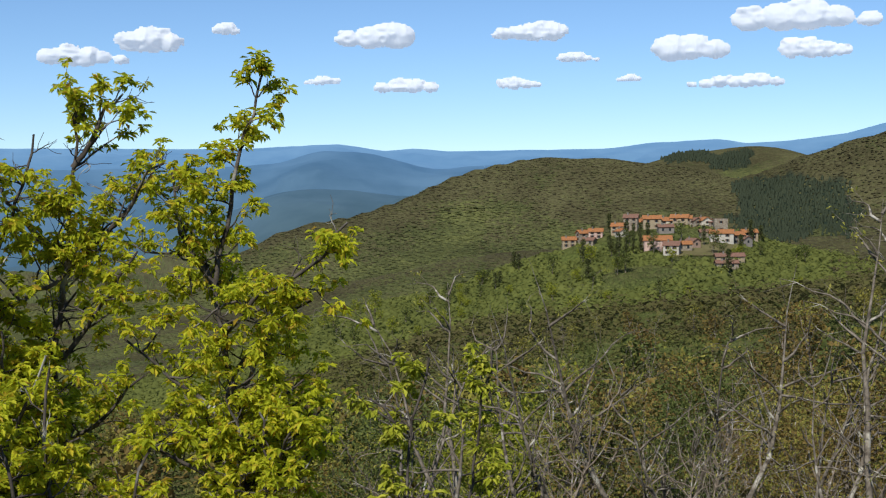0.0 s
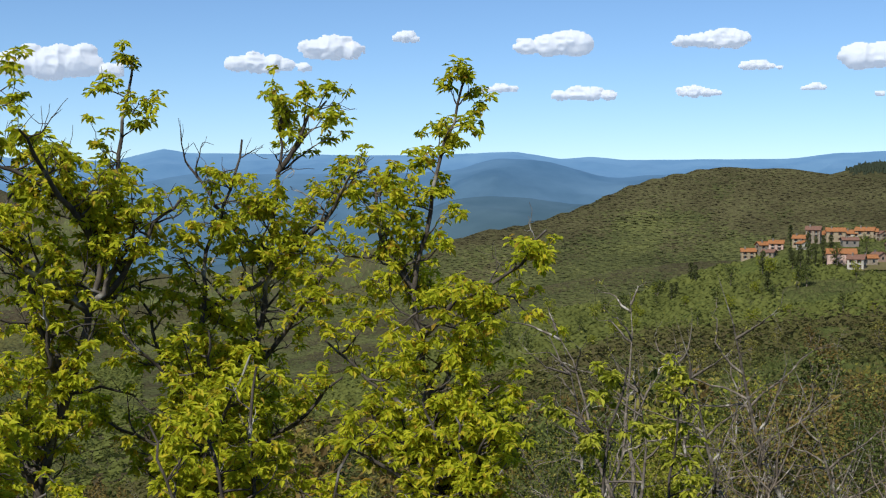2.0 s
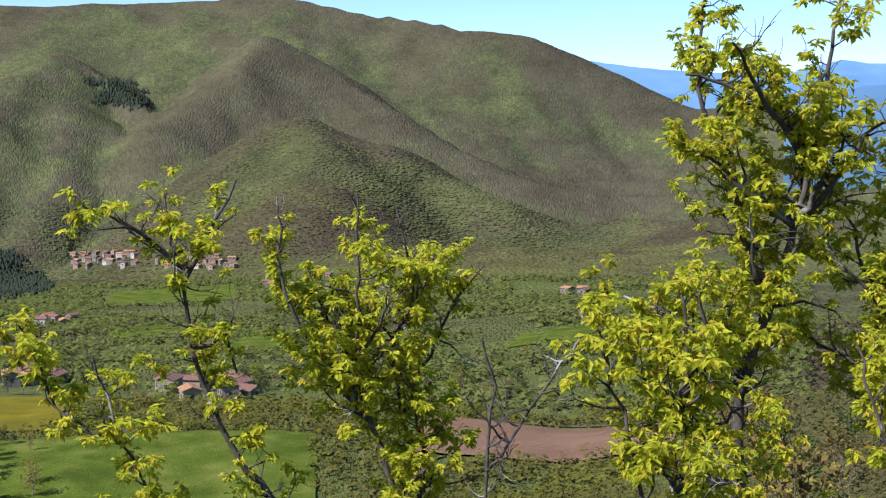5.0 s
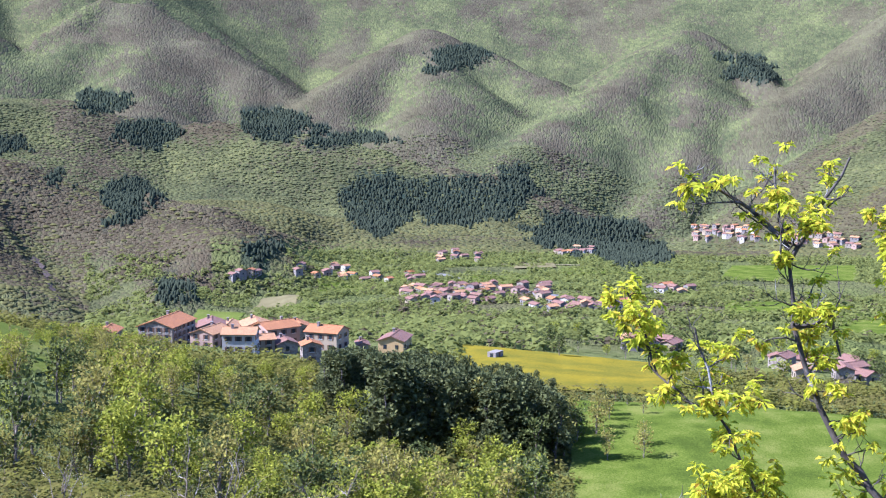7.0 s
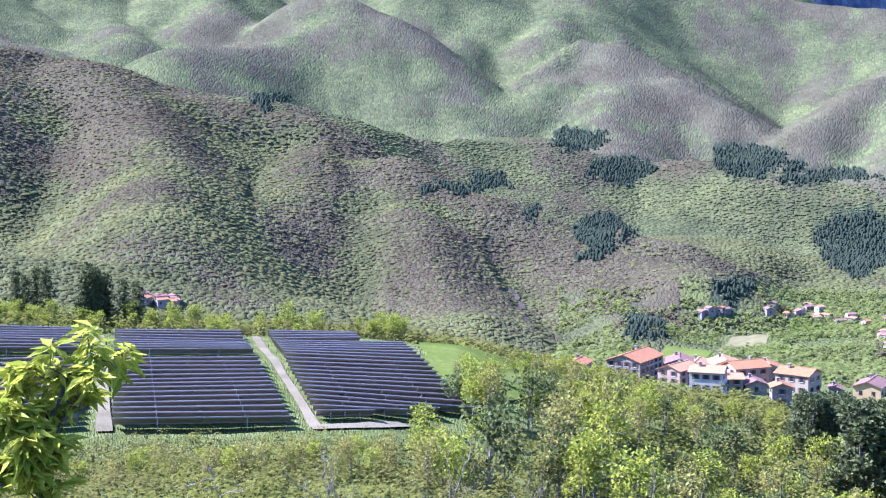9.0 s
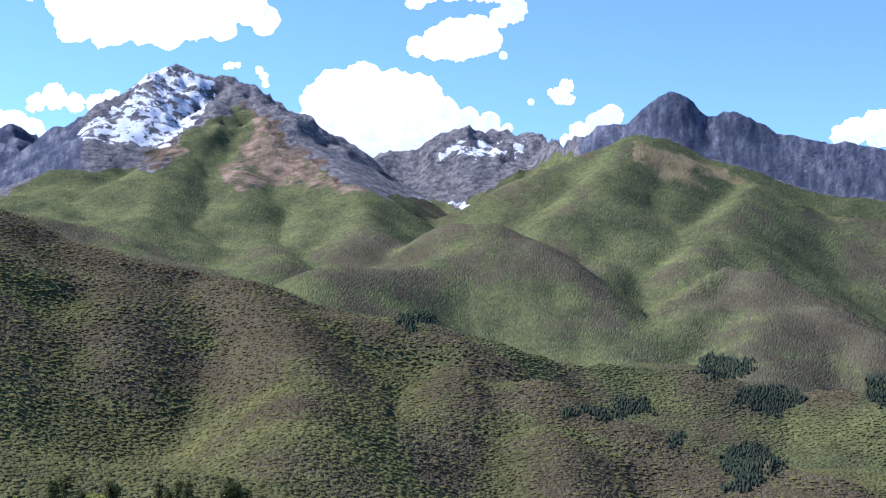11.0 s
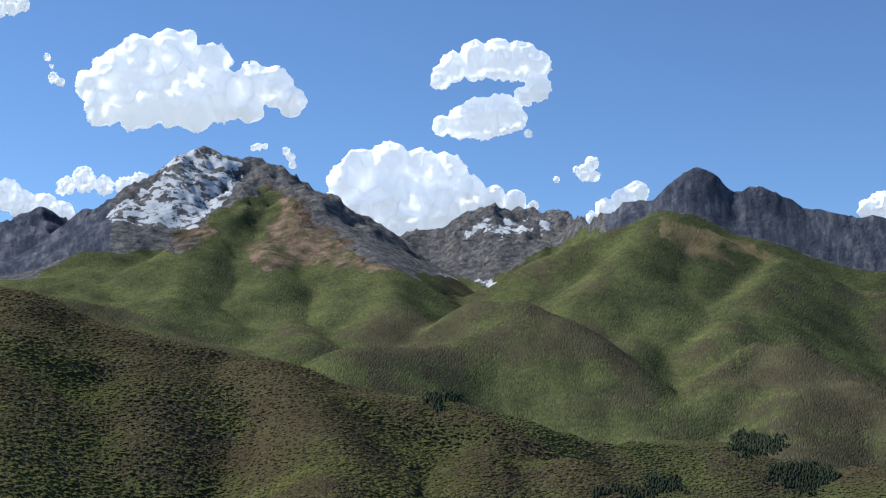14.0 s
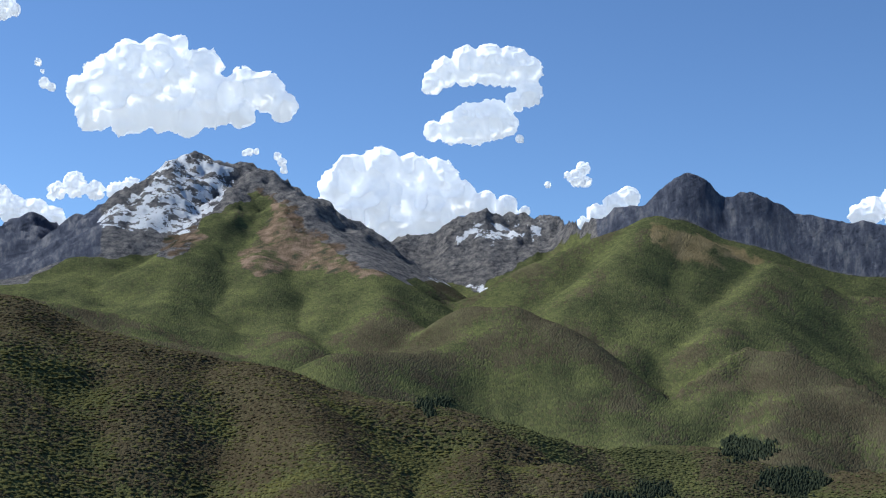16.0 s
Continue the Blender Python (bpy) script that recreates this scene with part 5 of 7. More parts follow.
# azimuth, elevation, turn, length, depth, height, wall, roof, storeys
house(on_ground(101.5, 300), 8, 10, 5, 3.0, "white", "pale", "low white plant hut beside the solar rows", flat=True, rows=1, cols=2, name="hut", group="huts")
house(ray_to(58.9, -11.3, 300), 30, 5, 3, 2.2, "grey", "pale", "small pale hut at the edge of the yellow field", flat=True, rows=1, cols=1, name="hut", group="huts")
HILL_HOUSES = [
    (-7.91, -1.07, 75, 9, 8, 8.5, "stone", "brown", 3),
    (-8.49, -1.17, 20, 9, 7, 6, "rose", "red", 2),
    (-9.37, -1.12, 95, 11, 8, 5, "ivory", "red", 2),
    (-10.10, -0.98, 80, 10, 7, 6, "stone", "red", 2),
    (-10.90, -1.08, 15, 11, 8, 5.5, "ivory", "red", 2),
    (-11.29, -1.31, 100, 9, 7, 5, "stone", "brown", 2),
    (-8.77, -1.50, 85, 12, 8, 7, "cream", "red", 2),
    (-9.92, -1.40, 70, 12, 8, 6.5, "cream", "red", 2),
    (-8.21, -1.36, 110, 10, 7, 5.5, "white", "red", 2),
    (-10.52, -1.45, 20, 9, 7, 5, "stone", "brown", 2),
    (-9.32, -1.69, 95, 10, 6, 4, "grey", "brown", 1),
    (-7.37, -1.69, 70, 8, 7, 5, "cream", "red", 2),
    (-7.51, -1.83, 20, 7, 6, 3.5, "white", "red", 1),
    (-5.31, -2.11, 90, 9, 7, 5, "cream", "red", 2),
    (-5.97, -1.97, 110, 10, 7, 5.5, "stone", "red", 2),
    (-6.44, -1.88, 80, 9, 7, 4.5, "rose", "red", 2),
    (-6.16, -2.18, 60, 8, 6, 3.5, "stone", "brown", 1),
    (-9.00, -2.44, 85, 16, 9, 6.5, "rose", "red", 2),
    (-9.60, -2.58, 70, 9, 8, 5.5, "white", "brown", 2),
    (-8.61, -2.34, 100, 8, 6, 5, "pink", "red", 2),
    (-10.06, -2.43, 95, 9, 6, 4, "stone", "red", 1),
    (-10.43, -2.29, 30, 8, 6, 4, "pink", "brown", 1),
    (-11.61, -2.10, 85, 14, 8, 6, "white", "red", 2),
    (-12.20, -2.14, 110, 9, 7, 5.5, "stone", "red", 2),
    (-12.72, -1.96, 95, 10, 7, 4.5, "cream", "red", 2),
    (-12.56, -2.19, 20, 8, 6, 4, "grey", "brown", 1),
    (-11.93, -2.89, 92, 16, 6, 3.4, "cream", "brown", 1),
    (-11.02, -1.87, 90, 9, 6, 3.5, "stone", "brown", 1),
    (-11.82, -3.17, 92, 12, 5, 3, "stone", "brown", 1),
]
WALL_WORDS = {"cream": "cream plastered", "stone": "rough stone", "pink": "pink plastered", "white": "white plastered", "yellow": "ochre plastered", "grey": "grey plastered", "ivory": "ivory plastered", "rose": "rose plastered"}
ROOF_WORDS = {"red": "red tiled", "pale": "sunbleached tiled", "brown": "weathered brown"}
for az, el, turn, w, d, h, wall, roof, rows in HILL_HOUSES:
    house(ray_to(az, el, 560, 812), turn, 0.86 * w, 0.86 * d, 0.86 * h, wall, roof, f"{WALL_WORDS[wall]} house with a {ROOF_WORDS[roof]} roof on the hilltop", rise=0.24 * d, rows=rows, cols=2, group="houses of the hilltop village")
house(ray_to(-11.57, -1.68, 560, 812), 85, 7.5, 7.5, 8, "stone", "red", "square roofless stone tower among the hilltop houses", flat=True, rows=2, cols=1, name="tower", group="houses of the hilltop village")

# clusters of the valley village: azimuth, elevation, spread, spread, houses
VALLEY = [(61.0, -8.75, 1.9, 0.33, 26), (58.0, -8.6, 1.3, 0.25, 8), (56.2, -9.15, 1.5, 0.2, 8), (54.2, -9.2, 0.7, 0.1, 4), (63.6, -8.0, 1.6, 0.2, 6), (66.3, -7.75, 1.2, 0.25, 8), (60.5, -7.1, 1.0, 0.25, 7), (55.4, -6.85, 0.9, 0.15, 7),
          (49.3, -5.95, 1.3, 0.28, 22), (45.6, -6.2, 1.6, 0.25, 16), (51.4, -8.4, 0.9, 0.15, 4), (69.5, -7.9, 0.6, 0.15, 3), (92.9, -7.15, 0.8, 0.18, 6), (29.6, -7.5, 0.4, 0.05, 2), (41.0, -7.0, 1.8, 0.3, 8), (45.2, -11.6, 1.8, 0.35, 7), (52.3, -10.8, 1.0, 0.1, 4)]


def build_valley_houses():
    rng = random.Random(5)
    done = []
    for az, el, wa, we, count in VALLEY:
        for _ in range(int(count * 1.5)):
            for _try in range(12):
                p = ray_to(az + rng.uniform(-wa, wa), el + rng.uniform(-we, we), 380)
                if all((p - q).length > 9 for q in done):
                    break
            done.append(p)
            wall = rng.choice(("white", "cream", "stone", "pink", "stone", "grey", "grey"))
            roof = rng.choice(("red", "brown", "brown", "pale", "brown"))
            house(p, rng.choice((0, 20, 90, 110, 60)) + rng.uniform(-8, 8), rng.uniform(6.5, 9.5), rng.uniform(5.5, 7), rng.uniform(3.2, 5.5), wall, roof,
                  f"{WALL_WORDS[wall]} house with a {ROOF_WORDS[roof]} roof in the valley", rows=1, cols=2, chimney=False, group="houses of the valley", blind_back=True)


build_valley_houses()

# ---------------------------------------------------------------- clouds
def cloud_material(name="cloud_vapour", body=(0.9, 0.89, 0.87), glow=0.27):
    """Part of the sky's backdrop: translucent, its scattered light painted in as glow."""
    n = Nodes(name, 1.0)
    n.b.inputs["Specular IOR Level"].default_value = 0.0
    n.leafy(body, 0.35)
    n.b.inputs["Emission Color"].default_value = (0.95, 0.96, 1.0, 1)
    n.b.inputs["Emission Strength"].default_value = glow
    return n.m


M_CLOUD = cloud_material()
M_CLOUD_THIN = cloud_material("thin_cloud_vapour", (0.55, 0.55, 0.57), 0.34)


def billows(x, y, seed, octaves=5):
    """Cauliflower noise about 0: round heads with sharp clefts."""
    total, amp, norm = 0.0, 1.0, 0.0
    for k in range(octaves):
        total = total + amp * (0.55 - np.abs(2 * vnoise(x * 2.0 ** k + 0.37 * k, y * 2.0 ** k, seed + 7 * k) - 1) * 1.4)
        norm += amp
        amp *= 0.6
    return total / norm


def cloud(lobes, seed, r=4770.0, material=None, step=0.04, wide=1.0, fray=0.62, grain=0.7):
    """A heap of billows, a closed shell with a ragged rim: lobes give azimuth, elevation and radius in degrees."""
    big = max(l[2] for l in lobes)
    pad = 1.5 * big * wide
    u = np.arange(min(l[0] for l in lobes) - pad, max(l[0] for l in lobes) + pad, step)
    v = np.arange(min(l[1] for l in lobes) - 1.5 * big, max(l[1] for l in lobes) + 1.5 * big, step)
    U, V = np.meshgrid(u, v, indexing="ij")
    size = max(0.25, grain * big)
    fine = max(0.16, 0.5 * grain * big)
    puff = billows(U / fine / wide ** 0.5, V / fine, seed + 3, 5)
    heads = billows(U / size / wide ** 0.5, V / size, seed, 2)
    body = np.full(U.shape, -1.0)
    for az, el, rad in lobes:
        d2 = ((U - az) / (rad * wide)) ** 2 + ((V - el) / rad) ** 2
        top = np.clip((1.35 - d2), -1, 2) * (0.4 + 0.6 * rad / big)
        h = np.clip(0.5 + 0.5 * (top - body) / 0.45, 0, 1)
        body = body * (1 - h) + top * h + 0.1 * h * (1 - h)
    fray = fray * (1.0 if big > 0.5 else 1.8)
    field = body + fray * (puff + 0.2) + 0.5 * fray * heads - 0.3
    # no gaps inside: clear sky is what can be reached from the rim
    solid = field > 0
    clear = np.zeros(U.shape, bool)
    clear[[0, -1]] = True
    clear[:, [0, -1]] = True
    for _ in range(sum(U.shape)):
        grown = clear.copy()
        grown[1:] |= clear[:-1]
        grown[:-1] |= clear[1:]
        grown[:, 1:] |= clear[:, :-1]
        grown[:, :-1] |= clear[:, 1:]
        clear = grown & ~solid
    field = np.where(clear, field, np.maximum(field, 0.05))
    deep = r * radians(big) * 0.75 * np.clip(body + 0.6 * fray * (heads + 0.25) - 0.2, 0, None) ** 0.8 * (0.95 + 0.3 * heads + 0.1 * puff)
    X = (r - deep) * np.cos(np.radians(U)), (r - deep) * np.sin(np.radians(U)), EYE_Z + r * np.tan(np.radians(V))
    Y = (r + 0.5 * deep + 2) * np.cos(np.radians(U)), (r + 0.5 * deep + 2) * np.sin(np.radians(U)), EYE_Z + r * np.tan(np.radians(V))
    verts = np.concatenate([np.stack(X, -1).reshape(-1, 3), np.stack(Y, -1).reshape(-1, 3)])
    k = np.arange(U.size).reshape(U.shape)
    quads = np.stack([k[:-1, :-1], k[1:, :-1], k[1:, 1:], k[:-1, 1:]], -1).reshape(-1, 4)
    full = (field.ravel()[quads] > 0).sum(1) >= 3
    quads = quads[full]
    faces = np.concatenate([quads, quads[:, ::-1] + U.size])
    used = np.unique(faces)
    remap = np.zeros(len(verts), np.int64)
    remap[used] = np.arange(len(used))
    return mesh_ob("cloud", verts[used], remap[faces], material or M_CLOUD)


def heap(az, el, wa, we, seed):
    """Lobes of a small flat-based cloud of that half width and half height."""
    rng = random.Random(seed)
    lobes = []
    n = max(3, int(1.3 * wa / we))
    peak = rng.uniform(-0.5, 0.3)
    for k in range(n):
        u = (k + 0.5) / n * 2 - 1
        room = max(0.2, 1 - abs((u - peak) / (1 + abs(peak))) ** 1.6)
        rad = we * rng.uniform(0.62, 0.8) * (0.4 + 0.6 * room)
        lobes.append((az - u * (wa - rad * 1.3), el - 0.85 * we + rad * rng.uniform(0.8, 1.0), rad))
        for _ in range(3):
            lobes.append((az - u * (wa - rad * 1.3) + rng.uniform(-1.2, 1.2) * rad, el - 0.8 * we + rad * rng.uniform(0.6, 1.7), rad * rng.uniform(0.3, 0.6)))
    return lobes


CLOUDS_WEST = [(14.65, 5.88, 2.0, 0.5), (12.05, 6.72, 1.6, 0.75), (8.9, 7.03, 0.6, 0.33), (2.85, 6.88, 1.95, 0.75), (-3.67, 6.93, 1.75, 0.52), (5.0, 4.86, 0.9, 0.22), (1.45, 4.72, 1.6, 0.42), (-3.3, 4.72, 1.1, 0.3), (-5.79, 5.73, 1.0, 0.24), (-10.44, 6.19, 1.8, 0.8), (-7.82, 4.82, 0.6, 0.18), (-12.15, 4.65, 2.2, 0.36), (-15.07, 7.3, 3.4, 0.8), (-15.4, 5.91, 1.6, 0.5), (23.0, 5.85, 3.0, 0.9), (35.8, 5.32, 1.0, 0.42), (29.42, 5.17, 0.5, 0.26)]
CLOUDS_SOUTH = [
    [(103.0, 13.94, 0.65), (102.1, 14.51, 0.83), (102.3, 13.12, 0.83), (101.0, 14.99, 0.97), (101.2, 13.60, 1.25), (99.8, 15.47, 0.88), (99.1, 15.97, 0.46), (99.5, 14.15, 1.52), (98.1, 14.87, 0.97), (97.6, 13.89, 1.11), (96.3, 14.29, 0.88), (95.4, 14.21, 0.83), (94.6, 13.60, 0.60), (96.4, 13.36, 0.60), (98.6, 13.15, 0.79)],
    [(88.2, 14.75, 0.46), (87.6, 15.22, 0.60), (86.7, 15.46, 0.74), (85.7, 15.50, 0.79), (84.8, 15.44, 0.79), (84.0, 15.15, 0.60), (84.0, 14.33, 0.55), (84.6, 13.94, 0.42)],
    [(88.1, 12.77, 0.42), (87.3, 12.87, 0.65), (86.5, 13.05, 0.83), (85.6, 13.22, 0.79), (85.0, 13.05, 0.51), (84.4, 12.38, 0.18)],
    [(92.8, 9.39, 0.55), (92.2, 10.16, 0.83), (91.6, 10.93, 0.74), (90.3, 10.95, 0.97), (89.1, 10.96, 0.79), (87.9, 10.68, 0.83), (90.1, 9.48, 1.52), (91.5, 9.03, 0.97), (87.0, 9.97, 0.74), (86.0, 9.59, 0.60), (85.0, 9.53, 0.46), (84.2, 9.34, 0.23), (88.2, 9.30, 1.06)],
    [(106.2, 9.30, 0.60), (105.5, 8.95, 0.55), (104.7, 8.85, 0.55), (103.9, 8.66, 0.46), (103.1, 8.47, 0.32)],
    [(103.8, 9.82, 0.32), (103.1, 10.08, 0.46), (102.3, 9.89, 0.35), (101.4, 9.88, 0.37), (100.8, 10.10, 0.35), (104.0, 9.57, 0.18)],
    [(79.8, 9.85, 0.46), (80.3, 9.48, 0.55), (81.1, 9.09, 0.51), (81.7, 8.86, 0.28)],
    [(81.7, 11.11, 0.28), (82.0, 10.76, 0.32), (81.6, 10.59, 0.23), (82.4, 10.89, 0.14), (83.2, 10.47, 0.12)],
    [(94.8, 11.58, 0.16), (94.6, 11.34, 0.18), (94.5, 11.01, 0.14)],
    [(104.8, 14.91, 0.14), (104.5, 14.11, 0.21), (104.2, 13.95, 0.16), (104.6, 14.56, 0.09)],
    [(106.3, 17.01, 0.51), (107.0, 16.85, 0.55), (105.8, 16.88, 0.23)],
    [(69.9, 9.05, 0.51), (70.5, 8.89, 0.37), (69.0, 9.10, 0.69)],
    [(96.0, 11.73, 0.16), (96.2, 11.67, 0.12), (95.7, 11.76, 0.12)],
]
for k, (az, el, wa, we) in enumerate(CLOUDS_WEST):
    tagged(cloud(heap(az, el, wa, we, 100 + k), 100 + k, 4560.0, M_CLOUD_THIN, 0.05, 1.7, 0.5, 1.1), "small white fair-weather cloud with a flat grey base", "cloud", "clouds")
for k, lobes in enumerate(CLOUDS_SOUTH):
    tagged(cloud(lobes, 200 + k), "heaped white cloud with a grey base over the peaks", "cloud", "clouds")

# ---------------------------------------------------------------- trees
def bark(name, a, b, pale=None):
    n = Nodes(name, 0.95)
    g = n.noise(9.0, 5.0, n.own)
    c = n.ramp(g, (0.3, a), (0.7, b))
    if pale:
        c = n.mix(n.span(n.noise(3.0, 3.0, n.own), 0.56, 0.68), c, pale)
    n.colour(c)
    n.bump(n.noise(30.0, 4.0, n.own), 0.6, 0.012)
    return n.m


M_BARK = bark("oak_bark", (0.035, 0.027, 0.021), (0.12, 0.1, 0.082), (0.34, 0.32, 0.28))
M_PALE_BARK = bark("pale_lichened_bark", (0.055, 0.042, 0.03), (0.24, 0.2, 0.155), (0.42, 0.38, 0.31))
M_TWIG = bark("pale_twig_bark", (0.1, 0.076, 0.054), (0.27, 0.215, 0.16), (0.42, 0.38, 0.32))


def leaf_material(name, tones, share, gloss=0.06):
    n = Nodes(name, 0.6)
    n.b.inputs["Specular IOR Level"].default_value = gloss
    n.leafy(n.ramp(n.isl, *tones), share)
    return n.m


M_OAK = leaf_material("young_oak_leaf", ((0.0, (0.3, 0.33, 0.018)), (0.3, (0.5, 0.53, 0.025)), (0.75, (0.7, 0.68, 0.04)), (0.95, (0.74, 0.6, 0.05)), (1.0, (0.46, 0.28, 0.04))), 0.62)
M_LIME = leaf_material("bright_new_leaf", ((0.0, (0.24, 0.27, 0.02)), (0.5, (0.42, 0.43, 0.035)), (1.0, (0.56, 0.52, 0.07))), 0.45)
M_BUSH = {"bright": leaf_material("bright_shrub_leaf", ((0.0, (0.15, 0.17, 0.018)), (0.5, (0.26, 0.275, 0.026)), (1.0, (0.38, 0.37, 0.045))), 0.4),
          "bud": leaf_material("opening_bud_leaf", ((0.0, (0.2, 0.19, 0.04)), (0.5, (0.32, 0.31, 0.06)), (1.0, (0.44, 0.38, 0.09))), 0.45),
          "olive": leaf_material("olive_bud_leaf", ((0.0, (0.16, 0.135, 0.035)), (0.5, (0.24, 0.21, 0.045)), (1.0, (0.33, 0.295, 0.06))), 0.35),
          "deep": leaf_material("deep_green_leaf", ((0.0, (0.055, 0.066, 0.02)), (0.5, (0.1, 0.116, 0.03)), (1.0, (0.15, 0.17, 0.045))), 0.3),
          "rust": leaf_material("rust_brown_leaf", ((0.0, (0.11, 0.075, 0.025)), (0.5, (0.18, 0.122, 0.035)), (1.0, (0.23, 0.17, 0.045))), 0.3),
          "pine": leaf_material("pine_needles", ((0.0, (0.05, 0.058, 0.022)), (0.5, (0.09, 0.102, 0.036)), (1.0, (0.16, 0.165, 0.055))), 0.25)}


class Wood:
    """Branches of one tree, gathered as tapered tubes."""

    def __init__(self):
        self.v, self.f, self.n = [], [], 0

    def tube(self, pts, r0, r1, sides=5):
        pts = np.asarray(pts, float)
        m = len(pts)
        d = np.gradient(pts, axis=0)
        d /= np.maximum(np.linalg.norm(d, axis=1), 1e-9)[:, None]
        ref = np.array((0.31, 0.17, 0.93)) if abs(d[0, 2]) < 0.85 else np.array((0.95, 0.2, 0.1))
        a = np.cross(d, ref)
        a /= np.maximum(np.linalg.norm(a, axis=1), 1e-9)[:, None]
        b = np.cross(d, a)
        rad = np.linspace(r0, r1, m)[:, None, None]
        t = np.arange(sides) / sides * 2 * np.pi
        ring = pts[:, None] + rad * (a[:, None] * np.cos(t)[None, :, None] + b[:, None] * np.sin(t)[None, :, None])
        self.v.append(ring.reshape(-1, 3))
        i, k = np.meshgrid(np.arange(m - 1), np.arange(sides), indexing="ij")
        k2 = (k + 1) % sides
        q = np.stack([i * sides + k, i * sides + k2, (i + 1) * sides + k2, (i + 1) * sides + k], -1).reshape(-1, 4) + self.n
        self.f.append(q)
        self.n += m * sides

    def build(self, name, material, parent, label=""):
        ob = mesh_ob(name, np.concatenate(self.v), np.concatenate(self.f), material)
        ob.parent = parent
        if label:
            tagged(ob, label)
        return ob


def crooked(rng, start, way, length, bends=5, wander=0.25, lift=0.1):
    """A wandering line from a start."""
    p, d = np.array(start, float), np.array(way, float)
    d /= np.linalg.norm(d)
    out = [p]
    for _ in range(bends):
        d = d + rng.normal(0, wander, 3) + (0, 0, lift)
        d /= np.linalg.norm(d)
        p = p + d * length / bends
        out.append(p)
    return np.array(out)


LEAF_V = np.array([(0, 0, 0), (0.6, -0.21, 0.07), (1, 0, -0.2), (0.6, 0.21, 0.07)])
LEAF_F = np.array([(0, 1, 2), (0, 2, 3)])


NARROW_V = np.array([(0, 0, 0), (0.45, -0.15, 0.06), (1, 0, -0.12), (0.45, 0.15, 0.06)])
CLUMP_V = np.array([(0, 0, 0), (0.5, -0.38, 0.08), (1, 0, -0.1), (0.5, 0.38, 0.08)])
CLUMP_F = np.array([(0, 1, 2), (0, 2, 3)])


def leaf_mesh(name, at, way, size, material, parent, rng, label="", shape=None):
    """Leaves with a folded blade: places, directions, lengths."""
    at, way, size = np.asarray(at), np.asarray(way), np.asarray(size)
    n = len(at)
    LV, LF = shape or (LEAF_V, LEAF_F)
    way = way / np.maximum(np.linalg.norm(way, axis=1), 1e-9)[:, None]
    side = np.cross(way, np.array((0, 0, 1.0)) + rng.normal(0, 0.35, (n, 3)))
    side /= np.maximum(np.linalg.norm(side, axis=1), 1e-9)[:, None]
    up = np.cross(side, way)
    V = at[:, None] + size[:, None, None] * (LV[None, :, :1] * way[:, None] + LV[None, :, 1:2] * side[:, None] + LV[None, :, 2:] * up[:, None])
    F = (LF[None] + (np.arange(n) * len(LV))[:, None, None]).reshape(-1, 3)
    ob = mesh_ob(name, V.reshape(-1, 3), F, material, smooth=False)
    if parent:
        ob.parent = parent
    if label:
        tagged(ob, label)
    return ob


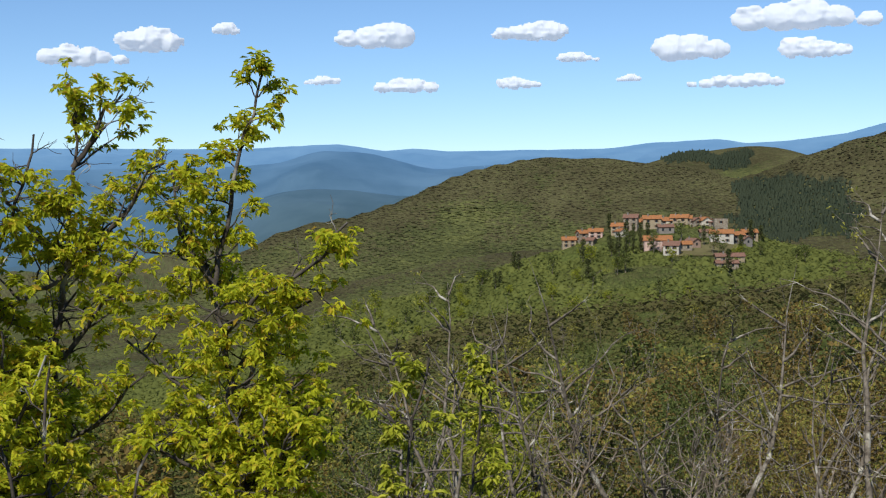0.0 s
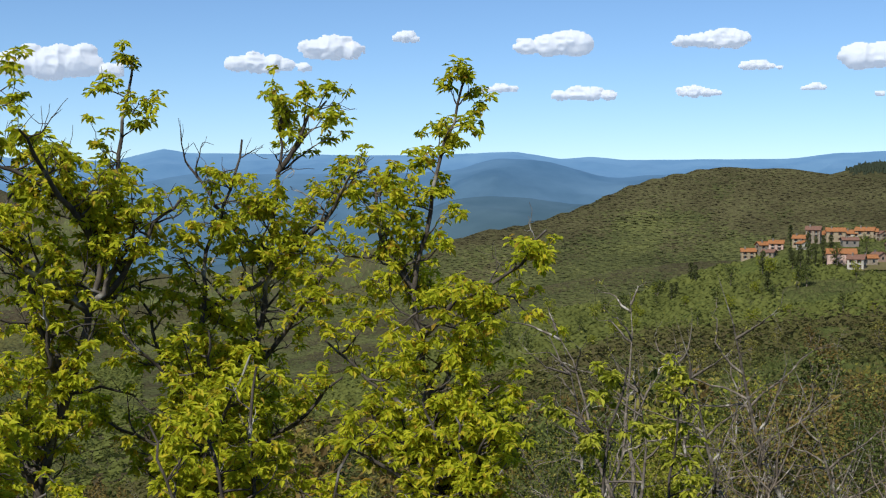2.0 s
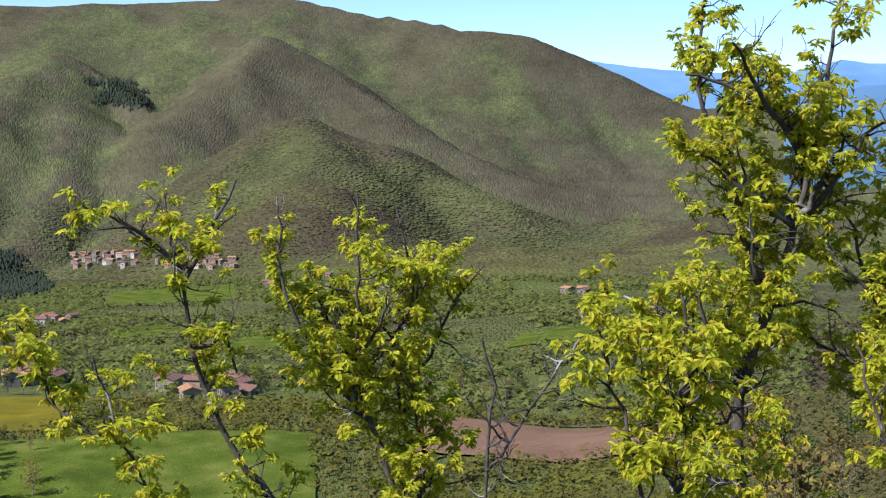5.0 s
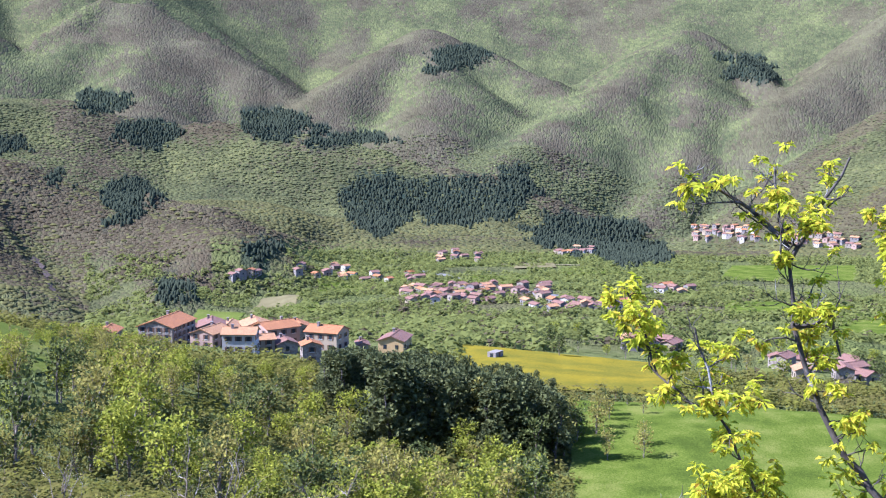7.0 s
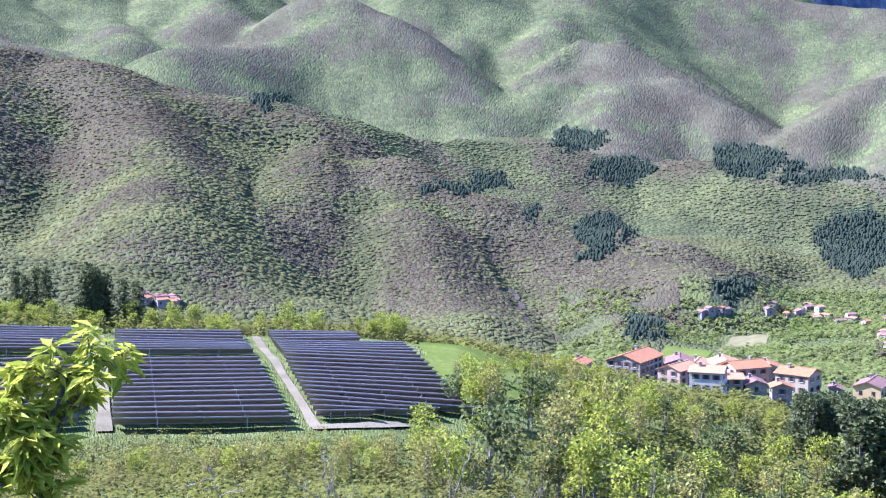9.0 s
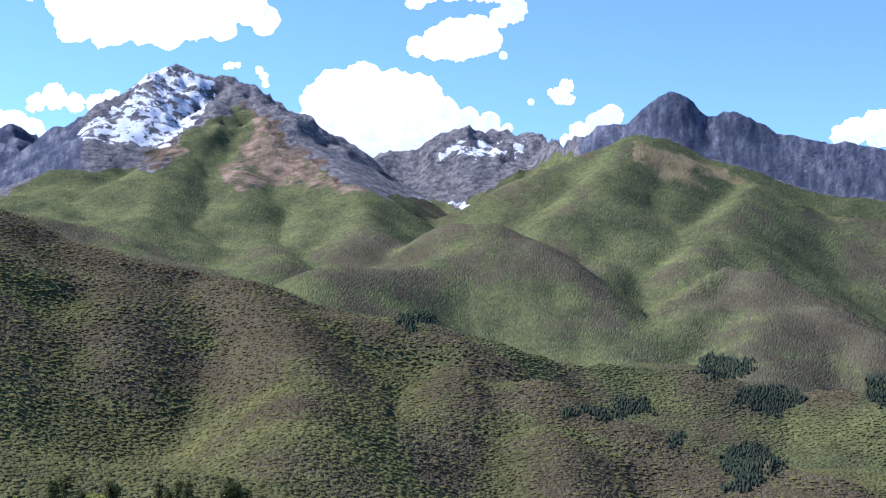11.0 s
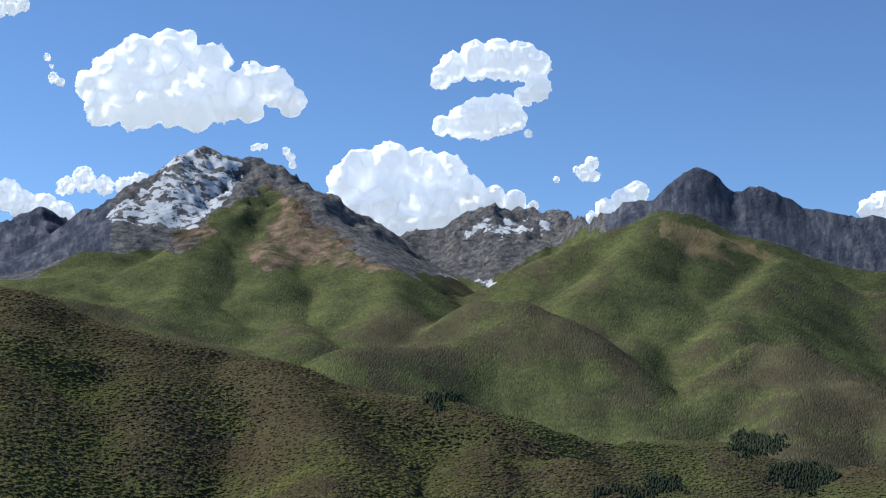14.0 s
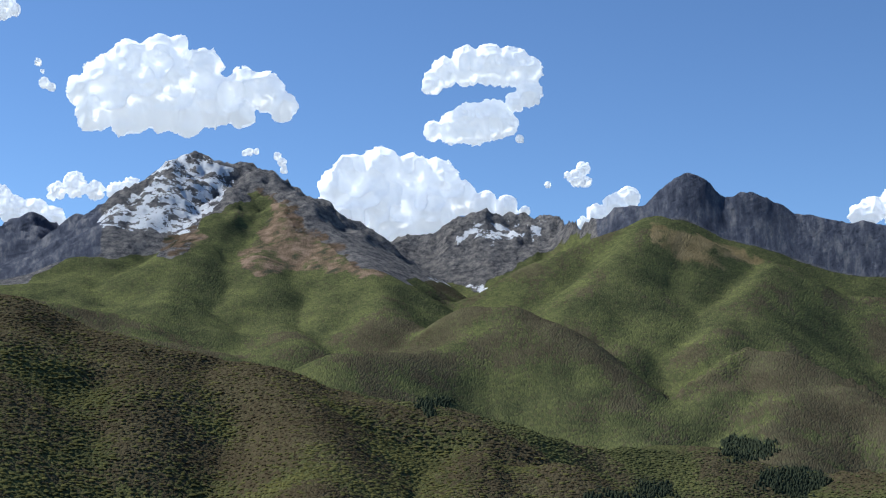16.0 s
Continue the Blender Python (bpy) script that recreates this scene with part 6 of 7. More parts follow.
def grow_oak(name, stems, seed, label, material, radius=0.09, leafy=1.0, leaf=0.07, side_len=(0.3, 0.8), bare_top=0.1, root=True, boughs=0, blade=LEAF_V):
    """An oak from its main stems (world places); side branches, twigs and leaf tufts follow by rule."""
    rng = np.random.default_rng(seed)
    base = tagged(new(name), label, "tree")
    first = np.array(stems[0][0], float)
    gz = float(height(first[:1], first[1:2])[0])
    base.location = (first[0], first[1], gz)
    shift = np.array((first[0], first[1], gz))
    trunk, limbs = Wood(), Wood()
    at, way, size = [], [], []

    def tuft(p, d, big=1.0):
        for _ in range(rng.integers(13, 20)):
            a = rng.uniform(0, 6.283)
            w = d / (np.linalg.norm(d) + 1e-9) * 0.25 + np.array((math.cos(a), math.sin(a), rng.uniform(-1.1, 0.25)))
            at.append(p + rng.normal(0, 0.013, 3))
            way.append(w)
            size.append(leaf * big * rng.uniform(0.65, 1.25))

    stems = [list(s) for s in stems]
    main = np.array(stems[0], float)
    for _ in range(boughs):
        a = rng.uniform(0, 2 * np.pi)
        f = rng.uniform(0, 0.5)
        p = main[min(len(main) - 1, int(f * len(main)))]
        stems.append(list(crooked(rng, p, (math.cos(a), math.sin(a), rng.uniform(0.4, 1.3)), rng.uniform(0.7, 1.4), 6, 0.2, 0.06)))
    for k, stem in enumerate(stems):
        pts = [np.array(p, float) - shift for p in stem]
        if k == 0 and root:
            pts = [np.array((pts[0][0] + 0.1, pts[0][1], -0.15)), 0.5 * (pts[0] + np.array((pts[0][0] + 0.06, pts[0][1], 0)))] + pts
        line = [pts[0]]
        for a, b in zip(pts, pts[1:]):
            m = max(2, int(np.linalg.norm(b - a) / 0.12))
            for i in range(1, m + 1):
                line.append(a + (b - a) * i / m + rng.normal(0, 0.014, 3) * (i < m))
        line = np.array(line)
        length = np.linalg.norm(np.diff(line, axis=0), axis=1).sum()
        r0 = radius * (1.0 if k == 0 else 0.36)
        (trunk if k == 0 else limbs).tube(line, r0, 0.008, 7)
        n = max(3, int(length / 0.1))
        for i in range(n):
            f = (i + rng.uniform(0.1, 0.9)) / n
            if k == 0 and root and line[int(f * (len(line) - 1))][2] < 0.12 * line[-1][2]:
                continue
            j = int(f * (len(line) - 1))
            p = line[j]
            tip = f > 1 - bare_top
            reach = rng.uniform(*side_len) * (1.0 - 0.7 * f ** 1.3)
            ang = rng.uniform(0, 2 * np.pi)
            d = np.array((np.cos(ang), np.sin(ang), rng.uniform(0.1, 0.9)))
            br = crooked(rng, p, d, reach, 6, 0.24, 0.08)
            limbs.tube(br, 0.004 + 0.014 * reach, 0.003, 4)
            bare = rng.random() > 0.9 * leafy or (tip and rng.random() < 0.6)
            for q in range(2, 7):
                if rng.random() < 0.85:
                    dd = br[q] - br[q - 1]
                    td = dd / np.linalg.norm(dd) + rng.normal(0, 0.7, 3)
                    tw = crooked(rng, br[q], td, rng.uniform(0.08, 0.24) * (0.6 + reach), 3, 0.3, 0.15)
                    limbs.tube(tw, 0.0035, 0.002, 3)
                    if not bare and rng.random() < leafy:
                        tuft(tw[-1], tw[-1] - tw[-2], 1.0)
                        if rng.random() < 0.5:
                            tuft(tw[1], tw[-1] - tw[0], 0.9)
            if not bare:
                tuft(br[-1], br[-1] - br[-2], 1.1)
    trunk.build("trunk", M_BARK, base, "lichen-spotted grey bark")
    tagged(limbs.build("branching", M_BARK, base), kind="stuff")
    tagged(leaf_mesh("crown", at, way, size, material, base, rng, "tufts of young yellow-green leaves", (blade, LEAF_F)), kind="stuff")
    return base


OAK_A = [[(9.18, 4.27, -0.45), (9.26, 4.08, 0.22), (9.31, 3.94, 0.81), (9.34, 3.85, 1.23), (9.38, 3.74, 1.94), (9.4, 3.68, 2.35), (9.42, 3.64, 2.66)],
         [(9.26, 4.08, 0.22), (9.18, 4.27, 0.73), (9.14, 4.35, 1.31), (9.06, 4.54, 1.64), (9.04, 4.57, 2.06), (9.07, 4.53, 2.63)],
         [(9.22, 4.2, -0.2), (9.0, 4.7, 0.1), (8.95, 5.1, 0.25)], [(9.2, 4.2, -0.35), (9.3, 4.9, -0.2), (9.2, 5.5, -0.15)]]
OAK_B = [[(9.94, 3.31, -0.74), (9.95, 3.28, -0.08), (9.95, 3.29, 0.79), (9.95, 3.27, 1.22), (10.0, 3.09, 1.7), (10.03, 3.01, 2.08)],
         [(9.95, 3.28, -0.08), (9.8, 3.6, 0.5), (9.7, 3.7, 1.0)], [(9.94, 3.31, -0.6), (9.7, 3.6, -0.2), (9.5, 3.9, 0.0)], [(9.94, 3.31, -0.7), (9.8, 2.9, -0.3), (9.6, 2.6, -0.1)], [(9.95, 3.3, -0.4), (9.6, 3.0, 0.1), (9.5, 2.8, 0.5)]]
OAK_C = [[(10.42, 3.07, -0.82), (10.44, 3.0, 0.49), (10.46, 2.9, 1.08), (10.48, 2.85, 1.66), (10.49, 2.79, 2.43)], [(10.48, 2.85, 1.84), (10.51, 2.68, 2.1), (10.53, 2.6, 2.32), (10.56, 2.47, 2.41)],
         [(10.44, 3.0, 0.3), (10.3, 2.6, 0.8), (10.2, 2.3, 1.2)], [(10.42, 3.07, -0.7), (10.1, 3.3, -0.3), (9.9, 3.5, 0.05)], [(10.43, 3.05, -0.4), (10.0, 2.5, 0.0), (9.9, 2.2, 0.3)]]
OAK_D = [[(9.9, 1.45, -0.7), (9.89, 1.53, 0.04), (9.89, 1.6, 0.61), (9.88, 1.66, 0.97), (9.89, 1.54, 1.54), (9.9, 1.47, 1.94), (9.92, 1.25, 2.6)],
         [(9.88, 1.64, 0.9), (9.8, 1.9, 1.35), (9.8, 1.95, 1.8)], [(9.89, 1.55, 0.3), (9.85, 1.2, 0.7), (9.8, 0.95, 0.85)], [(9.89, 1.5, -0.1), (9.8, 2.0, 0.3), (9.7, 2.3, 0.6)], [(9.9, 1.5, -0.5), (9.8, 1.1, -0.2), (9.75, 0.9, 0.05)], [(9.9, 1.45, -0.6), (9.7, 1.9, -0.3), (9.6, 2.2, -0.1)], [(9.9, 1.47, -0.3), (9.7, 1.2, 0.1), (9.6, 1.0, 0.3)]]
OAK_E = [[(7.37, 7.11, -1.34), (7.14, 7.36, -0.91), (6.99, 7.51, -0.44), (6.91, 7.59, -0.09), (6.88, 7.62, 0.37), (6.82, 7.67, 0.67), (6.79, 7.7, 1.05)],
         [(6.88, 7.62, 0.46), (6.67, 7.82, 0.75), (6.4, 8.05, 0.92), (6.29, 8.14, 1.01)], [(6.88, 7.62, 0.37), (7.02, 7.49, 0.71), (7.16, 7.34, 1.13)], [(6.92, 7.58, -0.1), (7.1, 7.4, 0.0), (7.15, 7.35, -0.3)]]
OAK_F = [[(8.32, 6.75, -1.45), (8.18, 6.93, -0.78), (8.01, 7.14, -0.43), (7.84, 7.34, -0.04), (7.75, 7.44, 0.36), (7.73, 7.46, 0.97)], [(8.18, 6.93, -0.78), (8.12, 7.01, -0.34), (8.14, 6.98, 0.33), (8.13, 6.99, 0.98)]]
OAK_G = [[(8.67, 6.79, -1.44), (8.58, 6.91, -0.84), (8.54, 6.96, -0.2), (8.62, 6.86, 0.43), (8.56, 6.94, 0.87)], [(8.58, 6.91, -0.84), (8.74, 6.69, -0.19), (8.88, 6.49, 0.22), (8.97, 6.37, 0.4)]]
OAK_H = [[(6.5, 7.42, -1.32), (6.4, 7.52, -1.02), (6.27, 7.63, -0.69), (6.21, 7.68, -0.35), (6.14, 7.75, -0.07)]]
OAK_I = [[(7.47, 5.36, -1.07), (7.47, 5.35, -0.8), (7.51, 5.3, -0.22), (7.45, 5.38, 0.11)], [(7.47, 5.35, -0.8), (7.7, 4.99, -0.17), (7.8, 4.81, 0.14)]]
OAK_J = [[(7.19, 3.83, -0.69), (7.2, 3.79, -0.13), (7.21, 3.78, 0.33), (7.19, 3.82, 0.58)], [(7.11, 3.99, -0.71), (7.05, 4.09, -0.15), (6.98, 4.24, 0.27)]]
OAK_K = [[(8.3, 2.4, -1.0), (8.35, 2.45, -0.4), (8.4, 2.5, 0.1), (8.42, 2.46, 0.55)], [(8.3, 2.4, -0.9), (8.2, 2.9, -0.4), (8.2, 3.1, 0.2)], [(8.3, 2.4, -0.9), (8.5, 2.0, -0.4), (8.6, 1.85, 0.15)], [(8.32, 2.42, -0.7), (8.1, 2.6, -0.2), (8.05, 2.75, 0.4)]]
SAPLING = [[(-0.78, 6.29, 0.1), (-0.76, 6.29, 0.35), (-0.67, 6.3, 0.55), (-0.57, 6.31, 0.64)], [(-0.83, 6.28, 0.1), (-0.92, 6.27, 0.34), (-1.02, 6.25, 0.3)], [(-0.78, 6.29, 0.21), (-0.7, 6.3, 0.36), (-0.58, 6.28, 0.42)],
           [(-0.83, 6.28, 0.1), (-1.0, 6.3, 0.2), (-1.12, 6.25, 0.15)], [(-0.8, 6.28, 0.12), (-0.92, 6.3, 0.3), (-0.86, 6.3, 0.46)]]
grow_oak("oak_tree", OAK_A, 1, "young oak with twin stems and fresh yellow-green leaves", M_OAK, 0.085, 0.95, boughs=9)
grow_oak("oak_tree", OAK_B, 2, "slim oak in new leaf standing between its neighbours", M_OAK, 0.06, 0.92, boughs=5)
grow_oak("oak_tree", OAK_C, 3, "oak with a bare forked tip above its new leaves", M_OAK, 0.065, 0.92, boughs=6)
grow_oak("oak_tree", OAK_D, 4, "tall slender oak leaning outwards with young leaves", M_OAK, 0.06, 0.97, bare_top=0.0, boughs=8)
grow_oak("oak_tree", OAK_E, 5, "crooked oak with a half-bare top over the valley", M_OAK, 0.055, 0.78, side_len=(0.25, 0.6))
grow_oak("oak_tree", OAK_F, 6, "leafy forked oak on the slope over the meadow", M_OAK, 0.05, 0.92, side_len=(0.3, 0.7), boughs=4)
grow_oak("oak_tree", OAK_G, 7, "thin oak with a spreading leafy side limb", M_OAK, 0.045, 0.92, side_len=(0.3, 0.7), boughs=4)
grow_oak("oak_tree", OAK_H, 8, "small oak sapling with pale bark and few leaves", M_OAK, 0.022, 0.9, side_len=(0.25, 0.55), boughs=2)
grow_oak("oak_tree", OAK_I, 9, "leafless young oak with dark bare twigs", M_OAK, 0.03, 0.12, side_len=(0.25, 0.6))
grow_oak("sapling", [[(9.0, 0.3, -0.7), (9.02, 0.22, 0.1), (9.0, 0.1, 0.52)], [(9.02, 0.22, 0.0), (9.0, 0.5, 0.25)]], 13, "low sapling with broad lit green leaves", M_LIME, 0.02, 0.6, leaf=0.07, side_len=(0.25, 0.55), bare_top=0.0)
grow_oak("sapling", [[(9.5, -0.15, -0.8), (9.42, -0.25, 0.1), (9.4, -0.33, 0.5)]], 14, "slim sapling with lit green leaves among bare trees", M_LIME, 0.018, 0.6, leaf=0.07, side_len=(0.25, 0.5), bare_top=0.0)
grow_oak("oak_tree", OAK_K, 11, "low leafy oak growing before taller stems", M_OAK, 0.04, 0.9, side_len=(0.25, 0.6), boughs=2)
grow_oak("oak_tree", OAK_J, 10, "low leafy oak bush on the slope", M_OAK, 0.04, 0.95, side_len=(0.3, 0.65), boughs=4)
grow_oak("sapling", SAPLING, 12, "sunlit sapling with long bright new leaves", M_LIME, 0.012, 1.0, leaf=0.1, side_len=(0.1, 0.26), bare_top=0.0, blade=NARROW_V)


def card_cloud(rng, lobes, n, size):
    """Leaf clumps over the surface of a few lobes: places, directions, sizes."""
    at, way = [], []
    weight = np.array([l[3] ** 2 for l in lobes])
    pick = rng.choice(len(lobes), n, p=weight / weight.sum())
    for k in pick:
        c, r = np.array(lobes[k][:3]), lobes[k][3]
        d = rng.normal(0, 1, 3)
        d /= np.linalg.norm(d)
        at.append(c + d * r * rng.uniform(0.45, 1.08) * np.array((1, 1, 0.85)))
        way.append(d + rng.normal(0, 0.6, 3) + (0, 0, 0.2))
    return at, way, size * rng.uniform(0.6, 1.3, n)


def model_tree(name, seed, material, tall, spread, n, size, label, trunk_mat, conical=0.0):
    rng = np.random.default_rng(seed)
    base = tagged(new(name), label, "tree")
    wood = Wood()
    stem = crooked(rng, (0, 0, -0.8), (0, 0, 1), tall * 0.8, 7, 0.05, 0.1)
    wood.tube(stem, 0.025 * tall, 0.006 * tall, 6)
    lobes = []
    for k in range(9):
        f = 0.3 + 0.65 * k / 8
        a = k * 2.4 + rng.uniform(-0.4, 0.4)
        reach = spread * (rng.uniform(0.35, 0.75) if not conical else (1.05 - f) * conical)
        p0 = stem[min(7, int(f * 7))]
        p1 = np.array((math.cos(a) * reach, math.sin(a) * reach, tall * (f + (0.08 if not conical else -0.02))))
        wood.tube(np.array([p0, 0.5 * (p0 + p1) + rng.normal(0, 0.1, 3), p1]), 0.008 * tall, 0.003 * tall, 4)
        lobes.append((*p1, spread * rng.uniform(0.36, 0.55) * (1 if not conical else 1.05 - 0.6 * f)))
    lobes.append((0, 0, tall * 0.85, spread * 0.42))
    wood.build("trunk", trunk_mat, base)
    at, way, s = card_cloud(rng, lobes, n, size)
    tagged(leaf_mesh("crown", at, way, s, material, base, rng, shape=(CLUMP_V, CLUMP_F)), kind="stuff")
    return base


def bare_model(name, seed, tall, label, buds=0.0, material=None, limbs_n=20, stout=1.0, bark_mat=None):
    """A leafless tree: a crooked stem, upswept limbs and fine twigs."""
    rng = np.random.default_rng(seed)
    base = tagged(new(name), label, "tree")
    wood, limbs = Wood(), Wood()
    stem = crooked(rng, (0, 0, -0.5), (rng.normal(0, 0.08), rng.normal(0, 0.08), 1), tall, 9, 0.15, 0.06)
    wood.tube(stem, 0.0088 * tall * stout, 0.003, 6)
    at, way = [], []
    for k in range(limbs_n):
        f = rng.uniform(0.3, 0.97)
        p = stem[int(f * 9)] * (1 - (f * 9) % 1) + stem[min(9, int(f * 9) + 1)] * ((f * 9) % 1)
        a = rng.uniform(0, 6.28)
        L = tall * rng.uniform(0.16, 0.36) * (1.15 - 0.7 * f)
        br = crooked(rng, p, (math.cos(a), math.sin(a), rng.uniform(0.2, 1.2)), L, 6, 0.26, 0.1)
        limbs.tube(br, 0.0028 * tall * stout, 0.0025, 4)
        for q in range(1, 7):
            for _ in range(2 if stout == 1.0 else 1):
                d = (br[q] - br[q - 1]) / (L / 6) + rng.normal(0, 0.6, 3)
                tw = crooked(rng, br[q], d, L * rng.uniform(0.15, 0.4), 2, 0.25, 0.15)
                limbs.tube(tw, 0.0048, 0.0024, 3)
                if rng.random() < buds:
                    for _k in range(5):
                        at.append(tw[-1] + rng.normal(0, 0.05, 3))
                        way.append(rng.normal(0, 1, 3))
    wood.build("trunk", bark_mat or M_TWIG, base)
    tagged(limbs.build("branching", bark_mat or M_TWIG, base), kind="stuff")
    if at:
        leaf_mesh("crown", at, way, np.full(len(at), 0.085), material, base, rng)
    return base


def build_trees():
    rng = random.Random(21)
    far_off = place(200, 60, -40)
    kinds = {
        "bright": [model_tree("shrub", 31 + k, M_BUSH["bright"], t, s, 700, z, "bright green spring shrub on the slope", M_TWIG) for k, (t, s, z) in enumerate(((6.5, 2.6, 0.5), (5.0, 2.4, 0.45), (8.5, 2.8, 0.52)))],
        "olive": [model_tree("young_tree", 41 + k, M_BUSH["olive"], t, s, 420, z, "olive-grey tree just breaking into bud", M_TWIG) for k, (t, s, z) in enumerate(((8.5, 2.6, 0.5), (7.0, 2.4, 0.48), (10, 2.8, 0.55)))],
        "deep": [model_tree("broadleaf_tree", 51 + k, M_BUSH["deep"], t, s, 560, z, "dark green broadleaf tree on the slope", M_TWIG) for k, (t, s, z) in enumerate(((9, 3.0, 0.6), (7.5, 2.7, 0.55)))],
        "pine": [model_tree("pine_tree", 61 + k, M_BUSH["pine"], t, s, 1050, z * 1.15, "tall dark pine in a dense stand", M_BARK, 0.75) for k, (t, s, z) in enumerate(((13, 5.0, 0.66), (12, 4.7, 0.62), (14, 5.0, 0.68)))],
        "cypress": [model_tree("cypress_tree", 71, M_BUSH["pine"], 12, 3.4, 900, 0.6, "slim dark cypress on the terrace edge", M_BARK, 0.5)],
        "bare_near": [bare_model("bare_tree", 191 + k, t, "bare tree with pale lichened bark and few twigs", b, M_BUSH["bud"], n, 1.25, M_PALE_BARK) for k, (t, b, n) in enumerate(((8, 0.3, 13), (9, 0.6, 15), (7, 0.2, 12)))],
        "near_olive": [model_tree("young_tree", 141 + k, M_BUSH["olive"], t, s, 2600, 0.17, "olive-grey tree just breaking into bud", M_TWIG) for k, (t, s) in enumerate(((8.5, 2.4), (7.0, 2.2)))],
        "near_rust": [model_tree("young_tree", 151, M_BUSH["rust"], 8, 2.5, 2600, 0.17, "tree with rust-brown spring leaves", M_TWIG)],
        "near_bright": [model_tree("shrub", 161, M_BUSH["bright"], 6, 2.2, 2200, 0.17, "bright green spring shrub on the slope", M_TWIG)],
        "near_deep": [model_tree("broadleaf_tree", 171, M_BUSH["deep"], 9, 2.6, 2800, 0.18, "dark green broadleaf tree on the slope", M_TWIG)],
        "rust": [model_tree("young_tree", 81, M_BUSH["rust"], 8, 2.6, 420, 0.5, "tree with rust-brown spring leaves", M_TWIG)],
        "bare": [bare_model("bare_tree", 91 + k, t, "leafless pale-twigged tree on the slope", b, M_BUSH["bud"]) for k, (t, b) in enumerate(((7, 0.1), (8, 0.45), (6.5, 0.3), (9, 0.6)))],
    }
    for models in kinds.values():
        for m in models:
            m["group"] = {"shrub": "shrubs of the slope", "pine_tree": "pines of the stand", "cypress_tree": "cypresses of the terrace"}.get(m.name.split(".")[0], "trees of the slope")
    used = set()

    def ceiling_over(az, r):
        """Elevation that the tree tops keep under, so that the view over them stays open."""
        if az < 27 and r < 330:
            return np.interp(az, [-15.3, -10.8, -3.8, 1, 4.8, 12], [-3.6, -4.1, -5.2, -6.0, -7.0, -8.2])
        if 55.5 < az < 66.3 and r < 262:
            return -14.2
        if 50 < az < 66.5 and r < 390:
            return np.interp(az, [51, 56, 57.5, 60.8, 63.5, 66.3], [-12.3, -12.1, -11.6, -10.9, -10.5, -10.6])
        if 66.3 <= az < 82 and r < 425:
            return np.interp(az, [66.5, 68.5, 71.5, 72.5, 75, 82], [-11.4, -11.0, -10.9, -10.2, -9.4, -9.2])
        if az >= 82 and r < 202:
            return -12.6
        return 90.0

    def plant(kind, az, r, size=1.0, sink=0.0):
        model = rng.choice(kinds[kind])
        p = on_ground(az, r, -sink)
        s = size * rng.uniform(0.82, 1.2)
        tall = max(v.co.z for v in model.children[0].data.vertices) * 1.22
        room = EYE_Z + r * math.tan(radians(ceiling_over(az, r) + rng.uniform(-0.35, 0.1))) - p.z if ceiling_over(az, r) < 45 else 1e9
        if room < 2.5:
            return None
        s = min(s, room / tall)
        m = pose(*p, 0, 0, rng.uniform(0, 360))
        if model.name in used:
            ob = copy_thing(model, m)
        else:
            used.add(model.name)
            ob = model
            ob.matrix_basis = m
        ob.scale = (s, s, s * rng.uniform(0.9, 1.15))
        return ob

    # the dark pine stand under the hamlet
    for _ in range(190):
        a = rng.uniform(56.3, 66.2)
        plant("pine", a, rng.uniform(266 if a < 64 else 296, 346), rng.uniform(1.35, 1.8))
    # cypresses along the far edge of the terrace
    for k in range(30):
        plant("cypress", rng.uniform(93.3, 95.9) if k < 17 else rng.uniform(96.3, 103), rng.uniform(352, 362), rng.uniform(0.75, 1.15))
    for az, r in ((-6.3, 772), (-7.0, 770), (-8.3, 738), (-8.0, 735), (-7.7, 730), (-8.6, 733), (-7.3, 705), (-3.2, 735), (-3.0, 738), (-12.8, 765), (-13.2, 770), (-10.9, 720), (-7.0, 715), (-7.4, 690), (-7.7, 686), (-8.0, 688), (-8.3, 692), (-7.1, 694), (-5.9, 700), (-6.1, 640), (-2.2, 690), (-2.4, 694), (-12.4, 700), (-11.9, 640)):
        plant("cypress", az, r, 0.85)
    # shrubs behind and beside the solar field
    for _ in range(85):
        plant("bright", rng.uniform(80, 106), rng.uniform(332, 362), rng.uniform(0.5, 0.85))
    for _ in range(46):
        plant(rng.choice(("bright", "bright", "olive")), rng.uniform(72.5, 81), rng.uniform(350, 415), rng.uniform(0.55, 1.0))
    # the slope below: mixed scrub
    for _ in range(190):
        a = rng.uniform(57, 81)
        plant(rng.choice(("bright", "olive", "bright", "deep", "olive", "bright")), a, rng.uniform(165, 330 if a > 66 else 285), rng.uniform(0.8, 1.25))
    for _ in range(110):
        plant(rng.choice(("olive", "olive", "bright", "olive")), rng.uniform(79, 108), rng.uniform(150, 196), rng.uniform(0.6, 0.95))
    for _ in range(40):
        plant(rng.choice(("olive", "olive", "deep")), rng.uniform(52.5, 60), rng.uniform(268, 345), rng.uniform(0.7, 1.0))
    for _ in range(70):
        plant(rng.choice(("olive", "deep", "bright", "deep")), rng.uniform(20, 58), rng.uniform(440, 560), rng.uniform(0.6, 1.0))
    # wood on the near slope towards the hilltop village
    for _ in range(170):
        a = rng.uniform(-24, 26)
        plant(rng.choice(("olive", "rust", "rust", "olive", "bare", "deep", "bare")), a, rng.uniform(70, 310), rng.uniform(0.75, 1.15))
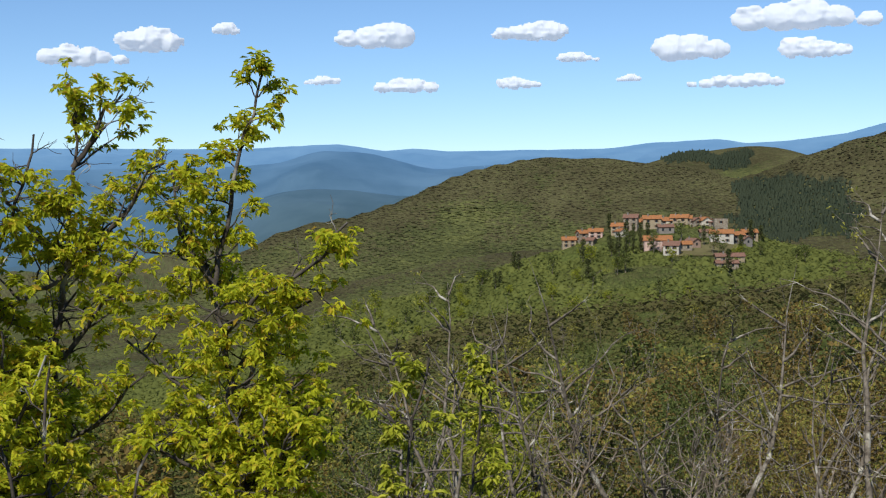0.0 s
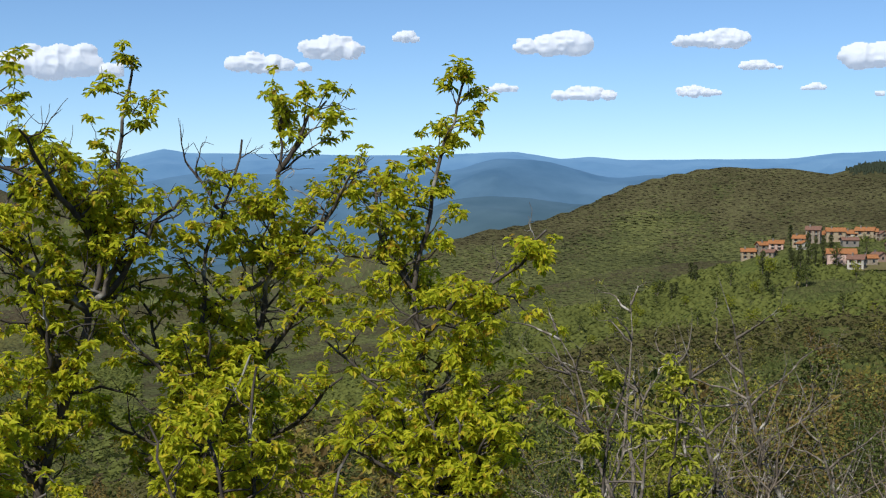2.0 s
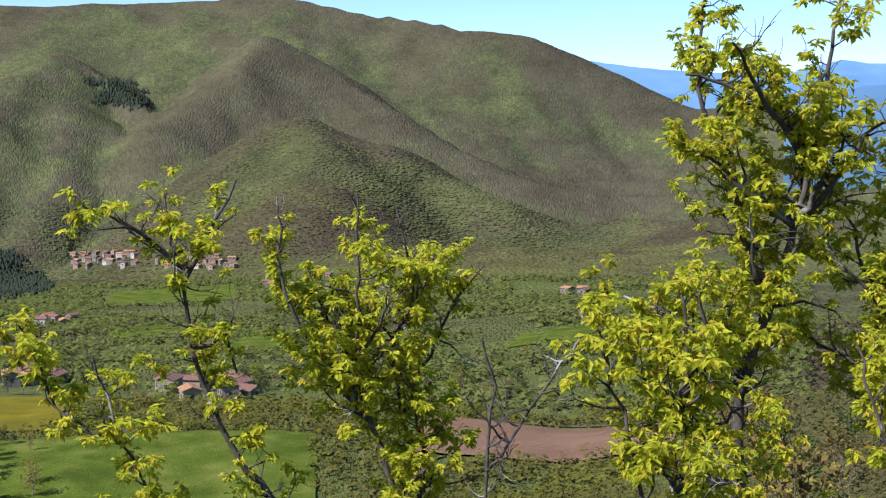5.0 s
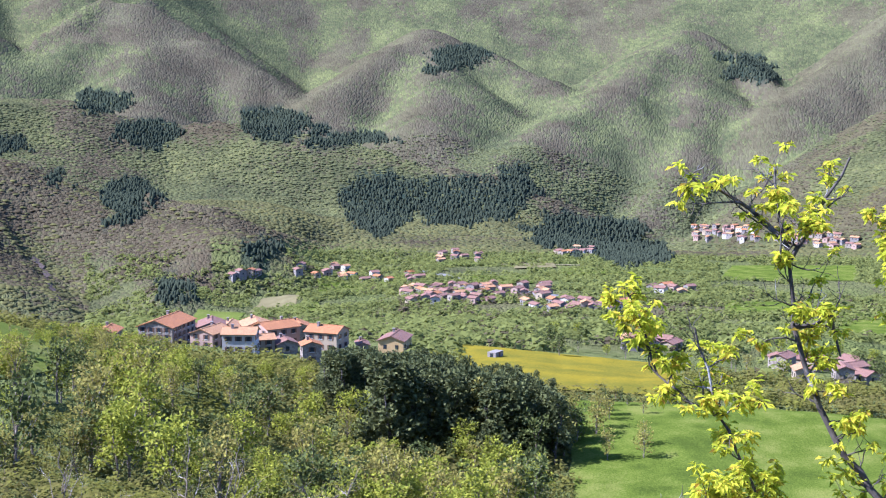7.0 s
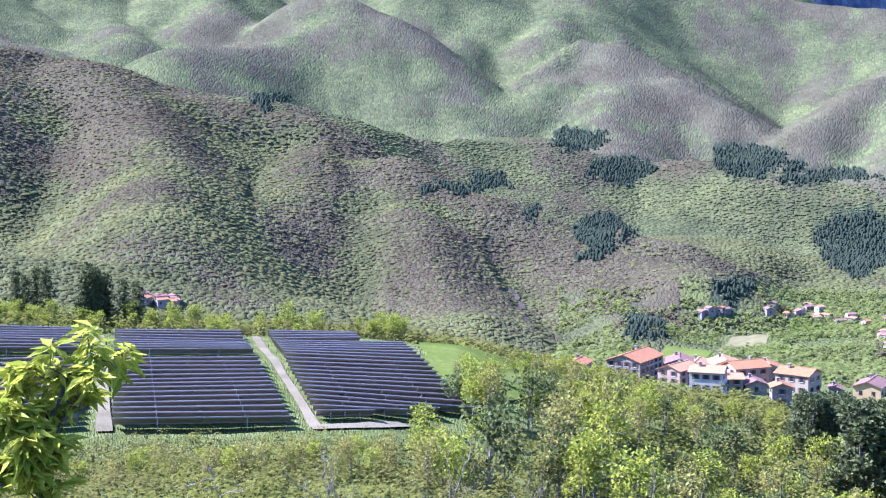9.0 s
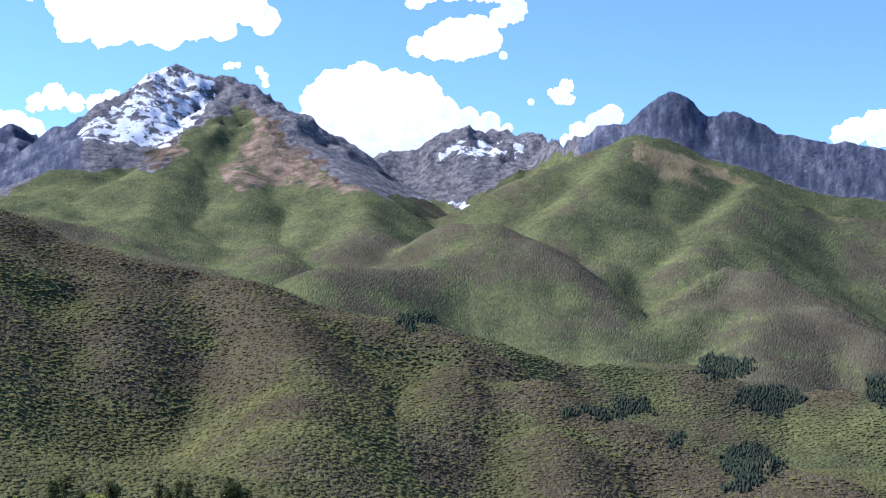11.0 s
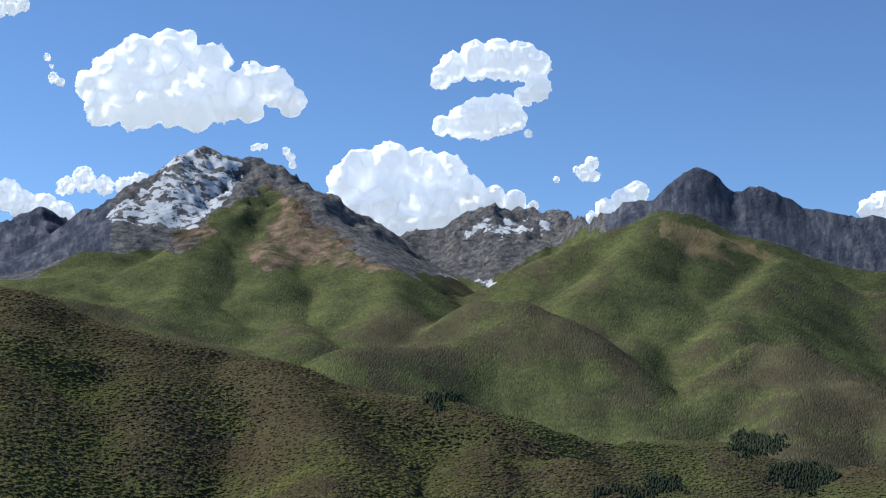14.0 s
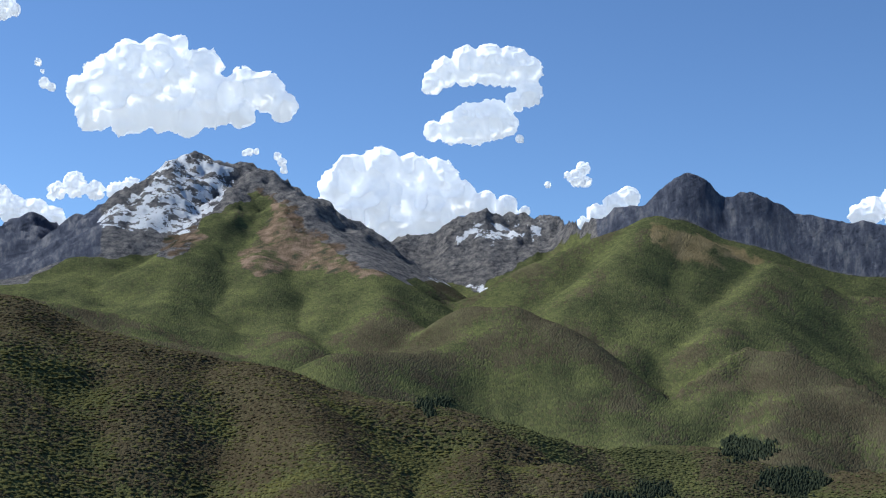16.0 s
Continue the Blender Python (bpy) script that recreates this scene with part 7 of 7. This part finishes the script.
    for _ in range(60):
        plant(rng.choice(("deep", "bright", "bright", "deep")), rng.uniform(-16, 6), rng.uniform(560, 740), rng.uniform(0.8, 1.1))
    def plant_to(kind, az, r, top):
        """A tree whose tip reaches a given elevation over the eye."""
        model = rng.choice(kinds[kind])
        ground = on_ground(az, r)
        want = EYE_Z + r * math.tan(radians(top)) - ground.z
        tall = max(v.co.z for v in model.children[0].data.vertices)
        m = pose(*ground, 0, 0, rng.uniform(0, 360))
        if model.name in used:
            ob = copy_thing(model, m)
        else:
            used.add(model.name)
            ob = model
            ob.matrix_basis = m
        k = want / tall
        ob.scale = (k, k, k)

    # bare trees close by, their tops against the slope
    for az, r, top in ((1.6, 24, -4.6), (0.4, 21, -5.2), (-1.3, 26, -3.6), (-2.6, 22, -4.6), (-4.0, 25, -4.4), (-5.6, 23, -4.8), (-7.6, 24, -3.0), (-9.0, 28, -4.6), (-10.2, 22, -6.4), (-11.7, 25, -3.4), (-13.2, 27, -5.6), (-14.4, 23, -5.8), (-15.6, 25, -4.8), (-16.8, 21, -6.0), (-17.8, 24, 0.2), (3.2, 25, -6.2), (-19.5, 24, -1.0),
                       (89.8, 30, -13.6), (86.4, 31, -12.6), (83.0, 33, -13.2), (71.6, 33, -14.6), (69.8, 31, -14.2), (67.5, 35, -16), (77.0, 34, -14.0), (64.8, 33, -15.5), (100.5, 22, -8.5), (74.4, 31, -15.5)):
        plant_to("bare_near" if az < 10 else "bare", az, r, top)
    for _ in range(50):
        az = rng.uniform(-19, 8)
        plant_to(rng.choice(("near_rust", "near_rust", "near_deep", "near_olive") if az < -5.5 else ("near_olive", "near_rust", "near_bright", "near_deep", "near_deep")), az, rng.uniform(34, 75), np.interp(az, [-19, -4, 8], [-6.0, -7.0, -9.0]) + rng.uniform(-3.0, 0.6))
    for _ in range(9):
        az = rng.uniform(-19, 6)
        plant_to("bare", az, rng.uniform(19, 40), rng.uniform(-9.5, -5.6))
    for _ in range(14):
        plant_to(rng.choice(("bare", "near_olive", "near_bright")), rng.uniform(62, 104), rng.uniform(30, 60), rng.uniform(-19, -15.5))


build_trees()
